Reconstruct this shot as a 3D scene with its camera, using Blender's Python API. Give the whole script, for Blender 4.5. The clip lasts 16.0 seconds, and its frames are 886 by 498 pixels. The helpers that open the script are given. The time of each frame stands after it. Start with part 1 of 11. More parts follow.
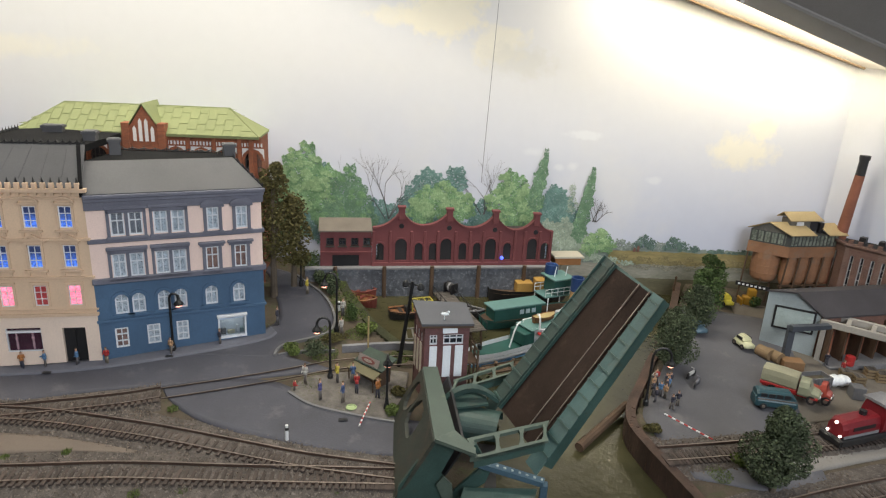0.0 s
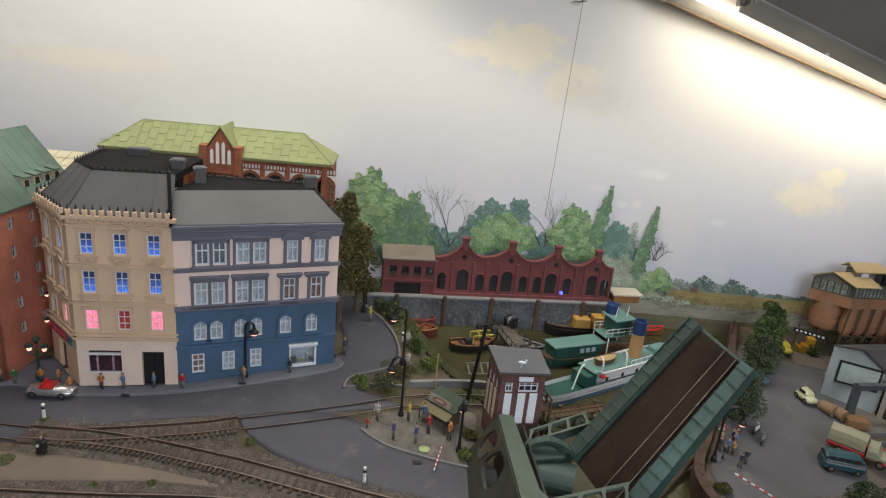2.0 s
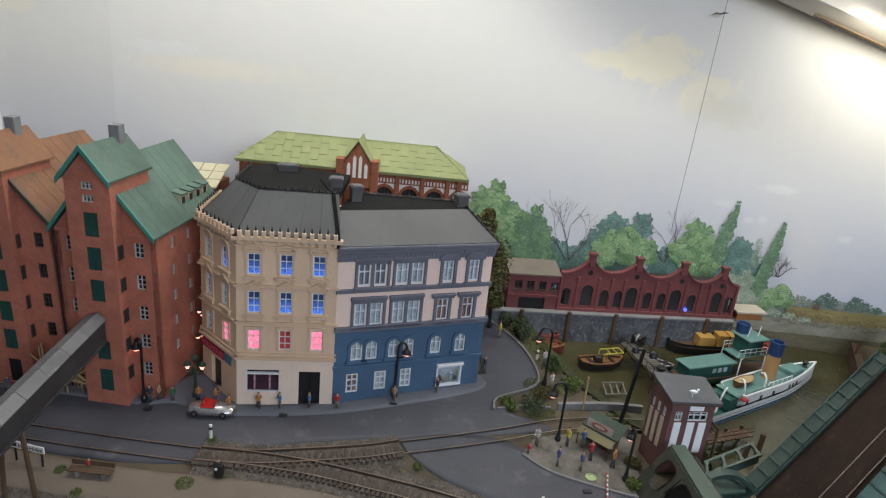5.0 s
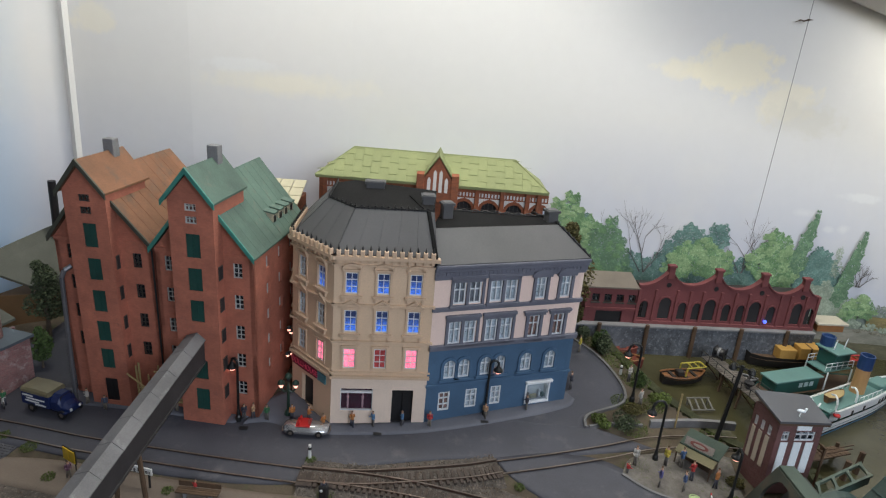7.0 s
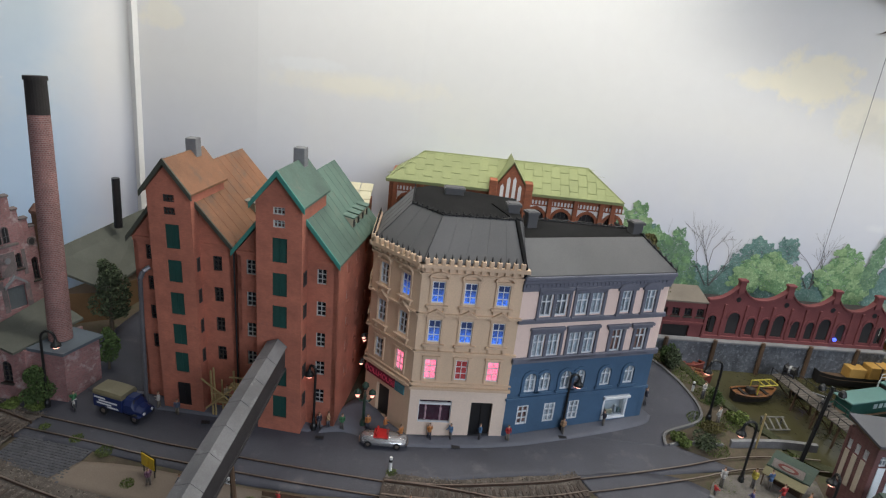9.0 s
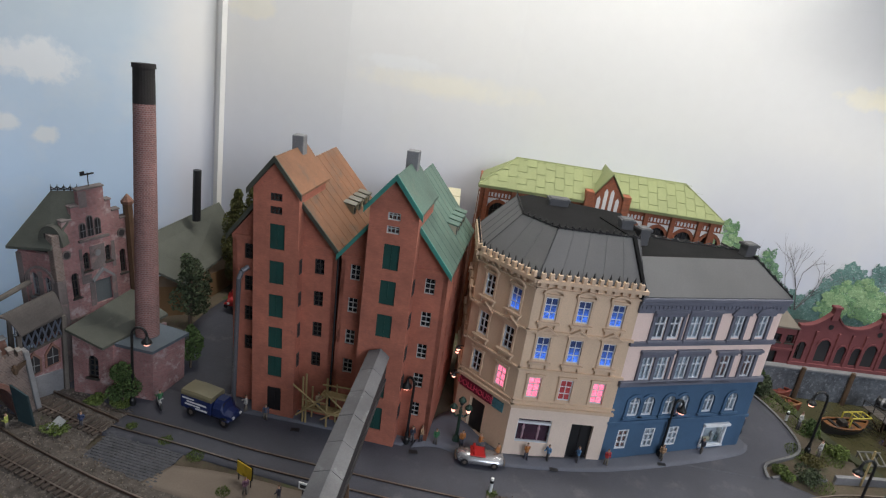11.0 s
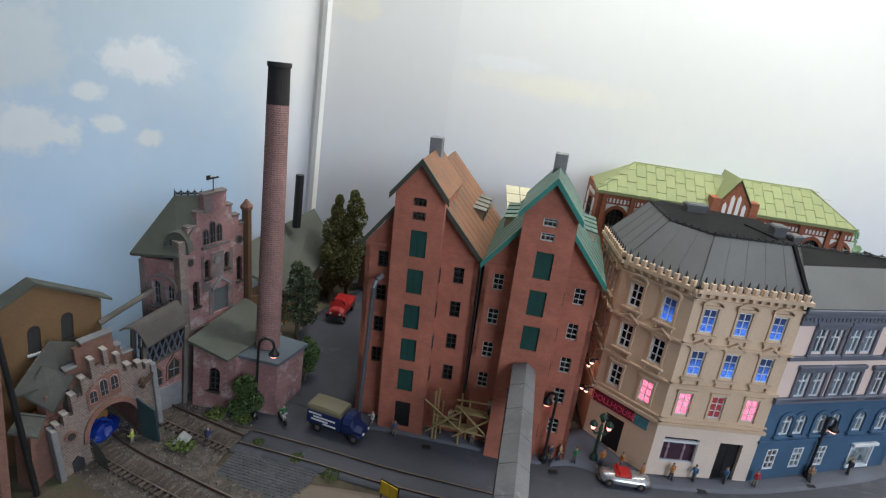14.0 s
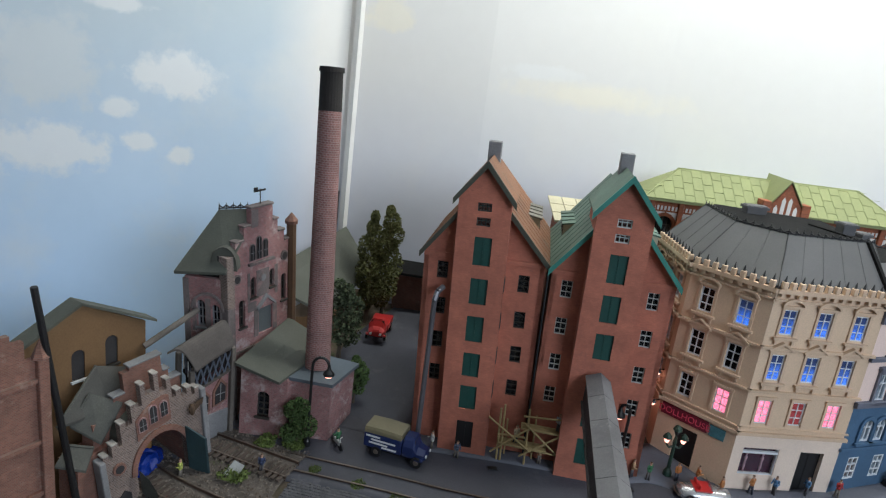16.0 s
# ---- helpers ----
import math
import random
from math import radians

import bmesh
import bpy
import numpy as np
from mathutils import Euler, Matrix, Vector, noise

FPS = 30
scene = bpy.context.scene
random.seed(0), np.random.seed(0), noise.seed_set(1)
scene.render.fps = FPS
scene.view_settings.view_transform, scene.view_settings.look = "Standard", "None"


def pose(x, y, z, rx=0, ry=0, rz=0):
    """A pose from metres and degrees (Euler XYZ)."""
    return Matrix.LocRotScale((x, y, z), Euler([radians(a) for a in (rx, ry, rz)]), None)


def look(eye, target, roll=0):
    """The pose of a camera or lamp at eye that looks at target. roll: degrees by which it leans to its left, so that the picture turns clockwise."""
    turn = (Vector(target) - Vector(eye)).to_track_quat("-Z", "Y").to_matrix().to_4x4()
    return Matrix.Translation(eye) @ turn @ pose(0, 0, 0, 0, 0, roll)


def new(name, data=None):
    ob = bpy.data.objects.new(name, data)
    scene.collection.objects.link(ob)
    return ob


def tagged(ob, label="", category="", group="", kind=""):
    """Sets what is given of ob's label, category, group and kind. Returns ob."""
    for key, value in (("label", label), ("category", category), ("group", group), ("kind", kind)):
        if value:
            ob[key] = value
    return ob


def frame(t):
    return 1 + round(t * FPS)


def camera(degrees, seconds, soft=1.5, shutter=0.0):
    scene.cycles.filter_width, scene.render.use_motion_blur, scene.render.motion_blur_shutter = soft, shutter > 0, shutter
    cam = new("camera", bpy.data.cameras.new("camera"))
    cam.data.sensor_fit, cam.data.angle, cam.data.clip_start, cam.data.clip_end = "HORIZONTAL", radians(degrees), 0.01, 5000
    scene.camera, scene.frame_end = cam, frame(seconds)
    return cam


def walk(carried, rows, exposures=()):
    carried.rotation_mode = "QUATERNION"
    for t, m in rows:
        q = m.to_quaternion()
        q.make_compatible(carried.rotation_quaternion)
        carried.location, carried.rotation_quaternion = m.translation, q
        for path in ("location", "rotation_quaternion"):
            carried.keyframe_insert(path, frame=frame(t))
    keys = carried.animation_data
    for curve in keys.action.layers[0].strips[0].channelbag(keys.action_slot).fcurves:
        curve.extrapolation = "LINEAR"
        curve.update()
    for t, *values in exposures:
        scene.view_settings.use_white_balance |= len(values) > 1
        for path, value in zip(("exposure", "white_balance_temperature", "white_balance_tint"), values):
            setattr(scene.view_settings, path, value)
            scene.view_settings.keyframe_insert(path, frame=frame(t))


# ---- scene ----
cam = camera(69.0, 16.0, soft=1.2)
ROWS = [  # seconds, eye in cm, turn in degrees
    (0.0, -0.02, 0.02, 33.08, 72.46, -2.79, 7.76),
    (0.5, -1.60, 0.08, 35.04, 72.28, -3.48, 8.30),
    (1.0, -3.23, 0.22, 36.11, 72.13, -4.31, 8.97),
    (1.5, -4.80, 0.20, 37.00, 72.12, -4.92, 9.53),
    (2.0, -7.12, 0.23, 37.50, 71.80, -5.40, 9.89),
    (2.5, -9.20, -0.16, 37.83, 71.54, -6.28, 10.22),
    (3.0, -11.47, -0.50, 38.27, 71.26, -6.84, 10.53),
    (3.5, -14.83, -0.36, 38.19, 71.13, -7.59, 10.85),
    (4.0, -17.35, -0.17, 38.37, 70.98, -7.17, 11.03),
    (4.5, -20.12, -0.02, 38.35, 70.86, -6.59, 11.09),
    (5.0, -22.28, -0.43, 38.80, 70.75, -5.69, 11.44),
    (7.5, -31.90, -1.15, 39.34, 70.83, -4.75, 12.98),
    (8.0, -33.87, -1.32, 39.26, 70.83, -4.85, 13.09),
    (8.5, -35.85, -1.33, 39.22, 70.81, -5.23, 13.36),
    (9.0, -37.99, -1.10, 38.77, 70.89, -5.91, 13.74),
    (11.5, -49.88, -0.77, 37.92, 70.53, -8.66, 15.75),
    (12.0, -51.76, -1.05, 37.95, 70.71, -8.61, 16.03),
    (12.5, -53.71, -1.18, 37.68, 70.60, -8.42, 16.16),
    (13.0, -55.71, -0.95, 36.44, 70.69, -8.68, 16.35),
    (13.5, -57.98, -1.10, 36.24, 70.59, -9.26, 16.54),
    (14.0, -59.62, -1.25, 35.24, 71.13, -8.23, 16.26),
    (14.5, -60.96, -1.38, 34.45, 71.95, -7.50, 15.50),
    (15.0, -62.97, -1.34, 33.56, 72.74, -7.13, 14.68),
    (15.5, -64.28, -1.48, 32.96, 73.55, -7.29, 14.42),
    (16.0, -66.12, -1.11, 31.78, 74.16, -7.05, 14.34),
]
walk(cam, [(t, pose(x / 100, y / 100, z / 100, rx, ry, rz)) for t, x, y, z, rx, ry, rz in ROWS],
     [(0.0, 0.32, 6900, 8), (1.0, 0.2, 6900, 8), (2.5, -0.02, 6850, 10), (5.0, 0.0, 6450, 7), (9.0, 0.07, 6400, 8), (11.5, 0.11, 6350, 9), (13.0, 0.15, 6230, 7), (14.0, 0.29, 6150, 5), (16.0, 0.34, 6120, 4)])

# ---- world and light ----
world = bpy.data.worlds.new("room_world")
scene.world = world
world.use_nodes = True
world.node_tree.nodes["Background"].inputs[0].default_value = (0.80, 0.88, 1.0, 1)
world.node_tree.nodes["Background"].inputs[1].default_value = 0.22


def area_lamp(name, eye, target, size_x, size_y, watts, colour):
    data = bpy.data.lights.new(name, "AREA")
    data.shape, data.size, data.size_y = "RECTANGLE", size_x / 100, size_y / 100
    data.energy, data.color = watts, colour
    lamp = new(name, data)
    lamp.matrix_world = look([c / 100 for c in eye], [c / 100 for c in target])
    return lamp


def tube_lamp(name, p, q, aim, width, watts, colour):
    """A long lamp from p to q that shines towards aim."""
    p, q, aim = Vector(p) / 100, Vector(q) / 100, Vector(aim) / 100
    data = bpy.data.lights.new(name, "AREA")
    data.shape, data.size, data.size_y = "RECTANGLE", (q - p).length, width / 100
    data.energy, data.color = watts, colour
    ax = (q - p).normalized()
    back = (p + q) / 2 - aim
    az = (back - ax * back.dot(ax)).normalized()
    lamp = new(name, data)
    m = Matrix((ax, az.cross(ax), az)).transposed().to_4x4()
    m.translation = (p + q) / 2
    lamp.matrix_world = m
    return lamp


area_lamp("backdrop_tube", (-33, 66, 84), (-37, 86, 42), 118, 6, 7.3, (1.0, 0.955, 0.86))
tube_lamp("housing_tube", (9, 85.9, 43.9), (46, 93.2, 32.3), (28, 100, 29), 3, 0.46, (1.0, 0.92, 0.74))
area_lamp("street_tube", (-40, 20, 100), (-42, 60, 0), 120, 8, 0.7, (1.0, 0.97, 0.92))
area_lamp("room_light", (54, -60, 78), (-35, 60, 8), 110, 55, 13.9, (0.83, 0.885, 1.0))


# ---- building helpers: all lengths in centimetres ----
def G(x, y):
    """Height of the layout's land."""
    x = max(-100.0, min(46.0, x))
    return -9.81 - 0.0553 * x + 0.1916 * y - 0.00045 * x * x - 0.000722 * y * y


class Frame:
    """An upright wall's own axes: u along it (left to right from outside), d outwards, z up."""

    def __init__(self, p, q):
        self.p, self.ang = p, math.atan2(q[1] - p[1], q[0] - p[0])
        self.c, self.s = math.cos(self.ang), math.sin(self.ang)
        self.len = math.hypot(q[0] - p[0], q[1] - p[1])

    def at(self, u, d, z):
        return (self.p[0] + u * self.c + d * self.s, self.p[1] + u * self.s - d * self.c, z)


class Plain:
    ang = 0.0

    def at(self, u, d, z):
        return (u, d, z)


FLAT = Plain()


class M:
    """A mesh under construction."""

    def __init__(self):
        self.v, self.f = [], []

    def poly(self, pts):
        n = len(self.v)
        self.v += [tuple(p) for p in pts]
        self.f.append(tuple(range(n, n + len(pts))))
        return self

    def solid(self, pts, faces):
        n = len(self.v)
        self.v += [tuple(p) for p in pts]
        self.f += [tuple(n + i for i in f) for f in faces]
        return self

    def box(self, u0, u1, d0, d1, z0, z1, F=FLAT, c=0.0):
        c = min(c, (u1 - u0) * 0.4, (d1 - d0) * 0.4, (z1 - z0) * 0.4)
        if c <= 0:
            pts = [F.at(u, d, z) for z in (z0, z1) for d in (d0, d1) for u in (u0, u1)]
            return self.solid(pts, [(0, 1, 3, 2), (4, 6, 7, 5), (0, 4, 5, 1), (2, 3, 7, 6), (0, 2, 6, 4), (1, 5, 7, 3)])
        ring = []
        for z, k in ((z0, c), (z0 + c, 0), (z1 - c, 0), (z1, c)):
            ring.append([F.at(u, d, z) for u, d in ((u0 + c, d0 + k), (u1 - c, d0 + k), (u1 - k, d0 + c), (u1 - k, d1 - c), (u1 - c, d1 - k), (u0 + c, d1 - k), (u0 + k, d1 - c), (u0 + k, d0 + c))])
        faces = [tuple(range(7, -1, -1)), tuple(range(24, 32))]
        for r in range(3):
            for i in range(8):
                j = (i + 1) % 8
                faces.append((r * 8 + i, r * 8 + j, r * 8 + 8 + j, r * 8 + 8 + i))
        return self.solid([p for r in ring for p in r], faces)

    def slab(self, pts, vec):
        """A flat polygon of 3D points pushed along vec."""
        n = len(pts)
        top = [tuple(a + b for a, b in zip(p, vec)) for p in pts]
        return self.solid(list(pts) + top, [tuple(range(n - 1, -1, -1)), tuple(range(n, 2 * n))] + [(i, (i + 1) % n, n + (i + 1) % n, n + i) for i in range(n)])

    def prism(self, pts, z0, z1):
        return self.slab([(x, y, z0) for x, y in pts], (0, 0, z1 - z0))

    def front(self, F, outline, d0, d1):
        """An outline of (u, z) pushed from depth d0 to d1."""
        a, b = [F.at(u, d0, z) for u, z in outline], F.at(0, d1, 0)
        o = F.at(0, d0, 0)
        return self.slab(a, tuple(q - p for p, q in zip(o, b)))

    def rod(self, p, q, r0, r1=None, n=8):
        r1 = r0 if r1 is None else r1
        p, q = Vector(p), Vector(q)
        t = (q - p).normalized()
        a = t.cross(Vector((0, 0, 1)) if abs(t.z) < 0.9 else Vector((1, 0, 0))).normalized()
        b = t.cross(a)
        pts = []
        for o, r in ((p, r0), (q, r1)):
            for i in range(n):
                w = 2 * math.pi * i / n
                pts.append(tuple(o + a * (r * math.cos(w)) + b * (r * math.sin(w))))
        return self.solid(pts, [tuple(range(n)), tuple(range(2 * n - 1, n - 1, -1))] + [(i, n + i, n + (i + 1) % n, (i + 1) % n) for i in range(n)])

    def tube(self, pts, r, n=8):
        for p, q in zip(pts, pts[1:]):
            self.rod(p, q, r, r, n)
        return self

    def ball(self, c, rx, ry=None, rz=None, n=10, m=6):
        ry, rz = ry or rx, rz or rx
        pts = [(c[0], c[1], c[2] - rz)]
        for j in range(1, m):
            w = math.pi * j / m
            for i in range(n):
                a = 2 * math.pi * i / n
                pts.append((c[0] + rx * math.sin(w) * math.cos(a), c[1] + ry * math.sin(w) * math.sin(a), c[2] - rz * math.cos(w)))
        pts.append((c[0], c[1], c[2] + rz))
        faces = [(0, 1 + (i + 1) % n, 1 + i) for i in range(n)]
        for j in range(m - 2):
            faces += [(1 + j * n + i, 1 + j * n + (i + 1) % n, 1 + (j + 1) * n + (i + 1) % n, 1 + (j + 1) * n + i) for i in range(n)]
        e = len(pts) - 1
        faces += [(e, 1 + (m - 2) * n + i, 1 + (m - 2) * n + (i + 1) % n) for i in range(n)]
        return self.solid(pts, faces)

    def lathe(self, c, profile, n=16):
        """Turned shape: profile of (radius, height)."""
        pts, k = [], len(profile)
        for r, h in profile:
            pts += [(c[0] + r * math.cos(2 * math.pi * i / n), c[1] + r * math.sin(2 * math.pi * i / n), c[2] + h) for i in range(n)]
        faces = [tuple(range(n - 1, -1, -1)), tuple(range((k - 1) * n, k * n))]
        for j in range(k - 1):
            faces += [(j * n + i, j * n + (i + 1) % n, (j + 1) * n + (i + 1) % n, (j + 1) * n + i) for i in range(n)]
        return self.solid(pts, faces)

    def strip(self, left, right, n, m, off=0.0, skirt=0.0):
        """A sheet on the land between two lines of (x, y)."""
        A, B = smooth(left, n), smooth(right, n)
        start = len(self.v)
        for a, b in zip(A, B):
            for j in range(m + 1):
                k = j / m
                x, y = a[0] + (b[0] - a[0]) * k, a[1] + (b[1] - a[1]) * k
                self.v.append((x, y, G(x, y) + off))
        w = m + 1
        for i in range(n - 1):
            for j in range(m):
                s = start + i * w + j
                self.f.append((s, s + 1, s + w + 1, s + w))
        if skirt:
            rim = [start + i * w for i in range(n)] + [start + (n - 1) * w + j for j in range(1, w)] + [start + i * w + m for i in range(n - 2, -1, -1)] + [start + j for j in range(m - 1, 0, -1)]
            low = len(self.v)
            self.v += [(self.v[i][0], self.v[i][1], self.v[i][2] - skirt) for i in rim]
            k = len(rim)
            self.f += [(rim[i], rim[(i + 1) % k], low + (i + 1) % k, low + i) for i in range(k)]
        return self

    def sheet(self, A, B, vec):
        """A thin shell between two lines of points, pushed along vec."""
        n = len(A)
        low = [tuple(p) for p in A] + [tuple(p) for p in B]
        top = [tuple(a + b for a, b in zip(p, vec)) for p in low]
        fc = []
        for i in range(n - 1):
            fc += [(i, n + i, n + i + 1, i + 1), (2 * n + i, 2 * n + i + 1, 3 * n + i + 1, 3 * n + i), (i, i + 1, 2 * n + i + 1, 2 * n + i), (n + i, 3 * n + i, 3 * n + i + 1, n + i + 1)]
        fc += [(0, 2 * n, 3 * n, n), (n - 1, 2 * n - 1, 4 * n - 1, 3 * n - 1)]
        return self.solid(low + top, fc)

    def mesh(self, name, org=(0, 0, 0)):
        data = bpy.data.meshes.new(name)
        data.from_pydata([((x - org[0]) / 100, (y - org[1]) / 100, (z - org[2]) / 100) for x, y, z in self.v], [], self.f)
        bm = bmesh.new()
        bm.from_mesh(data)
        bmesh.ops.recalc_face_normals(bm, faces=bm.faces)
        bm.to_mesh(data)
        bm.free()
        return data


def smooth(pts, n):
    """n places along a rounded line through pts."""
    if len(pts) == 2:
        return [(pts[0][0] + (pts[1][0] - pts[0][0]) * i / (n - 1), pts[0][1] + (pts[1][1] - pts[0][1]) * i / (n - 1)) for i in range(n)]
    out, k = [], len(pts) - 1
    for i in range(n):
        s = i / (n - 1) * k
        j = min(int(s), k - 1)
        t = s - j
        p0, p1, p2, p3 = pts[max(j - 1, 0)], pts[j], pts[j + 1], pts[min(j + 2, k)]
        out.append(tuple(0.5 * (2 * b + (c - a) * t + (2 * a - 5 * b + 4 * c - d) * t * t + (3 * b - a - 3 * c + d) * t ** 3) for a, b, c, d in zip(p0, p1, p2, p3)))
    return out


ORIGIN = {}


def thing(name, x, y, z, label, category, group="", kind=""):
    ob = new(name)
    ob.location = (x / 100, y / 100, z / 100)
    ob.empty_display_size = 0.01
    ORIGIN[ob] = (x, y, z)
    return tagged(ob, label, category, group, kind)


def part(name, m, material, parent, label="", at=None, data=None, round_off=False, kind=""):
    """One mesh object under a thing or a part. at: (x, y, z, angle) of a mesh with its own axes."""
    org = ORIGIN[parent]
    if at is None:
        data = data or m.mesh(name, org)
        ob = new(name, data)
        ORIGIN[ob] = org
    else:
        data = data or m.mesh(name)
        ob = new(name, data)
        ob.matrix_basis = Matrix.Translation([(a - b) / 100 for a, b in zip(at[:3], org)]) @ Matrix.Rotation(at[3], 4, "Z")
        ORIGIN[ob] = (0, 0, 0)
    if not data.materials:
        data.materials.append(material)
    if round_off:
        for p in data.polygons:
            p.use_smooth = True
    ob.parent = parent
    return tagged(ob, label, kind=kind)


def single(name, m, material, label, category, group="", kind="", round_off=False):
    """A thing that is one mesh."""
    xs, ys, zs = zip(*m.v)
    org = ((min(xs) + max(xs)) / 2, (min(ys) + max(ys)) / 2, min(zs))
    data = m.mesh(name, org)
    data.materials.append(material)
    ob = new(name, data)
    ob.location = [c / 100 for c in org]
    ORIGIN[ob] = org
    if round_off:
        for p in data.polygons:
            p.use_smooth = True
    return tagged(ob, label, category, group, kind)


# ---- materials ----
def nodes_of(name):
    m = bpy.data.materials.new(name)
    m.use_nodes = True
    t = m.node_tree
    return m, t, t.nodes["Principled BSDF"]


def link(t, a, b):
    t.links.new(a, b)


def noise_node(t, scale, detail=4, rough=0.6, vec=None):
    n = t.nodes.new("ShaderNodeTexNoise")
    n.inputs["Scale"].default_value, n.inputs["Detail"].default_value, n.inputs["Roughness"].default_value = scale, detail, rough
    if vec is not None:
        link(t, vec, n.inputs["Vector"])
    return n


def mix(t, fac, a, b, mode="MIX"):
    n = t.nodes.new("ShaderNodeMix")
    n.data_type, n.blend_type = "RGBA", mode
    for k, v in ((0, fac), (6, a), (7, b)):
        if isinstance(v, (int, float)):
            n.inputs[k].default_value = v
        elif isinstance(v, tuple):
            n.inputs[k].default_value = (*v, 1)
        else:
            link(t, v, n.inputs[k])
    return n.outputs[2]


def ramp(t, fac, lo, hi):
    n = t.nodes.new("ShaderNodeMapRange")
    n.inputs["From Min"].default_value, n.inputs["From Max"].default_value = lo, hi
    link(t, fac, n.inputs["Value"])
    return n.outputs[0]


def where(t):
    n = t.nodes.new("ShaderNodeNewGeometry")
    return n.outputs["Position"]


def mat(name, colour, rough=0.65, var=0.22, scale=60.0, bump=0.15, metal=0.0, worn=None, worn_at=0.6, spread=0.0, stretch=None):
    """Paint, plaster, asphalt and the like: colour with stains and grain, fine relief."""
    m, t, b = nodes_of(name)
    pos = where(t)
    if stretch:
        mp = t.nodes.new("ShaderNodeMapping")
        mp.inputs["Scale"].default_value = stretch
        link(t, pos, mp.inputs["Vector"])
        pos = mp.outputs[0]
    big, fine = noise_node(t, scale * 0.35, 5, 0.65, pos), noise_node(t, max(scale * 8, 850), 3, 0.65, pos)
    dark, light = tuple(c * (1 - var) for c in colour), tuple(min(1, c * (1 + var)) for c in colour)
    col = mix(t, ramp(t, big.outputs[0], 0.3, 0.7), dark, light)
    col = mix(t, ramp(t, fine.outputs[0], 0.25, 0.75), mix(t, 0.12 + var * 0.7, col, (0, 0, 0)), col)
    if worn:
        col = mix(t, ramp(t, noise_node(t, scale * 1.1, 6, 0.7, pos).outputs[0], worn_at, worn_at + 0.14), col, worn)
    if spread:
        info = t.nodes.new("ShaderNodeObjectInfo")
        hs = t.nodes.new("ShaderNodeHueSaturation")
        link(t, ramp(t, info.outputs["Random"], 0, 1), hs.inputs["Value"])
        rng = hs.inputs["Value"].links[0].from_node
        rng.inputs["To Min"].default_value, rng.inputs["To Max"].default_value = 1 - spread, 1 + spread
        link(t, col, hs.inputs["Color"])
        col = hs.outputs[0]
    link(t, col, b.inputs["Base Color"])
    b.inputs["Roughness"].default_value, b.inputs["Metallic"].default_value = rough, metal
    if bump:
        bp = t.nodes.new("ShaderNodeBump")
        bp.inputs["Strength"].default_value, bp.inputs["Distance"].default_value = bump, 0.0006
        link(t, fine.outputs[0], bp.inputs["Height"])
        link(t, bp.outputs[0], b.inputs["Normal"])
    return m


def brick_mat(name, colour, joint, w=0.0032, h=0.0011, var=0.25, rough=0.8, worn=None, worn_at=0.62, blend=0.8):
    """Moulded miniature brickwork."""
    m, t, b = nodes_of(name)
    pos = where(t)
    sep = t.nodes.new("ShaderNodeSeparateXYZ")
    link(t, pos, sep.inputs[0])
    add = t.nodes.new("ShaderNodeMath")
    link(t, sep.outputs[0], add.inputs[0])
    link(t, sep.outputs[1], add.inputs[1])
    comb = t.nodes.new("ShaderNodeCombineXYZ")
    link(t, add.outputs[0], comb.inputs[0])
    link(t, sep.outputs[2], comb.inputs[1])
    br = t.nodes.new("ShaderNodeTexBrick")
    link(t, comb.outputs[0], br.inputs["Vector"])
    br.inputs["Scale"].default_value = 1.0
    br.inputs["Brick Width"].default_value, br.inputs["Row Height"].default_value = w, h
    br.inputs["Mortar Size"].default_value = h * 0.16
    br.inputs["Color1"].default_value = (*[c * (1 - var) for c in colour], 1)
    br.inputs["Color2"].default_value = (*[min(1, c * (1 + var)) for c in colour], 1)
    br.inputs["Mortar"].default_value = (*joint, 1)
    stain = noise_node(t, 34, 7, 0.75, pos)
    col = mix(t, blend, colour, br.outputs[0])
    col = mix(t, ramp(t, stain.outputs[0], 0.35, 0.75), col, mix(t, 0.48, col, (0.02, 0.018, 0.016)))
    if worn:
        col = mix(t, ramp(t, noise_node(t, 75, 7, 0.72, pos).outputs[0], worn_at, worn_at + 0.12), col, worn)
    link(t, col, b.inputs["Base Color"])
    b.inputs["Roughness"].default_value = rough
    bp = t.nodes.new("ShaderNodeBump")
    bp.inputs["Strength"].default_value, bp.inputs["Distance"].default_value, bp.invert = 0.4, 0.0003, True
    link(t, br.outputs["Fac"], bp.inputs["Height"])
    link(t, bp.outputs[0], b.inputs["Normal"])
    return m


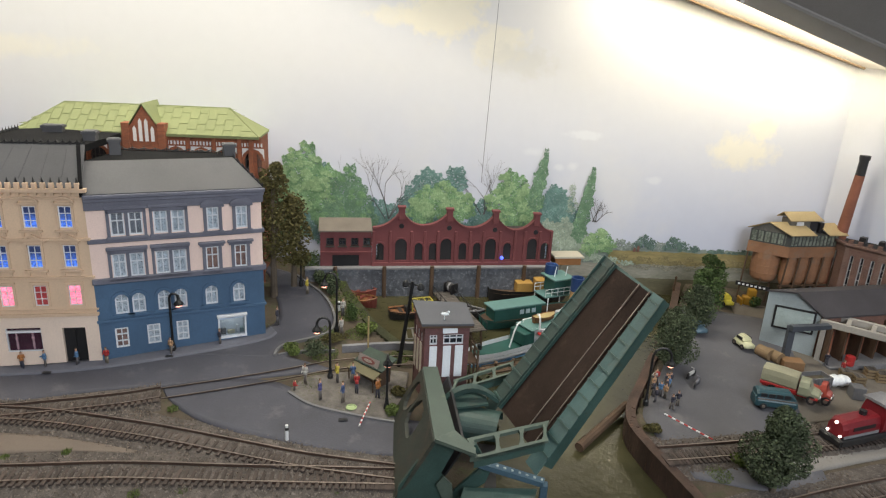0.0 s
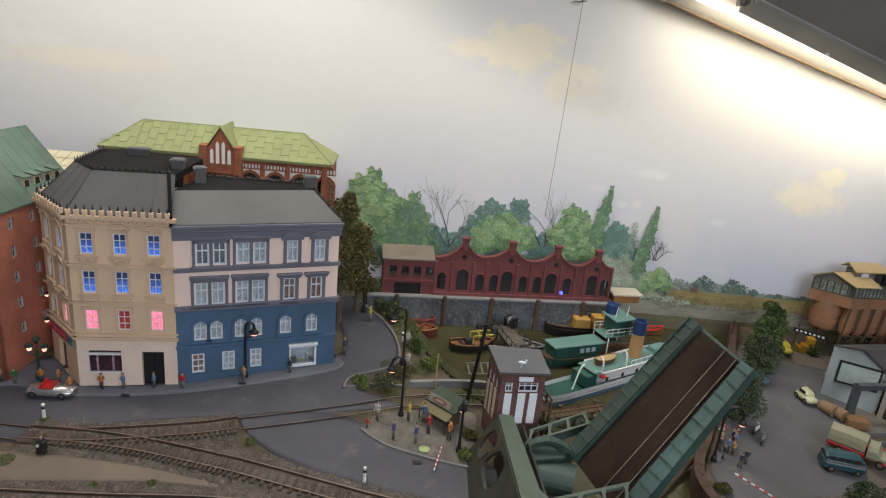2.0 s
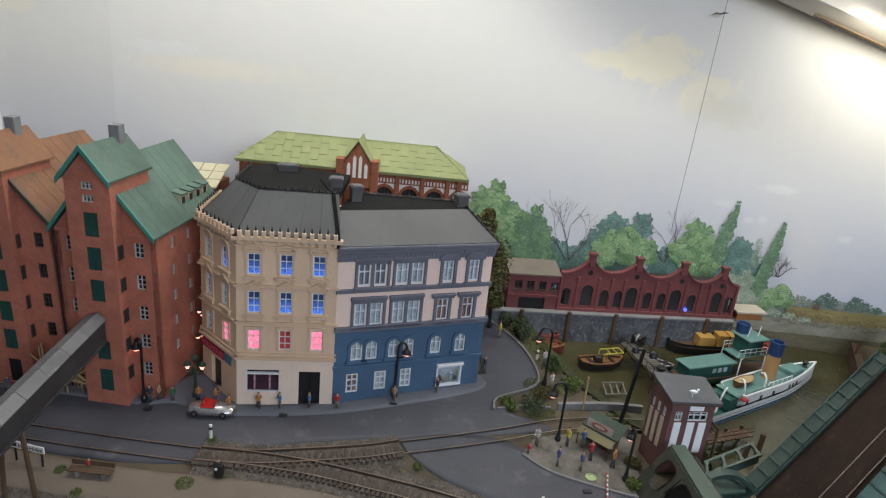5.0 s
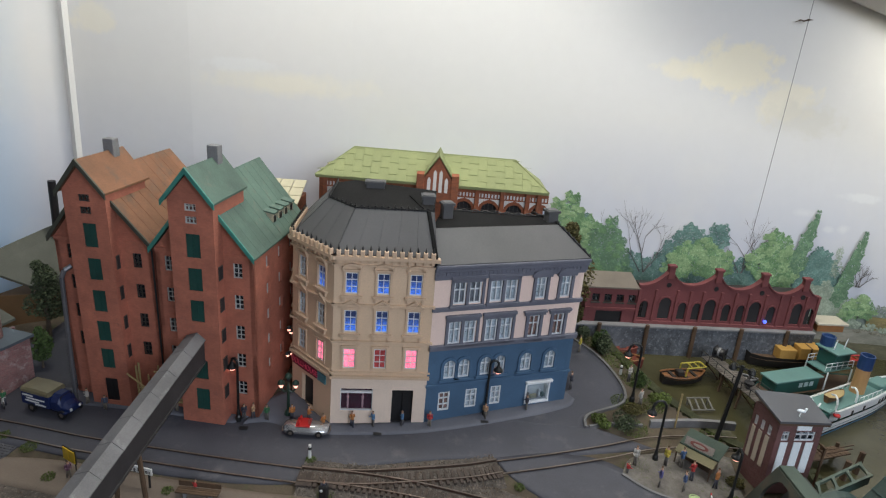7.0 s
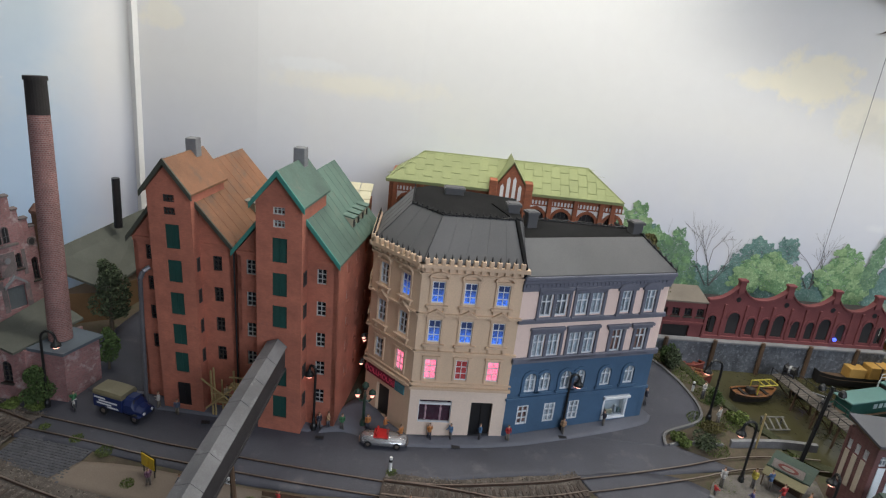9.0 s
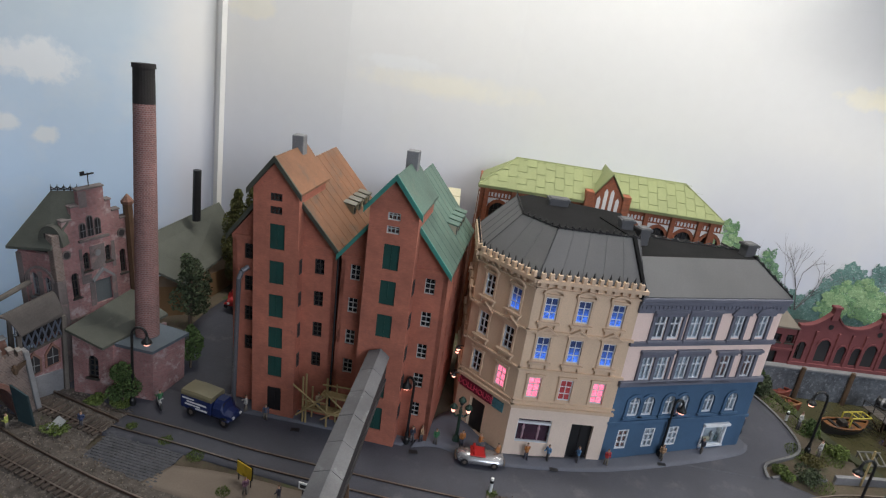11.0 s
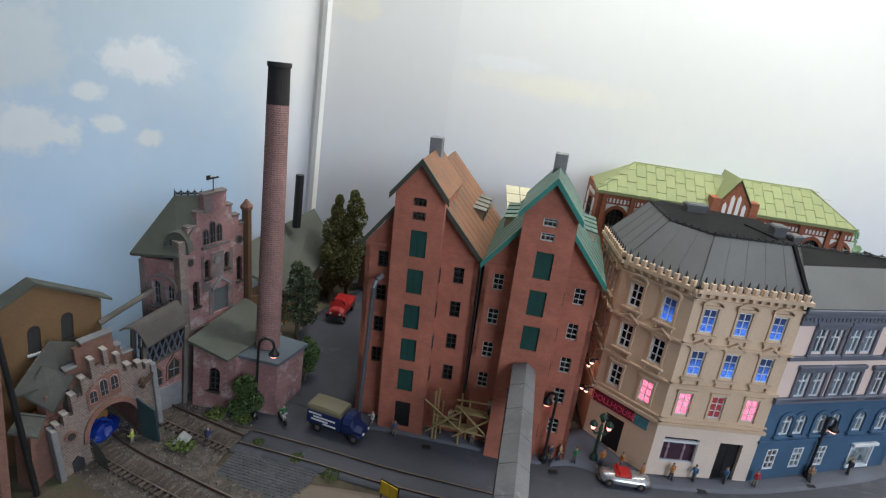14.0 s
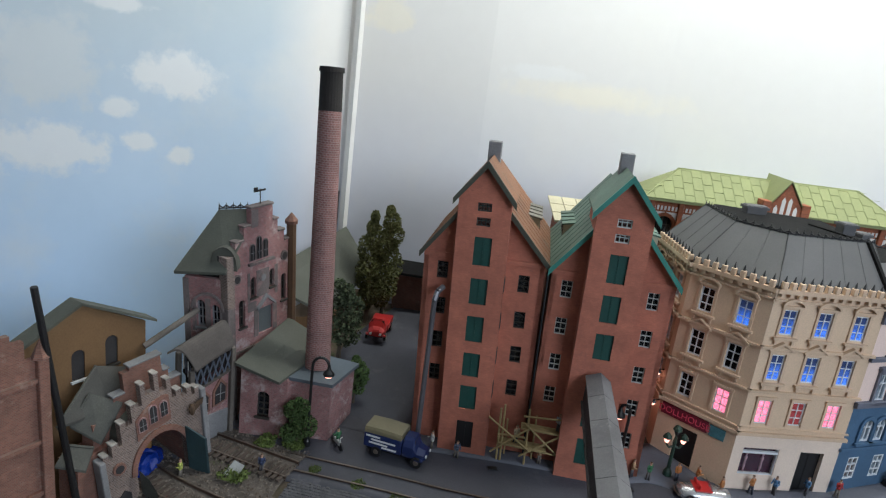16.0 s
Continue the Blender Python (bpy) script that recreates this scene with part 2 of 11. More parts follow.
def lit_mat(name, colour, strength, uneven=0.5, scale=300, fall=None):
    """A lit pane or bulb."""
    m, t, b = nodes_of(name)
    n = noise_node(t, scale, 3, 0.6, where(t))
    b.inputs["Base Color"].default_value = (*[c * 0.3 for c in colour], 1)
    link(t, mix(t, ramp(t, n.outputs[0], 0.3, 0.75), tuple(c * (1 - uneven) for c in colour), colour), b.inputs["Emission Color"])
    b.inputs["Emission Strength"].default_value = strength
    if fall:
        sep = t.nodes.new("ShaderNodeSeparateXYZ")
        link(t, t.nodes.new("ShaderNodeTexCoord").outputs["Generated"], sep.inputs[0])
        up = ramp(t, sep.outputs[2], 0.05, 0.75)
        span = up.node
        span.inputs["To Min"].default_value, span.inputs["To Max"].default_value = strength, strength * fall
        link(t, up, b.inputs["Emission Strength"])
        b.inputs["Base Color"].default_value = (0.04, 0.05, 0.09, 1)
    b.inputs["Roughness"].default_value = 0.25
    return m


def glass_mat(name, tint=(0.9, 0.95, 1.0)):
    m, t, b = nodes_of(name)
    clear, gloss, both, lw = t.nodes.new("ShaderNodeBsdfTransparent"), t.nodes.new("ShaderNodeBsdfGlossy"), t.nodes.new("ShaderNodeMixShader"), t.nodes.new("ShaderNodeLayerWeight")
    clear.inputs[0].default_value = (*tint, 1)
    gloss.inputs["Roughness"].default_value = 0.06
    steep = t.nodes.new("ShaderNodeMath")
    steep.operation = "POWER"
    steep.inputs[1].default_value = 4.0
    link(t, lw.outputs["Facing"], steep.inputs[0])
    span = ramp(t, steep.outputs[0], 0.0, 1.0)
    span.node.inputs["To Min"].default_value, span.node.inputs["To Max"].default_value = 0.03, 0.8
    link(t, span, both.inputs[0])
    link(t, clear.outputs[0], both.inputs[1])
    link(t, gloss.outputs[0], both.inputs[2])
    link(t, both.outputs[0], t.nodes["Material Output"].inputs[0])
    return m


plaster_yellow = mat("ochre_plaster", (0.69, 0.515, 0.365), 0.7, 0.08, 40, 0.1, worn=(0.62, 0.44, 0.31), worn_at=0.7)
plaster_cream = mat("cream_plaster", (0.80, 0.655, 0.55), 0.7, 0.07, 40, 0.1)
trim_yellow = mat("ochre_trim", (0.66, 0.485, 0.345), 0.7, 0.12, 60, 0.1)
plaster_rose = mat("rose_plaster", (0.84, 0.655, 0.585), 0.7, 0.06, 40, 0.08)
plaster_blue = mat("blue_plaster", (0.062, 0.128, 0.225), 0.65, 0.18, 40, 0.1, worn=(0.11, 0.175, 0.26), worn_at=0.68)
trim_slate = mat("slate_trim", (0.145, 0.152, 0.196), 0.6, 0.18, 60, 0.1)
roof_slate = mat("grey_sheet_roof", (0.086, 0.086, 0.092), 0.6, 0.14, 40, 0.15, worn=(0.11, 0.105, 0.105), worn_at=0.66)
roof_dark = mat("dark_roof_felt", (0.014, 0.014, 0.015), 0.9, 0.3, 60, 0.3)
roof_dark.node_tree.nodes["Principled BSDF"].inputs["Specular IOR Level"].default_value = 0.1
iron = mat("black_iron", (0.015, 0.015, 0.017), 0.45, 0.2, 80, 0.1)
white_frame = mat("white_window_paint", (0.75, 0.77, 0.80), 0.5, 0.08, 80, 0.05)
dark_frame = mat("dark_window_paint", (0.05, 0.045, 0.04), 0.5, 0.2, 80, 0.05)
# near-black colour standing in for the shade of unlit rooms and openings
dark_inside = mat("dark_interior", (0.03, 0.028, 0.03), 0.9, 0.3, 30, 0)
curtain = mat("curtain_print", (0.42, 0.42, 0.42), 0.8, 0.45, 400, 0)
glass = glass_mat("window_glass")
lit_blue = lit_mat("blue_lit_pane", (0.075, 0.23, 1.0), 1.5, 0.9, 520, 0.06)
lit_pink = lit_mat("pink_lit_pane", (1.0, 0.20, 0.32), 2.1, 0.72, 520)
lit_red = lit_mat("red_lit_curtain", (0.45, 0.07, 0.08), 0.55, 0.8, 420)
lit_white = lit_mat("shop_light", (0.95, 0.97, 1.0), 7.0, 0.2, 160)
bulb = lit_mat("warm_bulb", (1.0, 0.42, 0.32), 2.4, 0.1)
brick_ware = brick_mat("orange_red_brick", (0.475, 0.160, 0.104), (0.40, 0.155, 0.108), blend=0.55, var=0.15, worn=(0.27, 0.105, 0.08), worn_at=0.6)
brick_fac = mat("red_oxide_paint", (0.165, 0.045, 0.048), 0.75, 0.18, 50, 0.15, worn=(0.125, 0.04, 0.042), worn_at=0.64)
brick_hall = brick_mat("hall_brick", (0.33, 0.095, 0.04), (0.22, 0.10, 0.06))
white_plaster = mat("white_blind_arch", (0.72, 0.70, 0.68), 0.7, 0.08)
tile_green = mat("lime_roof_tile", (0.235, 0.262, 0.115), 0.7, 0.08, 90, 0.1, spread=0.05)
copper = mat("verdigris_roof", (0.09, 0.15, 0.12), 0.65, 0.32, 50, 0.2, worn=(0.12, 0.14, 0.11), worn_at=0.56)
copper_edge = mat("verdigris_edge", (0.05, 0.23, 0.19), 0.5, 0.2, 60, 0.1)
roof_orange = mat("weathered_orange_roof", (0.215, 0.098, 0.05), 0.7, 0.34, 45, 0.25, worn=(0.13, 0.078, 0.052), worn_at=0.52)
edge_dark = mat("dark_olive_edge", (0.06, 0.064, 0.048), 0.6, 0.25, 60, 0.1)
door_green = mat("bottle_green_door", (0.012, 0.065, 0.055), 0.55, 0.2, 80, 0.1)
stone_grey = mat("grey_stone", (0.22, 0.22, 0.23), 0.85, 0.25, 80, 0.3)
asphalt = mat("painted_asphalt", (0.061, 0.063, 0.082), 0.62, 0.26, 26, 0.5, worn=(0.098, 0.097, 0.112), worn_at=0.57)
pavement_mat = mat("pavement_grey", (0.122, 0.128, 0.158), 0.75, 0.16, 40, 0.3)
earth = mat("scatter_earth", (0.100, 0.078, 0.054), 0.95, 0.4, 60, 0.8, worn=(0.058, 0.068, 0.028), worn_at=0.52)
sand = mat("platform_sand", (0.172, 0.139, 0.113), 0.95, 0.12, 40, 0.4)
ballast_mat = mat("ballast", (0.112, 0.095, 0.083), 0.95, 0.5, 220, 1.0, worn=(0.195, 0.172, 0.154), worn_at=0.54)
rail_mat = mat("rusty_rail", (0.095, 0.06, 0.045), 0.5, 0.25, 90, 0.1, metal=0.3)
rail_top = mat("bright_rail_head", (0.30, 0.25, 0.215), 0.4, 0.2, 90, 0.0, metal=0.8)
sleeper_mat = mat("stained_sleeper", (0.07, 0.052, 0.043), 0.85, 0.25, 120, 0.4, spread=0.25)

# ---- setting: walls, land, water ----
def wall_material():
    """Painted sky: pale grey, blue on the west wall, with painted cumulus clouds."""
    m, t, b = nodes_of("painted_sky")
    pos = where(t)
    sep = t.nodes.new("ShaderNodeSeparateXYZ")
    link(t, pos, sep.inputs[0])
    wob = noise_node(t, 9, 5, 0.6, pos)
    edge = noise_node(t, 48, 7, 0.6, pos)

    def math_node(op, a, b2=None):
        n = t.nodes.new("ShaderNodeMath")
        n.operation = op
        for i, v in enumerate((a, b2)):
            if v is None:
                continue
            if isinstance(v, (int, float)):
                n.inputs[i].default_value = v
            else:
                link(t, v, n.inputs[i])
        return n.outputs[0]
    west = math_node("MULTIPLY", ramp(t, sep.outputs[0], -0.955, -0.97), ramp(t, sep.outputs[1], 0.70, 0.655))
    blue = mix(t, ramp(t, sep.outputs[2], 0.04, 0.36), (0.47, 0.65, 0.90), (0.49, 0.56, 0.61))
    grey = mix(t, ramp(t, sep.outputs[2], 0.08, 0.30), (0.54, 0.57, 0.68), (0.70, 0.69, 0.68))
    col = mix(t, west, grey, blue)
    haze = ramp(t, wob.outputs[0], 0.50, 0.72)
    col = mix(t, math_node("MULTIPLY", haze, 0.35), col, (0.72, 0.70, 0.66))

    def cloud(u, cu, cz, ru, rz, tone, amount=0.74, soft=0.42):
        """One cloud: where along the wall (u), its middle and half size in metres."""
        du = math_node("DIVIDE", math_node("SUBTRACT", u, cu), ru)
        dz = math_node("DIVIDE", math_node("SUBTRACT", sep.outputs[2], cz), rz)
        r = math_node("SQRT", math_node("ADD", math_node("MULTIPLY", du, du), math_node("MULTIPLY", dz, dz)))
        r = math_node("ADD", r, math_node("MULTIPLY", math_node("SUBTRACT", edge.outputs[0], 0.5), 1.7))
        return math_node("MULTIPLY", ramp(t, r, 0.8 + soft / 2, 0.8 - soft / 2), amount), tone
    X, Y = sep.outputs[0], sep.outputs[1]
    warm, dull, white = (0.82, 0.765, 0.62), (0.64, 0.62, 0.56), (0.76, 0.77, 0.78)
    for mask, tone in [cloud(X, -0.125, 0.371, 0.062, 0.038, warm, 0.95, 0.4), cloud(X, -0.19, 0.365, 0.035, 0.014, warm, 0.7, 0.5), cloud(X, -0.05, 0.335, 0.05, 0.032, warm, 0.7, 0.4), cloud(X, -0.02, 0.315, 0.055, 0.028, dull, 0.6, 0.45), cloud(X, 0.31, 0.205, 0.055, 0.028, warm, 0.75, 0.6), cloud(X, 0.335, 0.235, 0.025, 0.02, warm, 0.7, 0.4), cloud(X, 0.08, 0.219, 0.03, 0.008, white, 0.6), cloud(X, 0.01, 0.191, 0.016, 0.006, white, 0.4, 0.8), cloud(X, 0.049, 0.171, 0.009, 0.005, white, 0.5, 0.7), cloud(X, 0.069, 0.174, 0.009, 0.007, white, 0.55, 0.7), cloud(X, 0.188, 0.158, 0.011, 0.006, white, 0.45, 0.7), cloud(X, -0.68, 0.305, 0.10, 0.014, warm, 0.5, 0.9), cloud(X, -0.74, 0.325, 0.05, 0.01, white, 0.4), cloud(X, -0.92, 0.365, 0.03, 0.022, warm, 0.5)]:
        col = mix(t, mask, col, tone)
    for mask, tone in [cloud(Y, 0.5007, 0.28, 0.042, 0.05, (0.60, 0.64, 0.67), 0.75), cloud(Y, 0.585, 0.275, 0.036, 0.026, white, 0.8), cloud(Y, 0.546, 0.24, 0.013, 0.012, white), cloud(Y, 0.504, 0.196, 0.044, 0.029, white), cloud(Y, 0.56, 0.206, 0.015, 0.012, white), cloud(Y, 0.59, 0.193, 0.011, 0.012, white), cloud(Y, 0.547, 0.338, 0.024, 0.009, white, 0.7)]:
        col = mix(t, math_node("MULTIPLY", mask, west), col, tone)
    col = mix(t, 0.03, col, noise_node(t, 60, 3, 0.5, pos).outputs[0])
    link(t, col, b.inputs["Base Color"])
    b.inputs["Roughness"].default_value = 0.8
    return m


sky_paint = wall_material()
white_wall = mat("white_wall_paint", (0.72, 0.71, 0.69), 0.8, 0.05, 10, 0.05)
LINE = [(-190, -10), (-128, 38), (-96.5, 72.6), (-80, 75.2), (-60, 80), (-30, 86.2), (3, 93.6), (45, 100.5), (78, 72), (140, -10)]


def wall_run(name, pts, z0, z1, thick, material, label):
    m = M()
    outer = []
    for i, p in enumerate(pts):
        a, b = pts[max(i - 1, 0)], pts[min(i + 1, len(pts) - 1)]
        dx, dy = b[0] - a[0], b[1] - a[1]
        k = thick / math.hypot(dx, dy)
        outer.append((p[0] - dy * k, p[1] + dx * k))
    m.prism(list(pts) + outer[::-1], z0, z1)
    return single(name, m, material, label, "wall", kind="structure")


wall_run("wall_north", LINE[2:8], -94, 121, 4, sky_paint, "room wall painted as pale cloudy sky behind the layout")
wall_run("wall_west", LINE[:3], -94, 121, 4, sky_paint, "side wall painted blue with white clouds")
wall_run("wall_east", LINE[7:], -94, 121, 4, sky_paint, "side wall painted as pale sky")
wall_run("wall_south", [(140, -10), (140, -200), (-190, -200), (-190, -10)], -94, 121, 4, white_wall, "plain white room wall behind the visitor")
single("floor", M().box(-190, 140, -200, 101, -98, -94), mat("grey_floor", (0.25, 0.24, 0.23), 0.6, 0.1, 5), "plain grey room floor in front of the layout", "floor", kind="structure")
single("trim", M().box(-0.35, 0.35, -0.4, 0.4, 10, 105, Frame((-95.2, 72.0), (-94.2, 71.75))), white_wall, "white cable trunking upright in the wall corner", "trunking", kind="structure")

# land: one sheet with the harbour basin sunk into it
BASIN = [(-24.6, 81.6), (-22.0, 76.8), (-19.0, 72.6), (-16.5, 69), (-12.5, 65.2), (-9.4, 62.6), (-3.2, 61.8), (-2.6, 56), (-1.5, 50), (0.2, 44), (3, 34), (6, 24), (30, 24), (24.5, 34), (19.8, 44), (17.2, 50), (13.6, 56.5), (12.9, 59.5), (14.2, 63), (16.4, 69.4), (19.0, 76), (21.8, 86), (24.6, 92), (26.5, 100), (6.2, 96), (5.6, 88.6)]


def inside(x, y, pts):
    hit = False
    for (x0, y0), (x1, y1) in zip(pts, pts[1:] + pts[:1]):
        if (y0 > y) != (y1 > y) and x < (x1 - x0) * (y - y0) / (y1 - y0) + x0:
            hit = not hit
    return hit


def land():
    step, x0, x1, y0, y1 = 0.6, -150.0, 90.0, 14.0, 101.0
    nx, ny = int((x1 - x0) / step) + 1, int((y1 - y0) / step) + 1
    m = M()
    for j in range(ny):
        for i in range(nx):
            x, y = x0 + i * step, y0 + j * step
            z = G(x, y) + 0.10 * noise.noise((x * 0.25, y * 0.25, 0)) - 0.12
            if -25 < x < 32 and inside(x, y, BASIN):
                z -= 4.2
            if x < -99.4 and y > 41.5:
                z -= 22
            m.v.append((x, y, z))
    m.f = [(j * nx + i, j * nx + i + 1, (j + 1) * nx + i + 1, (j + 1) * nx + i) for j in range(ny - 1) for i in range(nx - 1)]
    return single("ground", m, earth, "brown scatter-covered land of the model railway layout", "ground", kind="structure", round_off=True)


land()


def water_material():
    m, t, b = nodes_of("murky_green_water")
    pos = where(t)
    n = noise_node(t, 14, 5, 0.6, pos)
    link(t, mix(t, ramp(t, n.outputs[0], 0.3, 0.7), (0.041, 0.039, 0.018), (0.066, 0.061, 0.031)), b.inputs["Base Color"])
    b.inputs["Roughness"].default_value = 0.13
    w = noise_node(t, 110, 3, 0.55, pos)
    bp = t.nodes.new("ShaderNodeBump")
    bp.inputs["Strength"].default_value, bp.inputs["Distance"].default_value = 0.35, 0.002
    link(t, w.outputs[0], bp.inputs["Height"])
    link(t, bp.outputs[0], b.inputs["Normal"])
    return m


WATER = -2.3
single("water", M().strip([(-27, 20), (-27, 60), (-27, 100)], [(36, 20), (36, 60), (36, 100)], 60, 40, WATER), water_material(), "murky olive harbour water with ripples", "water", kind="structure", round_off=True)

single("fascia", M().box(-150, 90, 13.0, 14.2, -94, -6.5), mat("grey_fascia_board", (0.22, 0.21, 0.20), 0.6, 0.1, 10), "plain grey board along the front of the layout", "board", kind="structure")

# street along the houses, with the branch towards the quay
single("road", M().strip([(-104, 39.0), (-80, 40.9), (-62, 41.7), (-52, 43.6), (-46.4, 47.2), (-38, 51.1), (-33, 52.6), (-26, 55.6), (-18, 59.3)], [(-104, 47.5), (-82, 49.5), (-58, 51.0), (-50, 53.5), (-41.0, 57.0), (-33, 62), (-24.6, 60.6)], 70, 10, 0.03, 0.3), asphalt, "grey painted street in front of the town houses", "street", kind="structure", round_off=True)
single("road", M().strip([(-25.0, 60.0), (-24.9, 62.2), (-21.4, 65.4), (-20.9, 68.1), (-22.4, 71.8), (-24.6, 75.0), (-27.0, 77.2), (-31.0, 80.5)], [(-35, 58), (-31, 62.5), (-28, 65.5), (-27.6, 68), (-28.8, 71), (-31, 75), (-33, 78.5), (-36, 82)], 60, 10, 0.05, 0.3), asphalt, "grey street that turns off behind the blue house", "street", kind="structure", round_off=True)
single("road", M().strip([(-32.4, 51.3), (-29.4, 49.4), (-24.8, 48.0), (-19.3, 47.5), (-14.1, 47.5), (-5, 48.6)], [(-33.6, 52.6), (-29, 54.8), (-24, 55.8), (-20.5, 55.0), (-15, 53.2), (-5, 53.2)], 40, 8, 0.06, 0.3), asphalt, "dark asphalt of the level crossing by the bridge", "street", kind="structure", round_off=True)
single("road", M().strip([(-92, 48), (-89.5, 56), (-89.5, 64), (-87, 75)], [(-78.5, 48), (-78.5, 56), (-78.5, 64), (-76, 75)], 30, 8, 0.05, 0.3), asphalt, "dark yard lane beside the warehouse", "lane", kind="structure", round_off=True)
harbour_asphalt = mat("dusty_harbour_asphalt", (0.105, 0.105, 0.118), 0.7, 0.18, 22, 0.4, worn=(0.145, 0.14, 0.14), worn_at=0.56)
single("road", M().strip([(17.6, 52), (14.2, 59.2), (15.4, 63.5), (17.6, 69.4), (20.4, 78), (23.5, 88)], [(30, 52), (30.5, 59), (31.2, 64), (32.4, 70), (35.5, 79), (37, 88)], 40, 10, 0.06, 0.3), harbour_asphalt, "grey harbour street on the far bank", "street", kind="structure", round_off=True)
yard_dust = mat("dusty_yard_ground", (0.165, 0.145, 0.12), 0.95, 0.2, 30, 0.6, worn=(0.12, 0.10, 0.075), worn_at=0.55)
single("yard_ground", M().strip([(29.0, 62.5), (29.4, 68), (29.6, 74), (30.5, 80), (31.0, 92)], [(60, 76.5), (60, 78), (60, 80), (60, 86), (60, 96)], 40, 16, 0.04, 0.3), yard_dust, "dusty grey-brown ground of the harbour yard", "yard", kind="structure", round_off=True)
single("concrete_apron", M().strip([(27.0, 54.6), (36, 59.3), (60, 71.2)], [(26.5, 56.4), (36, 61.3), (60, 72.6)], 30, 4, 0.12, 0.3), mat("pale_concrete_apron", (0.24, 0.225, 0.205), 0.8, 0.14, 30, 0.3, worn=(0.17, 0.155, 0.135), worn_at=0.58), "pale concrete strip between the far bank tracks", "apron", kind="structure", round_off=True)

# ---- facade pieces ----
WINDOWS = {}


def lattice(us, zs, d0, d1):
    """A frame with bars as one joined mesh: every second column and row between the lines is open."""
    m = M()
    nu, nz = len(us), len(zs)
    idx = lambda i, j, k: (k * nz + j) * nu + i
    m.v = [(u, d, z) for d in (d0, d1) for z in zs for u in us]
    full = lambda i, j: 0 <= i < nu - 1 and 0 <= j < nz - 1 and (i % 2 == 0 or j % 2 == 0)
    for i in range(nu - 1):
        for j in range(nz - 1):
            if not full(i, j):
                continue
            for k in (0, 1):
                m.f.append((idx(i, j, k), idx(i + 1, j, k), idx(i + 1, j + 1, k), idx(i, j + 1, k)))
            for di, dj, a, b in ((-1, 0, (i, j), (i, j + 1)), (1, 0, (i + 1, j), (i + 1, j + 1)), (0, -1, (i, j), (i + 1, j)), (0, 1, (i, j + 1), (i + 1, j + 1))):
                if not full(i + di, j + dj):
                    m.f.append((idx(*a, 0), idx(*b, 0), idx(*b, 1), idx(*a, 1)))
    return m


def window(parent, F, u0, u1, z0, z1, frame_mat=white_frame, pane=None, arched=False, bars=(1, 2), back=None, depth=0.13, sill=True, name="window", thick=0.11):
    """A framed window in an opening: bars, sill, pane and what shows behind it."""
    w, h = round(u1 - u0, 2), round(z1 - z0, 2)
    key = (w, h, frame_mat.name, arched, bars, sill, thick)
    if key not in WINDOWS:
        t = thick
        us, zs = [0, t], [0, t]
        for i in range(bars[0]):
            c = w * (i + 1) / (bars[0] + 1)
            us += [c - t * 0.36, c + t * 0.36]
        for i in range(bars[1]):
            c = h * (0.63 if bars[1] == 1 else (i + 1) / (bars[1] + 1))
            zs += [c - t * 0.32, c + t * 0.32]
        us, zs = us + [w - t, w], zs + [h - t, h]
        m = lattice(us, zs, -0.12, 0.05)
        pane_m = M().box(t * 0.5, w - t * 0.5, -0.08, -0.04, t * 0.5, h - t * 0.5)
        WINDOWS[key] = [m, pane_m, None, {}]
    rec = WINDOWS[key]
    x, y, z = F.at(u0, -depth, z0)
    turned = Frame((0, 0), (1, 0))
    if rec[2] is None:
        mm = M()
        mm.v, mm.f = [(vx, -vy, vz) for vx, vy, vz in rec[0].v], rec[0].f
        pm = M()
        pm.v, pm.f = [(vx, -vy, vz) for vx, vy, vz in rec[1].v], rec[1].f
        rec[2], rec[1] = mm.mesh(name), pm
    ob = part(name, None, frame_mat, parent, at=(x, y, z, F.ang), data=rec[2])
    pmat = pane or glass
    if pmat.name not in rec[3]:
        rec[3][pmat.name] = rec[1].mesh("pane")
    part("pane", None, pmat, ob, at=(0, 0, 0, 0), data=rec[3][pmat.name])
    if sill:
        if "sill" not in rec[3]:
            rec[3]["sill"] = M().box(-0.12, w + 0.12, -0.5, 0.12, -0.16, 0).mesh("sill")
        part("sill", None, frame_mat, ob, at=(0, 0, 0, 0), data=rec[3]["sill"])
    return ob


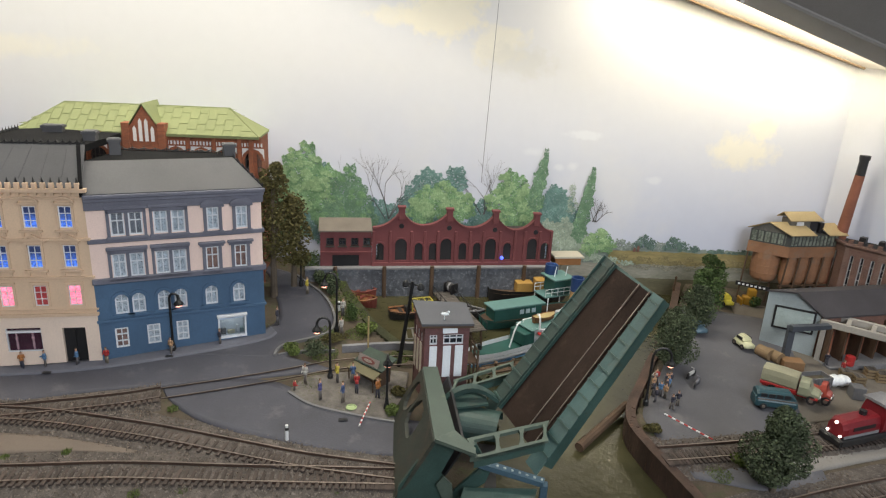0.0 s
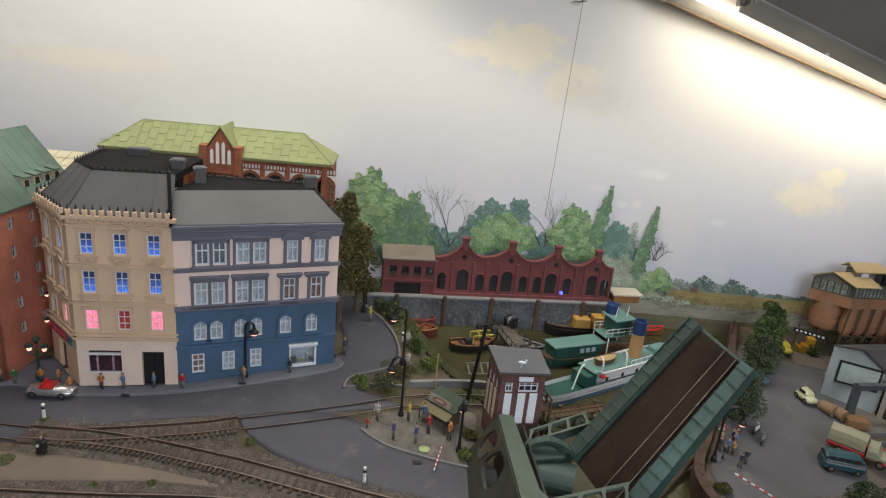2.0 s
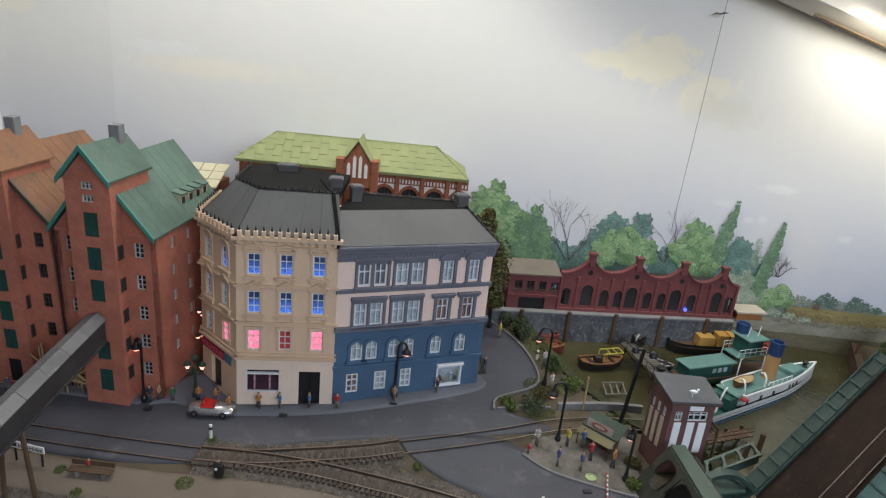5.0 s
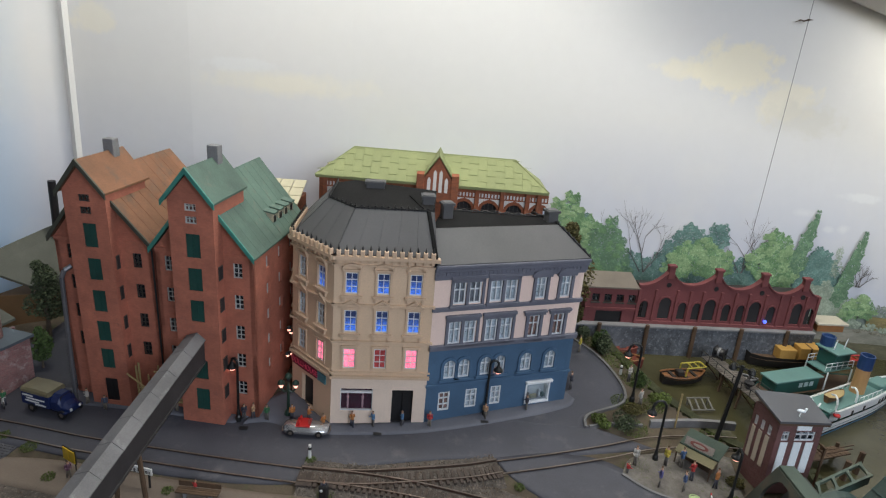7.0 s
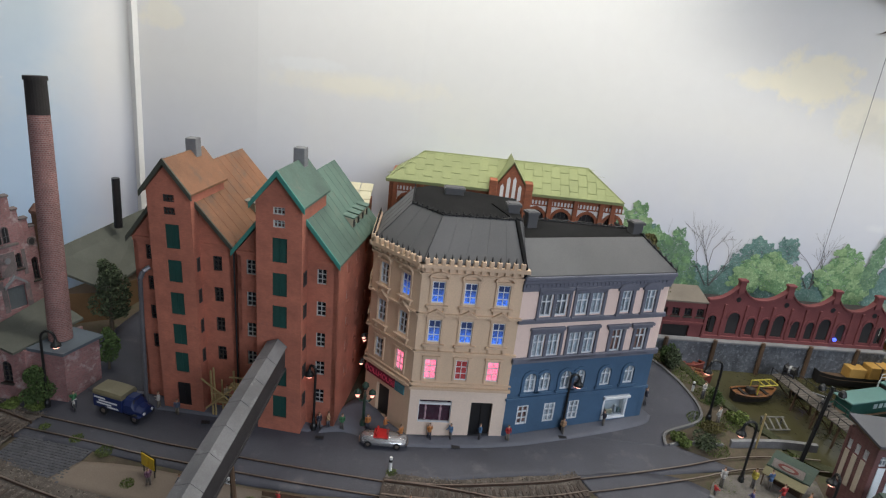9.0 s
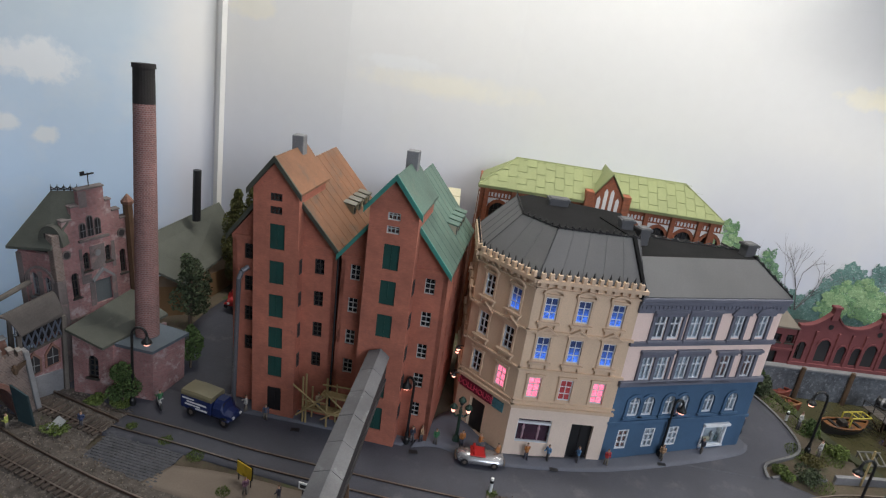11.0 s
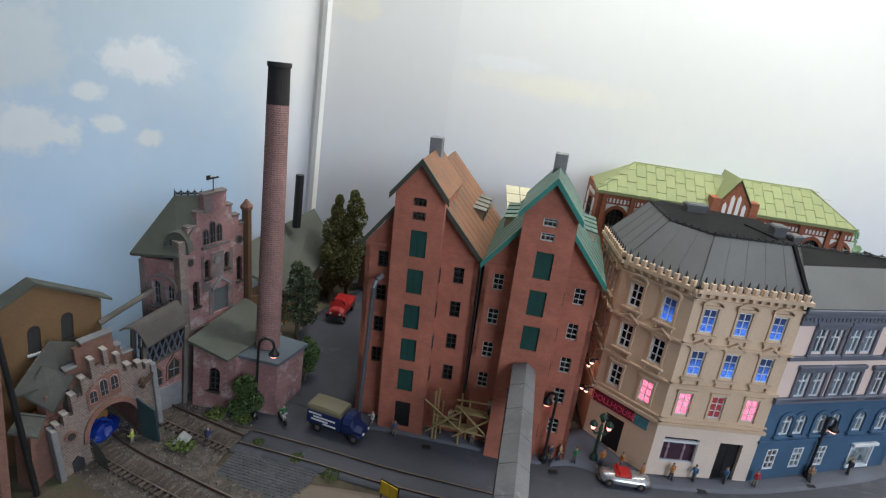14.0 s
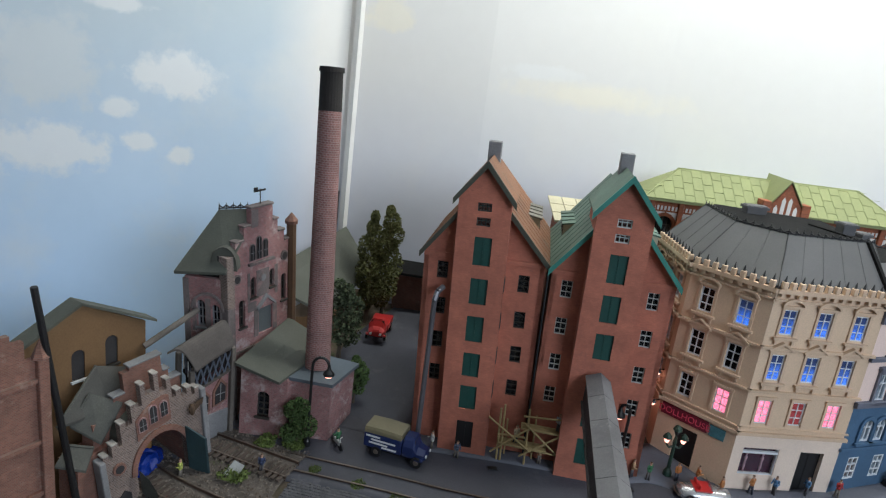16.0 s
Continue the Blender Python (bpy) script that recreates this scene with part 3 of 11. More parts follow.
def wall(parent, F, length, z0, z1, holes, material, depth=0.5, name="wall", outline=None, label="", u_from=0.0):
    """A wall with real openings; holes are (u0, u1, z0, z1, arched). outline: gable top as (u, z)."""
    m = M()
    us = sorted({u_from, length, *[h[0] for h in holes], *[h[1] for h in holes]})
    zs = sorted({z0, z1, *[h[2] for h in holes], *[h[3] for h in holes]})
    for a, b in zip(us, us[1:]):
        for c, d in zip(zs, zs[1:]):
            cu, cz = (a + b) / 2, (c + d) / 2
            if any(h[0] < cu < h[1] and h[2] < cz < h[3] for h in holes):
                continue
            m.poly([F.at(a, 0, c), F.at(b, 0, c), F.at(b, 0, d), F.at(a, 0, d)])
    for h in holes:
        a, b, c, d = h[:4]
        for p, q in (((a, c), (a, d)), ((a, d), (b, d)), ((b, d), (b, c)), ((b, c), (a, c))):
            m.poly([F.at(p[0], 0, p[1]), F.at(q[0], 0, q[1]), F.at(q[0], -depth, q[1]), F.at(p[0], -depth, p[1])])
        if len(h) > 4 and h[4]:
            r, rise = (b - a) / 2, h[4] * (b - a) / 2
            for side in (-1, 1):
                edge = [(a + r + side * r * math.cos(math.pi / 2 * i / 5), d - rise + rise * math.sin(math.pi / 2 * i / 5)) for i in range(6)]
                corner = (a + r + side * r, d)
                pts = [corner] + edge
                m.slab([F.at(u, -depth, z) for u, z in pts], tuple(p - q for p, q in zip(F.at(0, 0.01, 0), F.at(0, -depth, 0))))
    if outline:
        m.front(F, outline, -depth, 0)
    us2 = (u_from, length)
    m.poly([F.at(us2[0], -depth, z0), F.at(us2[1], -depth, z0), F.at(us2[1], -depth, z0 + 0.01), F.at(us2[0], -depth, z0 + 0.01)])
    for u in us2:
        m.poly([F.at(u, 0, z0), F.at(u, -depth, z0), F.at(u, -depth, z1), F.at(u, 0, z1)])
    m.poly([F.at(us2[0], 0, z1), F.at(us2[1], 0, z1), F.at(us2[1], -depth, z1), F.at(us2[0], -depth, z1)])
    return part(name, m, material, parent, label)


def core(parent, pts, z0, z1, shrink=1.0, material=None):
    """The dark inside, seen through panes: a near-black block coloured as the room's shade."""
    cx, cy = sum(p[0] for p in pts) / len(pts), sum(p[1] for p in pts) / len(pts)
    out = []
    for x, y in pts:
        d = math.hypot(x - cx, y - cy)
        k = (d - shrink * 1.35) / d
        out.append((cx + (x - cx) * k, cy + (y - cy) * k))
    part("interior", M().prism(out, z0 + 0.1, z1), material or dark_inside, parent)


def chimney(parent, x, y, z0, w, d, h, material, ang=0.0, cap=True):
    F = Frame((x, y), (x + math.cos(ang), y + math.sin(ang)))
    m = M().box(-w / 2, w / 2, -d / 2, d / 2, z0, z0 + h, F, 0.06)
    if cap:
        m.box(-w / 2 - 0.12, w / 2 + 0.12, -d / 2 - 0.12, d / 2 + 0.12, z0 + h - 0.35, z0 + h - 0.1, F)
    part("chimney", m, material, parent)


def crest(parent, p, q, step=0.62, h=0.55, name="roof_crest"):
    """Cast-iron cresting along an edge from p to q."""
    m = M()
    p, q = Vector(p), Vector(q)
    n = max(2, int((q - p).length / step))
    m.rod(p + Vector((0, 0, 0.1)), q + Vector((0, 0, 0.1)), 0.07, n=5)
    for i in range(n + 1):
        c = p.lerp(q, i / n)
        m.rod(c, c + Vector((0, 0, h)), 0.08, 0.015, n=5)
        if i < n:
            e = p.lerp(q, (i + 0.5) / n)
            m.tube([tuple(c + Vector((0, 0, h * 0.62))), tuple(e + Vector((0, 0, h * 0.22))), tuple(p.lerp(q, (i + 1) / n) + Vector((0, 0, h * 0.62)))], 0.06, 4)
    part(name, m, iron, parent)


# ---- ochre corner house ----
def yellow_house():
    A, B, C, D = (-50.7, 52.2), (-41.6, 55.25), (-56.6, 55.9), (-58.6, 64.0)
    back = (-45.5, 67.0)
    t = thing("corner_house", -49.5, 57.5, 0, "ochre plastered corner town house with grey mansard roof and lit windows", "house")
    F, C1, S1 = Frame(A, B), Frame(C, A), Frame(D, C)
    rows = ((14.5, 16.65), (10.45, 12.75), (6.45, 8.6))
    for K, cols, last in ((F, (1.2, 4.22, 7.33), "f"), (C1, (1.35, 4.55), "c"), (S1, (1.3, 3.7, 6.1), "s")):
        holes = []
        for r, (a, b) in enumerate(rows):
            for c in cols:
                holes.append((c - 0.12, c + 1.07, a, b, 0))
        if last == "f":
            holes += [(0.95, 4.2, 1.5, 4.1, 0), (6.15, 8.3, 0.05, 4.0, 0)]
        if last == "c":
            holes += [(1.9, 3.9, 0.05, 3.6, 0)]
        if last == "f":
            wall(t, K, K.len, 5.4, 18.4, [h for h in holes if h[2] > 5], plaster_yellow, name="upper_wall")
            wall(t, K, K.len, -0.4, 5.4, [h for h in holes if h[2] < 5], plaster_cream, name="ground_floor_wall")
        else:
            wall(t, K, K.len, -0.4, 18.4, holes, plaster_yellow)
        for r, (a, b) in enumerate(rows):
            for i, c in enumerate(cols):
                pane = None
                if last == "f":
                    pane = lit_blue if r < 2 else (lit_pink if i != 1 else lit_red)
                if last == "c":
                    pane = lit_blue if (r == 0 and i == 1) else (lit_pink if r == 2 and i == 1 else None)
                window(t, K, c - 0.12, c + 1.07, a, b, pane=pane, bars=(1, 2), thick=0.095, depth=0.1, sill=False)
                m = M()
                m.box(c - 0.34, c - 0.13, -0.05, 0.12, a - 0.1, b + 0.15, K)
                m.box(c + 1.08, c + 1.29, -0.05, 0.12, a - 0.1, b + 0.15, K)
                m.box(c - 0.4, c + 1.35, -0.05, 0.22, b + 0.15, b + 0.38, K)
                if r == 0:
                    arc = [(c + 0.475 + 1.0 * math.cos(w), b + 0.38 + 0.62 * math.sin(w)) for w in [math.pi * k / 10 for k in range(11)]]
                    inner = [(c + 0.475 + 0.8 * math.cos(w), b + 0.38 + 0.42 * math.sin(w)) for w in [math.pi * k / 10 for k in range(10, -1, -1)]]
                    m.front(K, arc + inner, -0.05, 0.34)
                elif r == 1:
                    m.front(K, [(c - 0.5, b + 0.38), (c + 1.45, b + 0.38), (c + 0.475, b + 0.95)], -0.05, 0.18)
                    m.front(K, [(c - 0.62, b + 0.36), (c + 0.475, b + 1.02), (c + 1.57, b + 0.36), (c + 1.57, b + 0.52), (c + 0.475, b + 1.18), (c - 0.62, b + 0.52)], -0.05, 0.36)
                if r < 2:
                    m.box(c - 0.55, c + 1.5, -0.05, 0.32, a - 0.38, a - 0.18, K)
                    for k in (-0.35, 1.1):
                        m.box(c + k, c + k + 0.2, -0.05, 0.22, a - 0.8, a - 0.38, K)
                part("window_surround", m, trim_yellow, t)
        for z, h, d in ((5.35, 0.3, 0.28), (5.95, 0.14, 0.16), (9.35, 0.2, 0.26), (13.25, 0.22, 0.28), (17.35, 0.16, 0.2)):
            part("string_course", M().box(-0.2, K.len + 0.2, -0.1, d, z, z + h, K), trim_yellow, t)
        m = M().box(-0.35, K.len + 0.35, -0.3, 0.42, 18.05, 18.4, K)
        part("cornice", m, trim_yellow, t)
        n = int(K.len / 0.72)
        for i in range(n):
            u = (i + 0.5) * K.len / n
            mm = M().box(u - 0.2, u + 0.2, 0.0, 0.42, 18.4, 19.0, K, 0.05).box(u - 0.13, u + 0.13, 0.0, 0.36, 17.75, 18.05, K)
            part("merlon", mm, trim_yellow, t)
            mm = M().rod(K.at(u, 0.2, 18.98), K.at(u, 0.2, 19.5), 0.13, 0.02, 5)
            part("finial", mm, iron, t)
    # shop window and doors
    m = M().box(0.85, 4.3, -0.3, -0.1, 1.38, 1.55, F).box(0.85, 4.3, -0.3, -0.05, 3.55, 3.75, F).box(0.85, 1.02, -0.3, -0.1, 1.5, 4.1, F).box(4.13, 4.3, -0.3, -0.1, 1.5, 4.1, F)
    shop = part("shop_window", m, white_frame, t, "white framed shop window with dark red inside")
    part("pane", M().box(0.95, 4.2, -0.34, -0.31, 1.5, 4.1, F), glass, shop)
    part("display", M().box(0.95, 4.2, -0.6, -0.5, 1.5, 4.0, F), mat("dark_crimson_cloth", (0.09, 0.016, 0.03), 0.7, 0.4, 150), shop)
    for u in (1.7, 3.2):
        part("dummy", M().lathe(F.at(u, -0.46, 1.6), [(0.08, 0), (0.12, 0.5), (0.09, 0.9), (0.15, 1.3), (0.06, 1.5), (0.11, 1.7), (0.02, 1.85)], 8), mat("pale_dummy", (0.8, 0.42, 0.4), 0.6), shop)
    part("entrance_door", M().box(6.15, 7.2, -0.5, -0.4, 0.05, 4.0, F).box(7.25, 8.3, -0.5, -0.4, 0.05, 4.0, F), iron, t, "dark double entrance door")
    part("club_door", M().box(1.9, 3.9, -0.5, -0.4, 0.05, 3.6, C1), iron, t, "dark doorway under the sign")
    s = part("sign", M().box(0.3, 4.6, 0.02, 0.16, 4.15, 5.2, C1), mat("crimson_sign", (0.17, 0.012, 0.035), 0.5, 0.2), t, "crimson name board with red letters")
    curve = bpy.data.curves.new("letters", "FONT")
    curve.body, curve.size, curve.extrude, curve.align_x = "DOLLHOUSE", 0.0083, 0.0002, "CENTER"
    temp = new("letters", curve)
    data = bpy.data.meshes.new_from_object(temp.evaluated_get(bpy.context.evaluated_depsgraph_get()))
    bpy.data.objects.remove(temp)
    data.materials.append(mat("red_letters", (0.75, 0.08, 0.15), 0.5, 0.1))
    ob = new("lettering", data)
    x, y, z = C1.at(2.45, 0.19, 4.4)
    o = ORIGIN[t]
    ob.matrix_basis = Matrix.Translation(((x - o[0]) / 100, (y - o[1]) / 100, (z - o[2]) / 100)) @ Matrix.Rotation(C1.ang, 4, "Z") @ Matrix.Rotation(math.pi / 2, 4, "X")
    ob.parent = s
    part("notice_board", M().box(4.75, 6.1, 0.02, 0.12, 4.1, 5.1, C1), mat("teal_board", (0.08, 0.25, 0.30), 0.5, 0.5, 300), t, "small teal notice board")
    # mansard roof: sloped panels with seams, flat deck, cresting
    ring = [B, A, C, D]
    zt = 22.0

    def cross(P, dp, Q, dq):
        """Where two walls, each set back, meet."""
        p, q = Vector(P.at(0, -dp, 0)[:2]), Vector(Q.at(0, -dq, 0)[:2])
        u, v = Vector(P.at(1, -dp, 0)[:2]) - p, Vector(Q.at(1, -dq, 0)[:2]) - q
        w = q - p
        return tuple(p + u * ((w.x * v.y - w.y * v.x) / (u.x * v.y - u.y * v.x)))
    deck = [F.at(F.len - 0.3, -3.0, 0)[:2], cross(F, 3.0, C1, 3.2), cross(C1, 3.2, S1, 3.3), S1.at(0.3, -3.3, 0)[:2]]
    for i in range(3):
        p, q, a, b = ring[i], ring[i + 1], deck[i], deck[i + 1]
        lo = [(p[0], p[1], 18.4), (q[0], q[1], 18.4), (b[0], b[1], zt), (a[0], a[1], zt)]
        part("roof_panel", M().slab(lo, (0, 0, 0.15)), roof_slate, t)
        m = M()
        n = int(math.dist(p, q) / 1.9)
        for k in range(n + 1):
            f = k / n
            s0, s1 = Vector(lo[0]).lerp(Vector(lo[1]), f), Vector(lo[3]).lerp(Vector(lo[2]), f)
            m.rod(s0 + Vector((0, 0, 0.16)), s1 + Vector((0, 0, 0.16)), 0.05 if k in (0, n) else 0.025, n=4)
        part("roof_seam", m, roof_slate, t)
    part("roof_deck", M().prism(deck + [(-54.0, 66.5), (-44.6, 66.5)], zt - 0.6, zt + 0.08), roof_dark, t)
    hi = [(x, y, zt + 0.1) for x, y in deck]
    for a, b in zip(hi, hi[1:]):
        crest(t, a, b)
    chimney(t, -51.0, 64.4, zt, 2.0, 1.0, 0.9, roof_slate, F.ang)
    chimney(t, -44.2, 60.9, zt - 0.4, 1.2, 1.1, 1.5, roof_slate, F.ang)
    part("wall", M().prism([B, (back[0] + 1.6, back[1]), (back[0], back[1]), D, (D[0] + 0.5, D[1]), (B[0] - 0.5, B[1] + 0.6)], -0.4, 18.3), plaster_yellow, t)
    core(t, [B, A, C, D, back], 0, 18.0, 1.1)


# ---- blue and rose house ----
def blue_house():
    A, B = (-41.6, 55.25), (-27.6, 64.1)
    t = thing("town_house", -37, 62, 0, "town house, blue below and rose above, with grey trim and roof", "house")
    F = Frame(A, B)
    S = Frame(B, (B[0] - 7.4, B[1] + 10.2))
    top = [(2.02, 3.3), (3.66, 4.95), (5.95, 7.25), (7.6, 8.9), (11.0, 12.2), (13.9, 15.1)]
    mid = [(1.85, 3.1), (3.45, 4.75), (5.85, 7.15), (7.45, 8.8), (10.7, 12.0), (13.6, 14.9)]
    low = [(1.7, 2.95), (3.28, 4.53), (5.72, 6.95), (7.32, 8.55), (10.4, 11.65), (13.25, 14.5)]
    base = [(1.4, 2.65), (4.43, 5.7), (7.3, 8.5)]
    holes_u = [(a, b, 13.5, 15.9, 0) for a, b in top] + [(a, b, 9.1, 11.65, 0) for a, b in mid]
    holes_l = [(a, b, 5.15, 7.3, 1.0) for a, b in low] + [(a, b, 1.4, 3.6, 0) for a, b in base] + [(11.6, 14.4, 1.0, 3.5, 0)]
    wall(t, F, F.len, 8.85, 17.0, holes_u, plaster_rose, name="upper_wall")
    wall(t, F, F.len, -0.8, 8.85, holes_l, plaster_blue, name="lower_wall")
    wall(t, S, S.len, 8.85, 17.0, [(2, 3.3, 13.5, 15.9, 0), (6, 7.3, 13.5, 15.9, 0), (2, 3.3, 9.1, 11.6, 0), (6, 7.3, 9.1, 11.6, 0)], plaster_rose, name="side_wall")
    wall(t, S, S.len, -0.8, 8.85, [(2, 3.3, 5.15, 7.3, 1), (6, 7.3, 5.15, 7.3, 1), (4, 6, 0.5, 3.6, 1)], plaster_blue, name="side_wall")
    lace = mat("lace_curtain", (0.72, 0.71, 0.68), 0.8, 0.3, 500, worn=(0.10, 0.10, 0.10), worn_at=0.52)
    blind = mat("grey_blind", (0.27, 0.25, 0.245), 0.8, 0.3, 300)
    red_in = mat("red_curtain", (0.46, 0.24, 0.17), 0.8, 0.4, 500, worn=(0.10, 0.05, 0.05), worn_at=0.5)
    for row, (z0, z1) in ((top, (13.5, 15.9)), (mid, (9.1, 11.65)), (low, (5.15, 7.3)), (base, (1.4, 3.6))):
        for i, (a, b) in enumerate(row):
            window(t, F, a, b, z0, z1, arched=row is low, bars=(1, 2) if row is base else (1, 1), thick=0.15, depth=0.09, sill=False)
            bmat = lace if (i in (2, 3) and row is not base) or row is low else blind if row is top and i < 2 else (red_in if (row is mid and i > 3) or (row is base and i == 0) else lace)
            if bmat:
                part("curtain", M().box(a + 0.02, b - 0.02, -0.36, -0.3, z0 + 0.02, z1 - 0.02, F), bmat, t)
    for a, b, z0, z1, r in [(2, 3.3, 13.5, 15.9, 0), (6, 7.3, 13.5, 15.9, 0), (2, 3.3, 9.1, 11.6, 0), (6, 7.3, 9.1, 11.6, 0), (2, 3.3, 5.15, 7.3, 1), (6, 7.3, 5.15, 7.3, 1)]:
        window(t, S, a, b, z0, z1, bars=(1, 1))
    # grey mouldings round the upper windows
    for a, b, z0, z1 in [(1.6, 5.4, 13.2, 16.2), (5.5, 9.3, 13.2, 16.2), (1.4, 5.2, 8.9, 12.0), (5.4, 9.2, 8.9, 12.0)]:
        m = M().box(a, b, -0.05, 0.34, z1, z1 + 0.35, F, 0.05).box(a + 0.15, b - 0.15, -0.05, 0.2, z1 - 0.35, z1, F).box(a + 0.1, a + 0.38, -0.05, 0.2, z0 + 0.2, z1, F).box(b - 0.38, b - 0.1, -0.05, 0.2, z0 + 0.2, z1, F)
        c = (a + b) / 2
        m.box(c - 0.16, c + 0.16, -0.05, 0.18, z0 + 0.2, z1, F).box(a, b, -0.05, 0.34, z0 - 0.1, z0 + 0.22, F, 0.05)
        part("window_surround", m, trim_slate, t)
    for a, b, z0, z1 in [(11.0, 12.2, 13.5, 15.9), (13.9, 15.1, 13.5, 15.9), (10.7, 12.0, 9.1, 11.65), (13.6, 14.9, 9.1, 11.65)]:
        m = M().box(a - 0.32, a, -0.05, 0.2, z0 - 0.1, z1, F).box(b, b + 0.32, -0.05, 0.2, z0 - 0.1, z1, F).box(a - 0.55, b + 0.55, -0.05, 0.26, z1 + 0.05, z1 + 0.35, F).box(a - 0.45, b + 0.45, -0.05, 0.34, z0 - 0.36, z0 - 0.12, F)
        if z0 > 12:
            c, w = (a + b) / 2, (b - a) / 2 + 0.55
            m.front(F, [(c + w * math.cos(k), z1 + 0.35 + 0.55 * math.sin(k)) for k in [math.pi * i / 10 for i in range(11)]], -0.05, 0.36)
        else:
            m.box(a - 0.7, b + 0.7, -0.05, 0.42, z1 + 0.3, z1 + 0.58, F, 0.06)
        part("window_surround", m, trim_slate, t)
    for a, b in low:
        c, w = (a + b) / 2, (b - a) / 2
        outer = [(c + (w + 0.32) * math.cos(k), 7.3 - w + (w + 0.32) * math.sin(k)) for k in [math.pi * i / 12 for i in range(13)]]
        inner = [(c + w * math.cos(k), 7.3 - w + w * math.sin(k)) for k in [math.pi * i / 12 for i in range(12, -1, -1)]]
        m = M().front(F, outer + inner, -0.05, 0.16).box(a - 0.32, a, -0.05, 0.16, 5.15, 7.3 - w, F).box(b, b + 0.32, -0.05, 0.16, 5.15, 7.3 - w, F).box(a - 0.45, b + 0.45, -0.05, 0.34, 4.9, 5.12, F)
        part("window_surround", m, plaster_blue, t)
    for K in (F, S):
        for z, h, d, ext in ((8.6, 0.55, 0.34, 0.2), (12.85, 0.42, 0.26, 0.15), (4.35, 0.3, 0.2, 0.1), (16.2, 0.4, 0.2, 0.1)):
            part("string_course", M().box(-0.1, K.len + ext, -0.1, d, z, z + h, K, 0.04), trim_slate if z > 6 else plaster_blue, t)
        m = M().box(-0.1, K.len + 0.2, -0.1, 0.2, 16.5, 17.0, K).box(-0.1, K.len + 0.3, -0.1, 0.3, 17.0, 17.35, K, 0.05).box(-0.1, K.len + 0.4, -0.1, 0.42, 17.35, 17.75, K, 0.06)
        part("cornice", m, trim_slate, t)
        m = M()
        for i in range(int(K.len / 0.45)):
            m.box(i * 0.45 + 0.1, i * 0.45 + 0.26, 0.1, 0.28, 16.68, 16.94, K)
        part("dentil_band", m, trim_slate, t, kind="stuff")
    # shop
    m = M().box(11.5, 14.5, -0.3, 0.12, 0.9, 1.08, F).box(11.4, 14.6, -0.3, 0.4, 3.45, 3.75, F, 0.05).box(11.5, 11.68, -0.3, 0.05, 1.08, 3.5, F).box(14.32, 14.5, -0.3, 0.05, 1.08, 3.5, F)
    s = part("shop_window", m, white_frame, t, "lit white shop window")
    part("pane", M().box(11.68, 14.32, -0.3, -0.27, 1.08, 3.45, F), glass, s)
    niche = mat("pale_shop_niche", (0.42, 0.42, 0.40), 0.7, 0.3, 200)
    part("niche", M().box(11.6, 14.4, -0.95, -0.9, 1.0, 3.5, F).box(11.6, 14.4, -0.9, -0.32, 1.0, 1.12, F).box(11.6, 11.68, -0.9, -0.32, 1.1, 3.5, F).box(14.32, 14.4, -0.9, -0.32, 1.1, 3.5, F), niche, s)
    part("light_strip", M().box(11.8, 14.2, -0.85, -0.55, 3.36, 3.45, F), lit_white, s)
    part("blind", M().box(11.7, 14.3, -0.4, -0.36, 2.95, 3.45, F), white_frame, s, "half-drawn white blind")
    for k, (a, b, h, c) in enumerate(((11.8, 12.35, 0.75, (0.12, 0.11, 0.10)), (12.5, 13.3, 0.45, (0.35, 0.30, 0.18)), (13.45, 13.75, 1.0, (0.5, 0.48, 0.44)), (13.85, 14.2, 0.6, (0.10, 0.14, 0.12)))):
        part("goods", M().box(a, b, -0.75, -0.45, 1.12, 1.12 + h, F, 0.06), mat("shop_goods", c, 0.6, 0.4, 200), s)
    # roof: steep grey front, dark deck behind with cresting
    r0, r1 = F.at(0.2, -2.75, 0)[:2], F.at(14.3, -2.85, 0)[:2]
    zt = 20.4
    e = F.at(0, 0.3, 0), F.at(F.len + 0.3, 0.3, 0)
    part("roof_panel", M().slab([(e[0][0], e[0][1], 17.7), (e[1][0], e[1][1], 17.7), (*r1, zt), (*r0, zt)], (0, 0, 0.15)), roof_slate, t)
    back = S.at(8.0, -2.0, 0)[:2]
    s1 = S.at(8.0, 0.3, 0)
    part("roof_panel", M().slab([(e[1][0], e[1][1], 17.7), (s1[0], s1[1], 17.7), (*back, zt), (*r1, zt)], (0, 0, 0.15)), roof_slate, t)
    q0, q1 = (-43.4, 64.6), (-32.0, 67.4)
    part("roof_deck", M().prism([r0, r1, q1, q0], zt - 0.5, zt + 0.17), roof_dark, t)
    crest(t, (*q0, zt + 0.15), (*q1, zt + 0.15), 1.15, 0.55)
    crest(t, (*r1, zt + 0.15), (*q1, zt + 0.15), 0.8, 0.5)
    crest(t, (e[1][0] - 0.1, e[1][1], 17.85), (*r1, zt + 0.15), 0.75, 0.5)
    chimney(t, -42.4, 62.0, zt, 1.1, 1.0, 1.9, roof_slate, F.ang)
    chimney(t, -31.9, 66.2, zt, 1.2, 1.1, 1.5, roof_slate, F.ang)
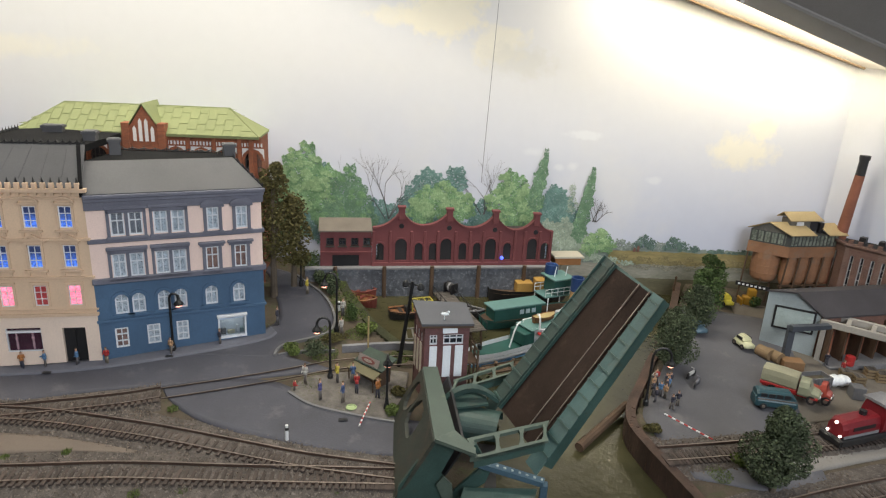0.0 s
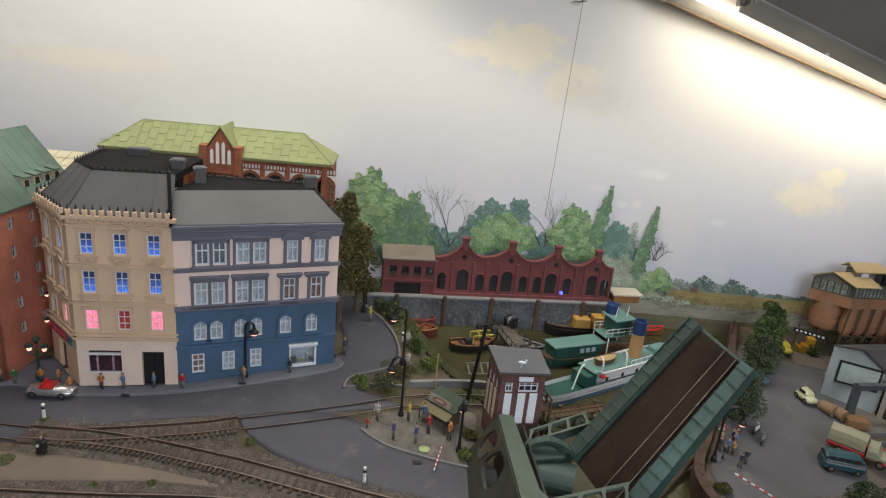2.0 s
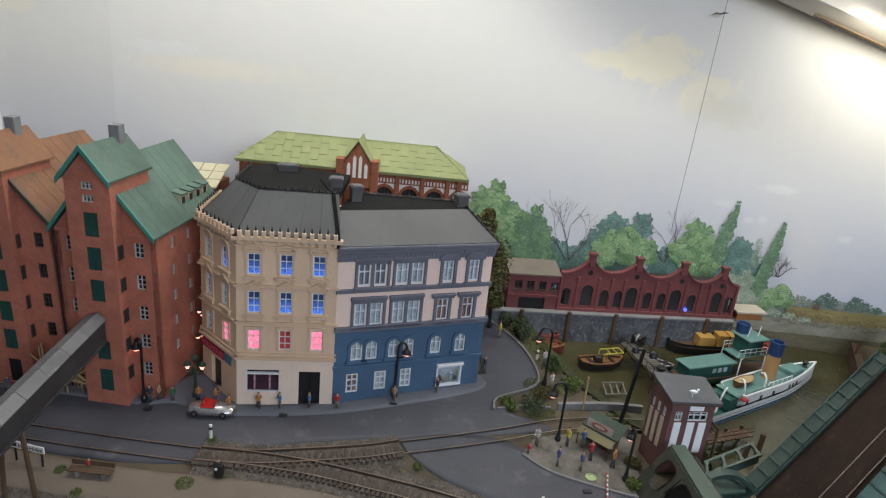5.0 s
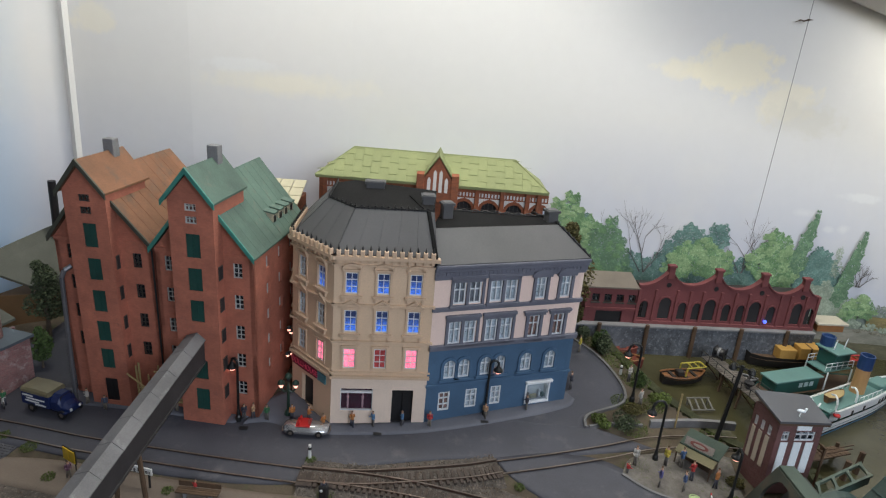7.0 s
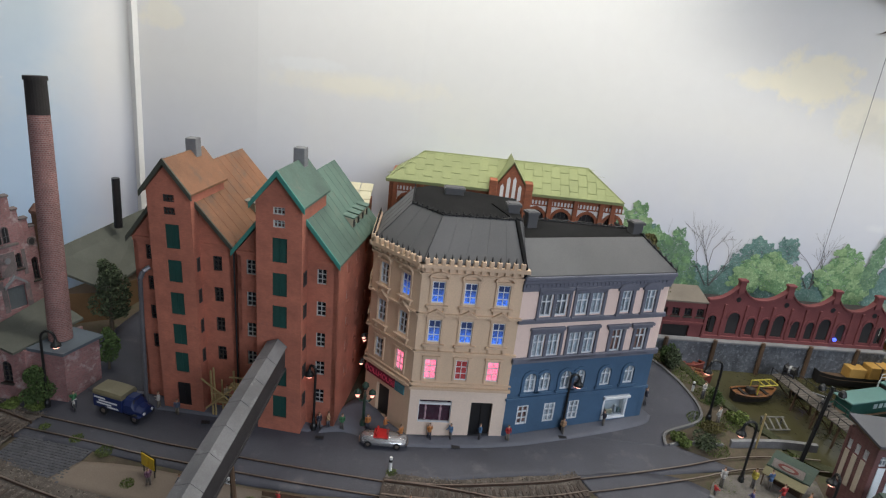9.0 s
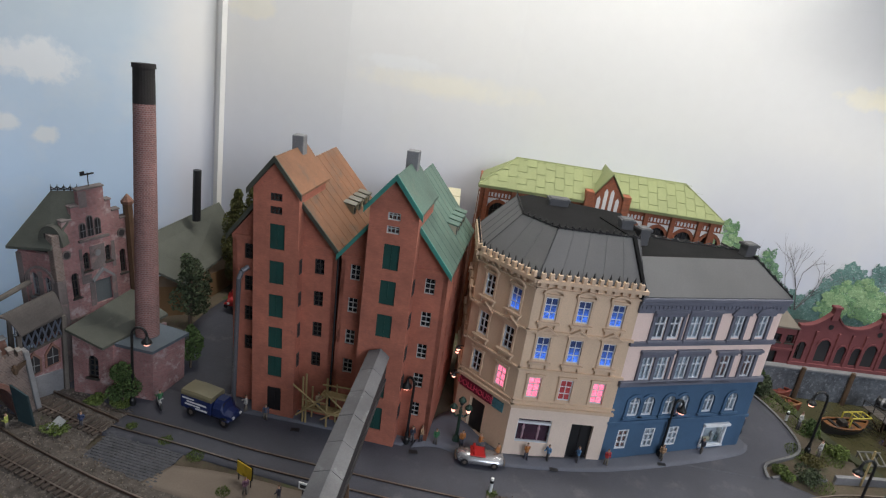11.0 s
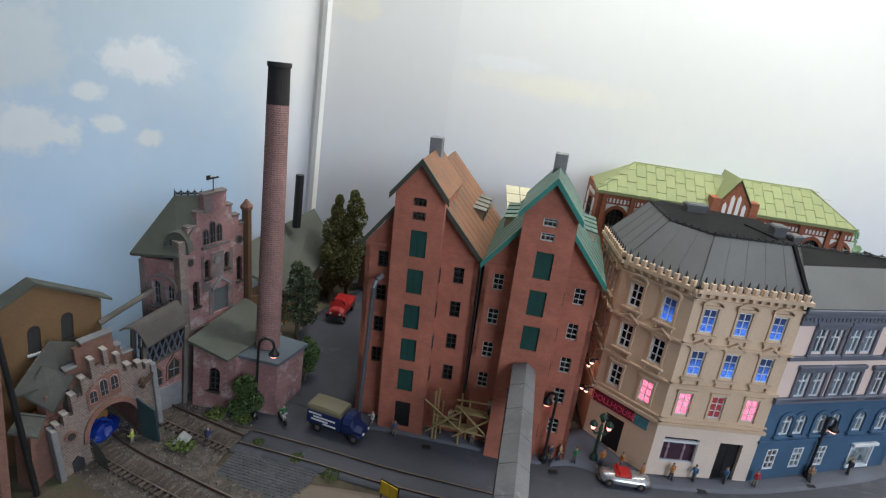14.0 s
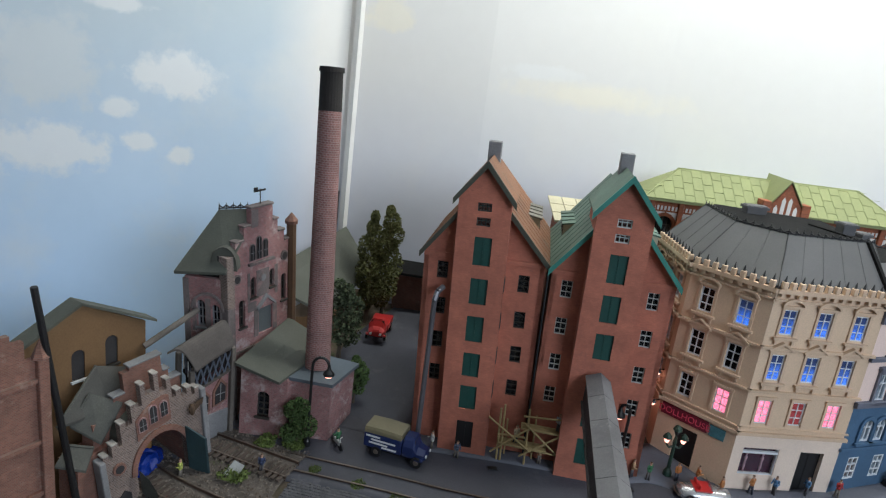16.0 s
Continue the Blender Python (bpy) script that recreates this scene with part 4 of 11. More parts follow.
    part("fire_wall", M().prism([F.at(-0.2, -0.35, 0)[:2], F.at(0.15, -0.35, 0)[:2], F.at(0.15, -12, 0)[:2], F.at(-0.35, -12, 0)[:2]], 0, 17.6).slab([F.at(-0.3, 0.2, 17.6), F.at(-0.3, 0.2, 18.6), F.at(-0.3, -2.9, 22.2), F.at(-0.3, -9, 22.2), F.at(-0.3, -9, 17.6)], tuple(b - a for a, b in zip(F.at(0, 0, 0), F.at(0.34, 0, 0)))), roof_dark, t)
    core(t, [A, B, S.at(S.len, 0, 0)[:2], (-47, 66)], 0, 17.0, 1.7)


# ---- brick hall with lime-green hipped roof ----
def green_hall():
    A, B = (-60.3, 71.0), (-33.3, 76.7)
    t = thing("brick_hall", -46, 76, G(-46, 76), "brick hall with lime green hipped tile roof behind the houses", "building")
    F = Frame(A, B)
    L = F.len
    z0, ze, zr = G(-50, 72) - 0.5, 21.1, 24.1
    bays = [1.0 + i * 3.1 for i in range(9)]
    holes = [(u + 0.3, u + 2.3, 16.2, 19.2, 1.0) for u in bays if not 11.5 < u + 1.3 < 16.4]
    wall(t, F, L, z0, ze, holes, brick_hall, 0.4)
    for h in holes:
        window(t, F, h[0], h[1], h[2], h[3], dark_frame, bars=(3, 2), depth=0.3, sill=False)
        c = (h[0] + h[1]) / 2
        m = M().front(F, [(c + 1.35 * math.cos(k), 18.2 + 1.35 * math.sin(k)) for k in [math.pi * i / 12 for i in range(13)]] + [(c + 1.0 * math.cos(k), 18.2 + 1.0 * math.sin(k)) for k in [math.pi * i / 12 for i in range(12, -1, -1)]], -0.05, 0.12)
        part("arch", m, brick_hall, t)
        for s in (-1, 1):
            part("blind_panel", M().front(F, [(c + s * 1.4, 18.2), (c + s * 1.4, 19.65), (c + s * 0.05, 19.65), (c + s * 0.7, 19.4), (c + s * 1.2, 18.9)], -0.02, 0.05), white_plaster, t)
        m = M()
        for k in range(7):
            m.box(c - 1.4 + k * 0.4, c - 1.2 + k * 0.4, -0.02, 0.08, 19.85, 20.3, F)
        part("blind_frieze", m, white_plaster, t)
    for u in bays + [L - 0.4]:
        part("buttress", M().box(u - 0.55, u + 0.0, -0.1, 0.35, z0, 20.9, F, 0.05), brick_hall, t)
    part("eaves", M().box(-0.3, L + 0.3, -0.2, 0.45, 20.75, 21.05, F), brick_hall, t)
    # left end wall
    S = Frame((A[0] - 1.6, A[1] + 7.2), A)
    wall(t, S, S.len, z0, ze, [(2.0, 4.6, 16.0, 19.4, 1.0)], brick_hall, 0.4, name="side_wall")
    window(t, S, 2.0, 4.6, 16.0, 19.4, dark_frame, bars=(3, 2), sill=False)
    for k in range(9):
        part("blind_frieze", M().box(1.5 + k * 0.42, 1.72 + k * 0.42, -0.02, 0.06, 19.85, 20.3, S), white_plaster, t)
    for u in (0.9, 4.85):
        part("blind_panel", M().box(u, u + 0.9, -0.02, 0.05, 18.2, 19.6, S), white_plaster, t)
        part("blind_panel", M().box(u, u + 0.9, -0.02, 0.05, 15.8, 18.0, S), white_plaster, t)
    part("side_wall", M().box(0, 8, -0.4, 0, z0, ze, Frame(B, (B[0] - 1.6, B[1] + 7.2))), brick_hall, t)
    # hipped roof with courses of tiles
    e0, e1 = Vector((*F.at(-0.4, 0.6, 0)[:2], ze)), Vector((*F.at(L + 0.4, 0.6, 0)[:2], ze))
    along = (e1 - e0).normalized()
    k0 = Vector((-57.3, 74.9, zr))
    k1 = k0 + along * 20.1
    b0, b1 = Vector((-61.6, 78.4, ze)), Vector((-34.6, 84.0, ze))
    under = M().slab([e0, e1, k1, k0], (0, 0, -0.25)).slab([e0, k0, b0], (0, 0, -0.25)).slab([e1, b1, k1], (0, 0, -0.25)).slab([k0, k1, b1, b0], (0, 0, -0.25))
    part("roof", under, tile_green, t)
    nrm = (e1 - e0).cross(k0 - e0).normalized()
    span = (e1 - e0).length
    h0, h1 = (k0 - e0).dot(along), (k1 - e0).dot(along)
    rise = (k0 - e0) - along * h0

    def top(u):
        return max(0.0, min(1.0, u / h0, (span - u) / (span - h1)))
    n = 26
    for i in range(n):
        u0, u1 = i * span / n + 0.02, (i + 1) * span / n - 0.02
        cut = [0.0] + [c + (0.19 if i % 2 else 0.0) for c in (0.19, 0.57, 0.95)] + [1.0]
        for f0, f1 in zip(cut, cut[1:]):
            f1 = min(f1, 1.0)
            g0, g1 = min(f1, top(u0)), min(f1, top(u1))
            if f1 - f0 < 0.02 or max(g0, g1) <= f0 + 0.02:
                continue
            g0, g1 = max(g0, f0 + 0.005), max(g1, f0 + 0.005)
            q = [e0 + along * u0 + rise * f0 + nrm * 0.085, e0 + along * u1 + rise * f0 + nrm * 0.085, e0 + along * u1 + rise * g1 + nrm * 0.03, e0 + along * u0 + rise * g0 + nrm * 0.03]
            part("roof_tile", M().slab(q, tuple(nrm * 0.03)), tile_green, t)
    for p, q in ((e0, k0), (k0, k1), (k1, e1)):
        part("ridge_cap", M().rod(p + Vector((0, 0, 0.06)), q + Vector((0, 0, 0.06)), 0.09, n=6), tile_green, t)
    # gable over the middle
    gu = 14.4
    g = [(gu - 2.0, 19.0), (gu + 2.0, 19.0), (gu + 2.0, 21.4), (gu, 24.4), (gu - 2.0, 21.4)]
    part("gable", M().front(F, g, -0.5, 0.85), brick_hall, t)
    for s in (-1, 1):
        part("pier", M().box(gu + s * 2.1 - 0.45, gu + s * 2.1 + 0.45, -0.4, 1.05, z0, 22.4, F, 0.05), brick_hall, t)
    for k, h in ((-1.05, 1.5), (-0.35, 2.4), (0.35, 2.4), (1.05, 1.5)):
        part("lancet", M().front(F, [(gu + k - 0.2, 20.2), (gu + k + 0.2, 20.2), (gu + k + 0.2, 20.2 + h), (gu + k, 20.55 + h), (gu + k - 0.2, 20.2 + h)], 0.8, 0.9), white_plaster, t)
    ridge = F.at(gu, -4.6, 24.2)
    part("gable_roof", M().slab([F.at(gu - 2.3, 0.95, 21.2), F.at(gu, 0.95, 24.6), F.at(gu, -4.8, 24.6), F.at(gu - 2.3, -1, 21.2)], (0, 0, 0.15)).slab([F.at(gu + 2.3, 0.95, 21.2), F.at(gu, 0.95, 24.6), F.at(gu, -4.8, 24.6), F.at(gu + 2.3, -1, 21.2)], (0, 0, 0.15)), tile_green, t)
    core(t, [A, B, (B[0] - 1.6, B[1] + 6), (A[0] - 1.6, A[1] + 6)], z0, 20.5, 1.1)


# ---- pair of tall brick warehouses ----
def warehouse(name, u0, u1, t0, t1, zr, zt, ze, roof, edge, wf, doors, wins_left, wins_right, label, door_u, set_back, D, lean):
    B0 = Frame((-78, 48.6), (-57.6, 50.4))
    F = Frame(B0.at(0, -set_back, 0)[:2], B0.at(20, -set_back, 0)[:2])
    c = F.at((u0 + u1) / 2, -6, 0)
    t = thing(name, c[0], c[1], 0, label, "warehouse")
    # the glued kit stands a little out of plumb
    t.rotation_euler = Matrix.Rotation(lean, 4, Vector((F.s, -F.c, 0))).to_euler()
    z0 = -1.2
    ap = (t0 + t1) / 2
    holes = [(u + 0.08, u + 1.0, z - 0.05, z + 1.45, 0) for u, zs in wins_left + wins_right for z in zs]
    wall(t, F, u1, z0, ze, holes, brick_ware, 0.4, u_from=u0, outline=None)
    for h in holes:
        window(t, F, h[0], h[1], h[2], h[3], wf, bars=(1, 2), depth=0.16, sill=False, thick=0.06)
    part("gable", M().front(F, [(u0, ze), (u1, ze), (ap, zr - 0.4)], -0.4, 0), brick_ware, t)
    for a, b in ((u0, t0), (t1, u1)):
        part("string_course", M().box(a, b, -0.1, 0.14, ze - 0.35, ze + 0.05, F), brick_ware, t)
    for u, s in ((u0, 1), (u1, -1)):
        W = Frame(F.at(u, -13.4, 0)[:2], F.at(u, 0, 0)[:2]) if s == 1 else Frame(F.at(u, 0, 0)[:2], F.at(u, -13.4, 0)[:2])
        sh = [(3 + 3.2 * k, 3.95 + 3.2 * k, z, z + 1.3, 0) for k in range(3) for z in (3.7, 6.5, 9.3, 12.1, 15.0)] if s == -1 and u > 15 else []
        wall(t, W, W.len, z0, ze, sh, brick_ware, 0.4, name="side_wall")
        for h in sh:
            window(t, W, h[0], h[1], h[2], h[3], wf, bars=(1, 1), depth=0.3, sill=False)
    # main roof
    dk = -14.0
    for s, u in ((1, u0), (-1, u1)):
        eu = u - s * 0.35
        ez = ze - 0.2
        a, b, c2, d2 = F.at(eu, 0.45, ez), F.at(ap, 0.45, zr), F.at(ap, dk, zr), F.at(eu, dk, ez)
        part("roof_slope", M().slab([a, b, c2, d2], (0, 0, 0.2)), roof, t)
        m = M()
        for k in range(1, 10):
            f = k / 10
            m.rod(Vector(a).lerp(Vector(d2), f) + Vector((0, 0, 0.2)), Vector(b).lerp(Vector(c2), f) + Vector((0, 0, 0.2)), 0.04, n=4)
        part("roof_seam", m, roof, t)
        part("verge", M().slab([F.at(eu, 0.5, ez - 0.25), F.at(ap, 0.5, zr - 0.25), F.at(ap, 0.5, zr + 0.3), F.at(eu, 0.5, ez + 0.3)], tuple(q - p for p, q in zip(F.at(0, 0, 0), F.at(0, 0.18, 0)))), edge, t)
    # hoist tower
    T = Frame(F.at(0, D, 0)[:2], F.at(10, D, 0)[:2])
    th = [(door_u[0], door_u[1], a, b, 0) for a, b in doors]
    sw = [(ap - 0.56, ap + 0.56, zt - 1.15, zt - 0.45, 0), (ap - 0.56, ap + 0.56, zt - 2.35, zt - 1.65, 0)]
    wall(t, T, t1, z0, zt - 0.1, th + sw, brick_ware, 0.35, name="tower_wall", u_from=t0)
    for h in th:
        part("loading_door", M().box(h[0], h[1], -0.3, -0.16, h[2], h[3], T).box((h[0] + h[1]) / 2 - 0.03, (h[0] + h[1]) / 2 + 0.03, -0.16, -0.12, h[2], h[3], T), door_green if h[2] > 0.5 else iron, t)
    for h in sw:
        window(t, T, h[0], h[1], h[2], h[3], wf, bars=(2, 1), depth=0.16, sill=False, thick=0.085)
    part("tower_gable", M().front(T, [(t0, zt - 0.1), (t1, zt - 0.1), (ap, zt + 2.4)], -0.35, 0), brick_ware, t)
    for u, s in ((t0, 1), (t1, -1)):
        part("tower_side", M().box(min(u, u + s * 0.35), max(u, u + s * 0.35), -6.5, 0 - 0.36, z0, zt - 0.1, T), brick_ware, t)
    for z in wins_right[0][1]:
        slit = part("slit_window", M().box(t1 - 0.02, t1 + 0.05, -D + 0.35, -0.45, z - 0.05, z + 1.35, T), dark_frame, t)
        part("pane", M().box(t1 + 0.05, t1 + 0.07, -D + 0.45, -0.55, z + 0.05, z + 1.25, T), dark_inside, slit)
    part("tower_back", M().box(t0 + 0.36, t1 - 0.36, -6.5, -6.1, 17, zt + 0.3, T), brick_ware, t)
    ta = zt + 2.7
    for s, u in ((1, t0), (-1, t1)):
        eu = u - s * 0.3
        a, b, c2, d2 = T.at(eu, 0.4, zt - 0.35), T.at(ap, 0.4, ta), T.at(ap, -6.8, ta), T.at(eu, -6.8, zt - 0.35)
        part("tower_roof", M().slab([a, b, c2, d2], (0, 0, 0.2)), roof, t)
        part("verge", M().slab([T.at(eu - s * 0.1, 0.42, zt - 0.7), T.at(ap, 0.42, ta - 0.3), T.at(ap, 0.42, ta + 0.28), T.at(eu - s * 0.1, 0.42, zt - 0.15)], tuple(q - p for p, q in zip(F.at(0, 0, 0), F.at(0, 0.2, 0)))), edge, t)
    cx = F.at(ap, -3.6, 0)
    chimney(t, cx[0], cx[1], zt + 2.0, 1.1, 1.0, 2.0, stone_grey, F.ang, cap=False)
    lid = roof if u0 > 5 else mat("grey_dormer_lid", (0.17, 0.165, 0.14), 0.7, 0.25, 60, 0.2)
    front = mat("cream_dormer_front", (0.42, 0.38, 0.28), 0.7, 0.2, 80, 0.1)
    for u, s in ((u0, -1), (u1, 1)):
        for k in range(4 if u > 5 else 0):
            dd, f = -6.9 - k * 1.6, 0.3
            du, dz = u + (ap - u) * f, ze + (zr - ze) * f
            d = part("dormer", M().slab([F.at(du - s * 1.2, dd, dz - 0.4), F.at(du + s * 0.75, dd, dz - 1.2), F.at(du + s * 0.75, dd, dz + 0.35), F.at(du - s * 1.2, dd, dz + 0.75)], tuple(q - p for p, q in zip(F.at(0, 0, 0), F.at(0, -1.0, 0)))), front, t, "cream fronted dormer with grey lid")
            part("lid", M().slab([F.at(du - s * 1.25, dd + 0.08, dz + 0.77), F.at(du + s * 0.95, dd + 0.08, dz + 0.33), F.at(du + s * 0.95, dd - 1.08, dz + 0.33), F.at(du - s * 1.25, dd - 1.08, dz + 0.77)], (0, 0, 0.14)), lid, d)
            part("shutter", M().box(min(du + s * 0.76, du + s * 0.8), max(du + s * 0.76, du + s * 0.8), dd - 0.8, dd - 0.2, dz - 0.6, dz + 0.1, F), iron, d)
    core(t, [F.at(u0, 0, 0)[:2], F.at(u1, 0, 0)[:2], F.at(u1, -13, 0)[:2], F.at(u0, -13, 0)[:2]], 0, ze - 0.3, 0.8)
    return t, F, T


yellow_house()
blue_house()
green_hall()
ROW4 = [14.5, 11.3, 8.15, 5.0]
ROW5 = [15.0, 11.75, 8.5, 5.45, 2.35]
warehouse("warehouse", 0.1, 10.2, 2.75, 7.0, 23.4, 22.35, 17.1, roof_orange, edge_dark, dark_frame, [(16.7, 19.1), (13.35, 15.6), (10.0, 12.3), (6.8, 9.0), (3.75, 5.95), (0.0, 2.6)], [(1.2, [14.9, 11.7, 8.6, 5.5])], [(8.05, ROW4)], "tall red brick warehouse with weathered orange roof and green loading doors", (4.29, 5.72), 0.8, 1.35, 0.043)
w2 = warehouse("warehouse", 10.4, 20.2, 13.0, 17.3, 23.6, 22.85, 17.25, copper, copper_edge, mat("aged_white_frame", (0.5, 0.5, 0.48), 0.6, 0.15), [(17.2, 19.55), (13.9, 16.2), (10.7, 12.95), (4.5, 6.55), (1.0, 3.45)], [(11.2, ROW5[:4])], [(18.1, ROW5)], "tall red brick warehouse with verdigris roof and green loading doors", (14.5, 15.92), 0.45, 1.65, 0.02)
part("downpipe", M().rod(w2[1].at(10.32, 0.1, 0.0), w2[1].at(10.1, 0.1, 16.9), 0.09, n=6), iron, w2[0])

# ---- harbour ----
slate_felt = mat("tin_roof_grey", (0.085, 0.09, 0.105), 0.5, 0.15, 50, 0.1)
bridge_green = mat("bridge_green_paint", (0.033, 0.075, 0.066), 0.5, 0.34, 50, 0.2, worn=(0.040, 0.052, 0.040), worn_at=0.55)
bridge_pale = mat("faded_bridge_green", (0.075, 0.105, 0.085), 0.55, 0.2, 50, 0.15, worn=(0.13, 0.15, 0.10), worn_at=0.62)
deck_brown = mat("dark_brown_deck", (0.034, 0.022, 0.017), 0.85, 0.36, 60, 0.3, worn=(0.05, 0.034, 0.025), worn_at=0.58, stretch=(1, 1, 0.3))
deck_brown.node_tree.nodes["Principled BSDF"].inputs["Specular IOR Level"].default_value = 0.15
timber = mat("wet_timber", (0.10, 0.06, 0.035), 0.8, 0.35, 90, 0.3, stretch=(1, 1, 0.25))
timber_pale = mat("bare_timber", (0.42, 0.32, 0.15), 0.75, 0.2, 90, 0.2)
hull_white = mat("white_hull", (0.80, 0.83, 0.85), 0.4, 0.1, 50, 0.05, worn=(0.55, 0.50, 0.43), worn_at=0.74)
hull_blue = mat("blue_waterline", (0.10, 0.25, 0.42), 0.45, 0.15)
ship_teal = mat("teal_deck_paint", (0.13, 0.255, 0.24), 0.5, 0.12, 60)
ship_green = mat("dark_green_hull", (0.02, 0.095, 0.08), 0.5, 0.2)
funnel_tan = mat("tan_funnel", (0.52, 0.30, 0.13), 0.5, 0.1)
funnel_blue = mat("blue_funnel_top", (0.02, 0.055, 0.17), 0.45, 0.15)
crate_tan = mat("tan_crate", (0.48, 0.28, 0.07), 0.65, 0.15)
boat_black = mat("tarred_hull", (0.025, 0.022, 0.02), 0.6, 0.3)
boat_wood = mat("orange_varnish", (0.27, 0.115, 0.04), 0.5, 0.45, 120, worn=(0.11, 0.06, 0.035), worn_at=0.5)
boat_red = mat("red_brown_hull", (0.20, 0.045, 0.03), 0.6, 0.3)
quay_stone = mat("quay_rubble", (0.11, 0.12, 0.14), 0.85, 0.5, 190, 1.0, worn=(0.21, 0.225, 0.25), worn_at=0.52)
moss = mat("moss_fleece", (0.045, 0.05, 0.02), 0.95, 0.45, 180, 1.0)
signal_red = mat("signal_red", (0.45, 0.03, 0.03), 0.45, 0.1)


def factory():
    F = Frame((-19.6, 82.0), (5.3, 89.6))
    L, z0 = 25.5, 3.4
    c = F.at(12, -3, z0)
    t = thing("factory_hall", c[0], c[1], z0, "dark red brick factory hall with four curved gables on the quay", "factory")
    tops = [(0, 9.1), (3.9, 11.6), (6.8, 9.4), (10.5, 11.35), (13.6, 9.1), (17.0, 11.1), (20.0, 8.8), (22.95, 10.75), (25.5, 8.6)]
    big = [(3.1, 4.7), (9.4, 10.95), (15.75, 17.3), (21.9, 23.3)]
    small = [(0.45, 1.55), (5.8, 6.9), (7.8, 8.9), (12.0, 13.1), (14.05, 15.1), (18.4, 19.5), (23.9, 25.0)]
    holes = [(a, b, 4.5, 7.6, 1.0) for a, b in big] + [(a, b, 4.5, 7.0, 1.0) for a, b in small]
    wall(t, F, L, z0, 8.4, holes, brick_fac, 0.4)
    for h in holes:
        window(t, F, *h[:4], dark_frame, bars=(3 if h[1] - h[0] > 1.3 else 2, 4), depth=0.3, sill=False, thick=0.08)
        cc, w = (h[0] + h[1]) / 2, (h[1] - h[0]) / 2
        ring = [(cc + (w + 0.22) * math.cos(k), h[3] - w + (w + 0.22) * math.sin(k)) for k in [math.pi * i / 12 for i in range(13)]] + [(cc + w * math.cos(k), h[3] - w + w * math.sin(k)) for k in [math.pi * i / 12 for i in range(12, -1, -1)]]
        part("window_arch", M().front(F, ring, -0.05, 0.1), brick_fac, t)
    # curved gable parapets
    line = []
    for (ua, za), (ub, zb) in zip(tops, tops[1:]):
        for i in range(8):
            f = i / 8
            k = f * f * (0.6 + 0.4 * f) if zb > za else 1 - (1 - f) * (1 - f) * (0.6 + 0.4 * (1 - f))
            line.append((ua + (ub - ua) * f, za + (zb - za) * k))
    line.append(tops[-1])
    part("gable_wall", M().front(F, [(0, 8.4)] + line + [(L, 8.4)], -0.5, 0), brick_fac, t)
    cap = M()
    for (a, za), (b, zb) in zip(line, line[1:]):
        cap.slab([F.at(a, 0.18, za - 0.05), F.at(b, 0.18, zb - 0.05), F.at(b, 0.18, zb + 0.16), F.at(a, 0.18, za + 0.16)], tuple(q - p for p, q in zip(F.at(0, 0.18, 0), F.at(0, -0.6, 0))))
    part("coping", cap, brick_fac, t)
    for i in (1, 3, 5, 7):
        u, z = tops[i]
        part("gable_pier", M().box(u - 0.42, u + 0.42, -0.5, 0.22, z - 1.3, z + 0.5, F, 0.05).box(u - 0.55, u + 0.55, -0.55, 0.3, z + 0.3, z + 0.62, F, 0.05), brick_fac, t)
        part("oculus", M().front(F, [(u + 0.34 * math.cos(k), z - 2.2 + 0.34 * math.sin(k)) for k in [2 * math.pi * n / 14 for n in range(14)]], -0.1, 0.04), iron, t)
    for u in (0.1, 2.4, 5.35, 7.2, 9.0, 11.5, 13.55, 15.45, 17.85, 20.0, 21.4, 23.65, 25.3):
        part("pilaster", M().box(u - 0.17, u + 0.17, -0.1, 0.2, z0, 8.7, F, 0.03), brick_fac, t)
    part("plinth", M().box(-0.1, L + 0.1, -0.1, 0.22, z0, 4.2, F, 0.05), brick_fac, t)
    core(t, [F.at(0, 0, 0)[:2], F.at(L, 0, 0)[:2], F.at(L, -4, 0)[:2], F.at(0, -4, 0)[:2]], z0, 8.4, 0.7)
    # low annex
    a = thing("factory_annex", *F.at(-3.4, -2, z0), "low red brick annex with flat brown-grey roof", "building")
    ah = [(-6.2 + 1.65 * i, -5.2 + 1.65 * i, 6.6, 7.7, 0) for i in range(4)]
    wall(a, F, -0.1, z0, 8.6, ah + [(-5.4, -1.8, z0 + 0.1, 5.3, 0)], brick_fac, 0.4, u_from=-7.0)
    for h in ah:
        window(a, F, *h[:4], dark_frame, bars=(1, 1), depth=0.3)
    part("gate", M().box(-5.4, -1.8, -0.4, -0.3, z0 + 0.1, 5.3, F), iron, a)
    part("ledge", M().box(-7.0, -0.1, -0.1, 0.25, 5.6, 5.85, F), brick_fac, a)
    part("roof", M().slab([F.at(-7.2, 0.3, 8.6), F.at(-0.05, 0.3, 8.6), F.at(-0.05, -3.6, 9.4), F.at(-7.2, -3.6, 9.4)], (0, 0, 0.2)), mat("weathered_felt", (0.17, 0.145, 0.12), 0.8, 0.2), a)
    part("side_wall", M().box(-7.0, -6.7, -3.5, -0.4, z0, 8.5, F), brick_fac, a)
    core(a, [F.at(-7, 0, 0)[:2], F.at(0, 0, 0)[:2], F.at(0, -3.6, 0)[:2], F.at(-7, -3.6, 0)[:2]], z0, 8.3, 0.7)
    # quay wall
    Q = Frame(F.at(-9, 0.9, 0)[:2], F.at(0, 0.9, 0)[:2])
    m = M().box(0, 34.5, -6.5, 0, -3.0, 3.45, Q)
    q = single("quay_wall", m, quay_stone, "grey rubble stone quay wall with timber posts", "quay wall", kind="structure")
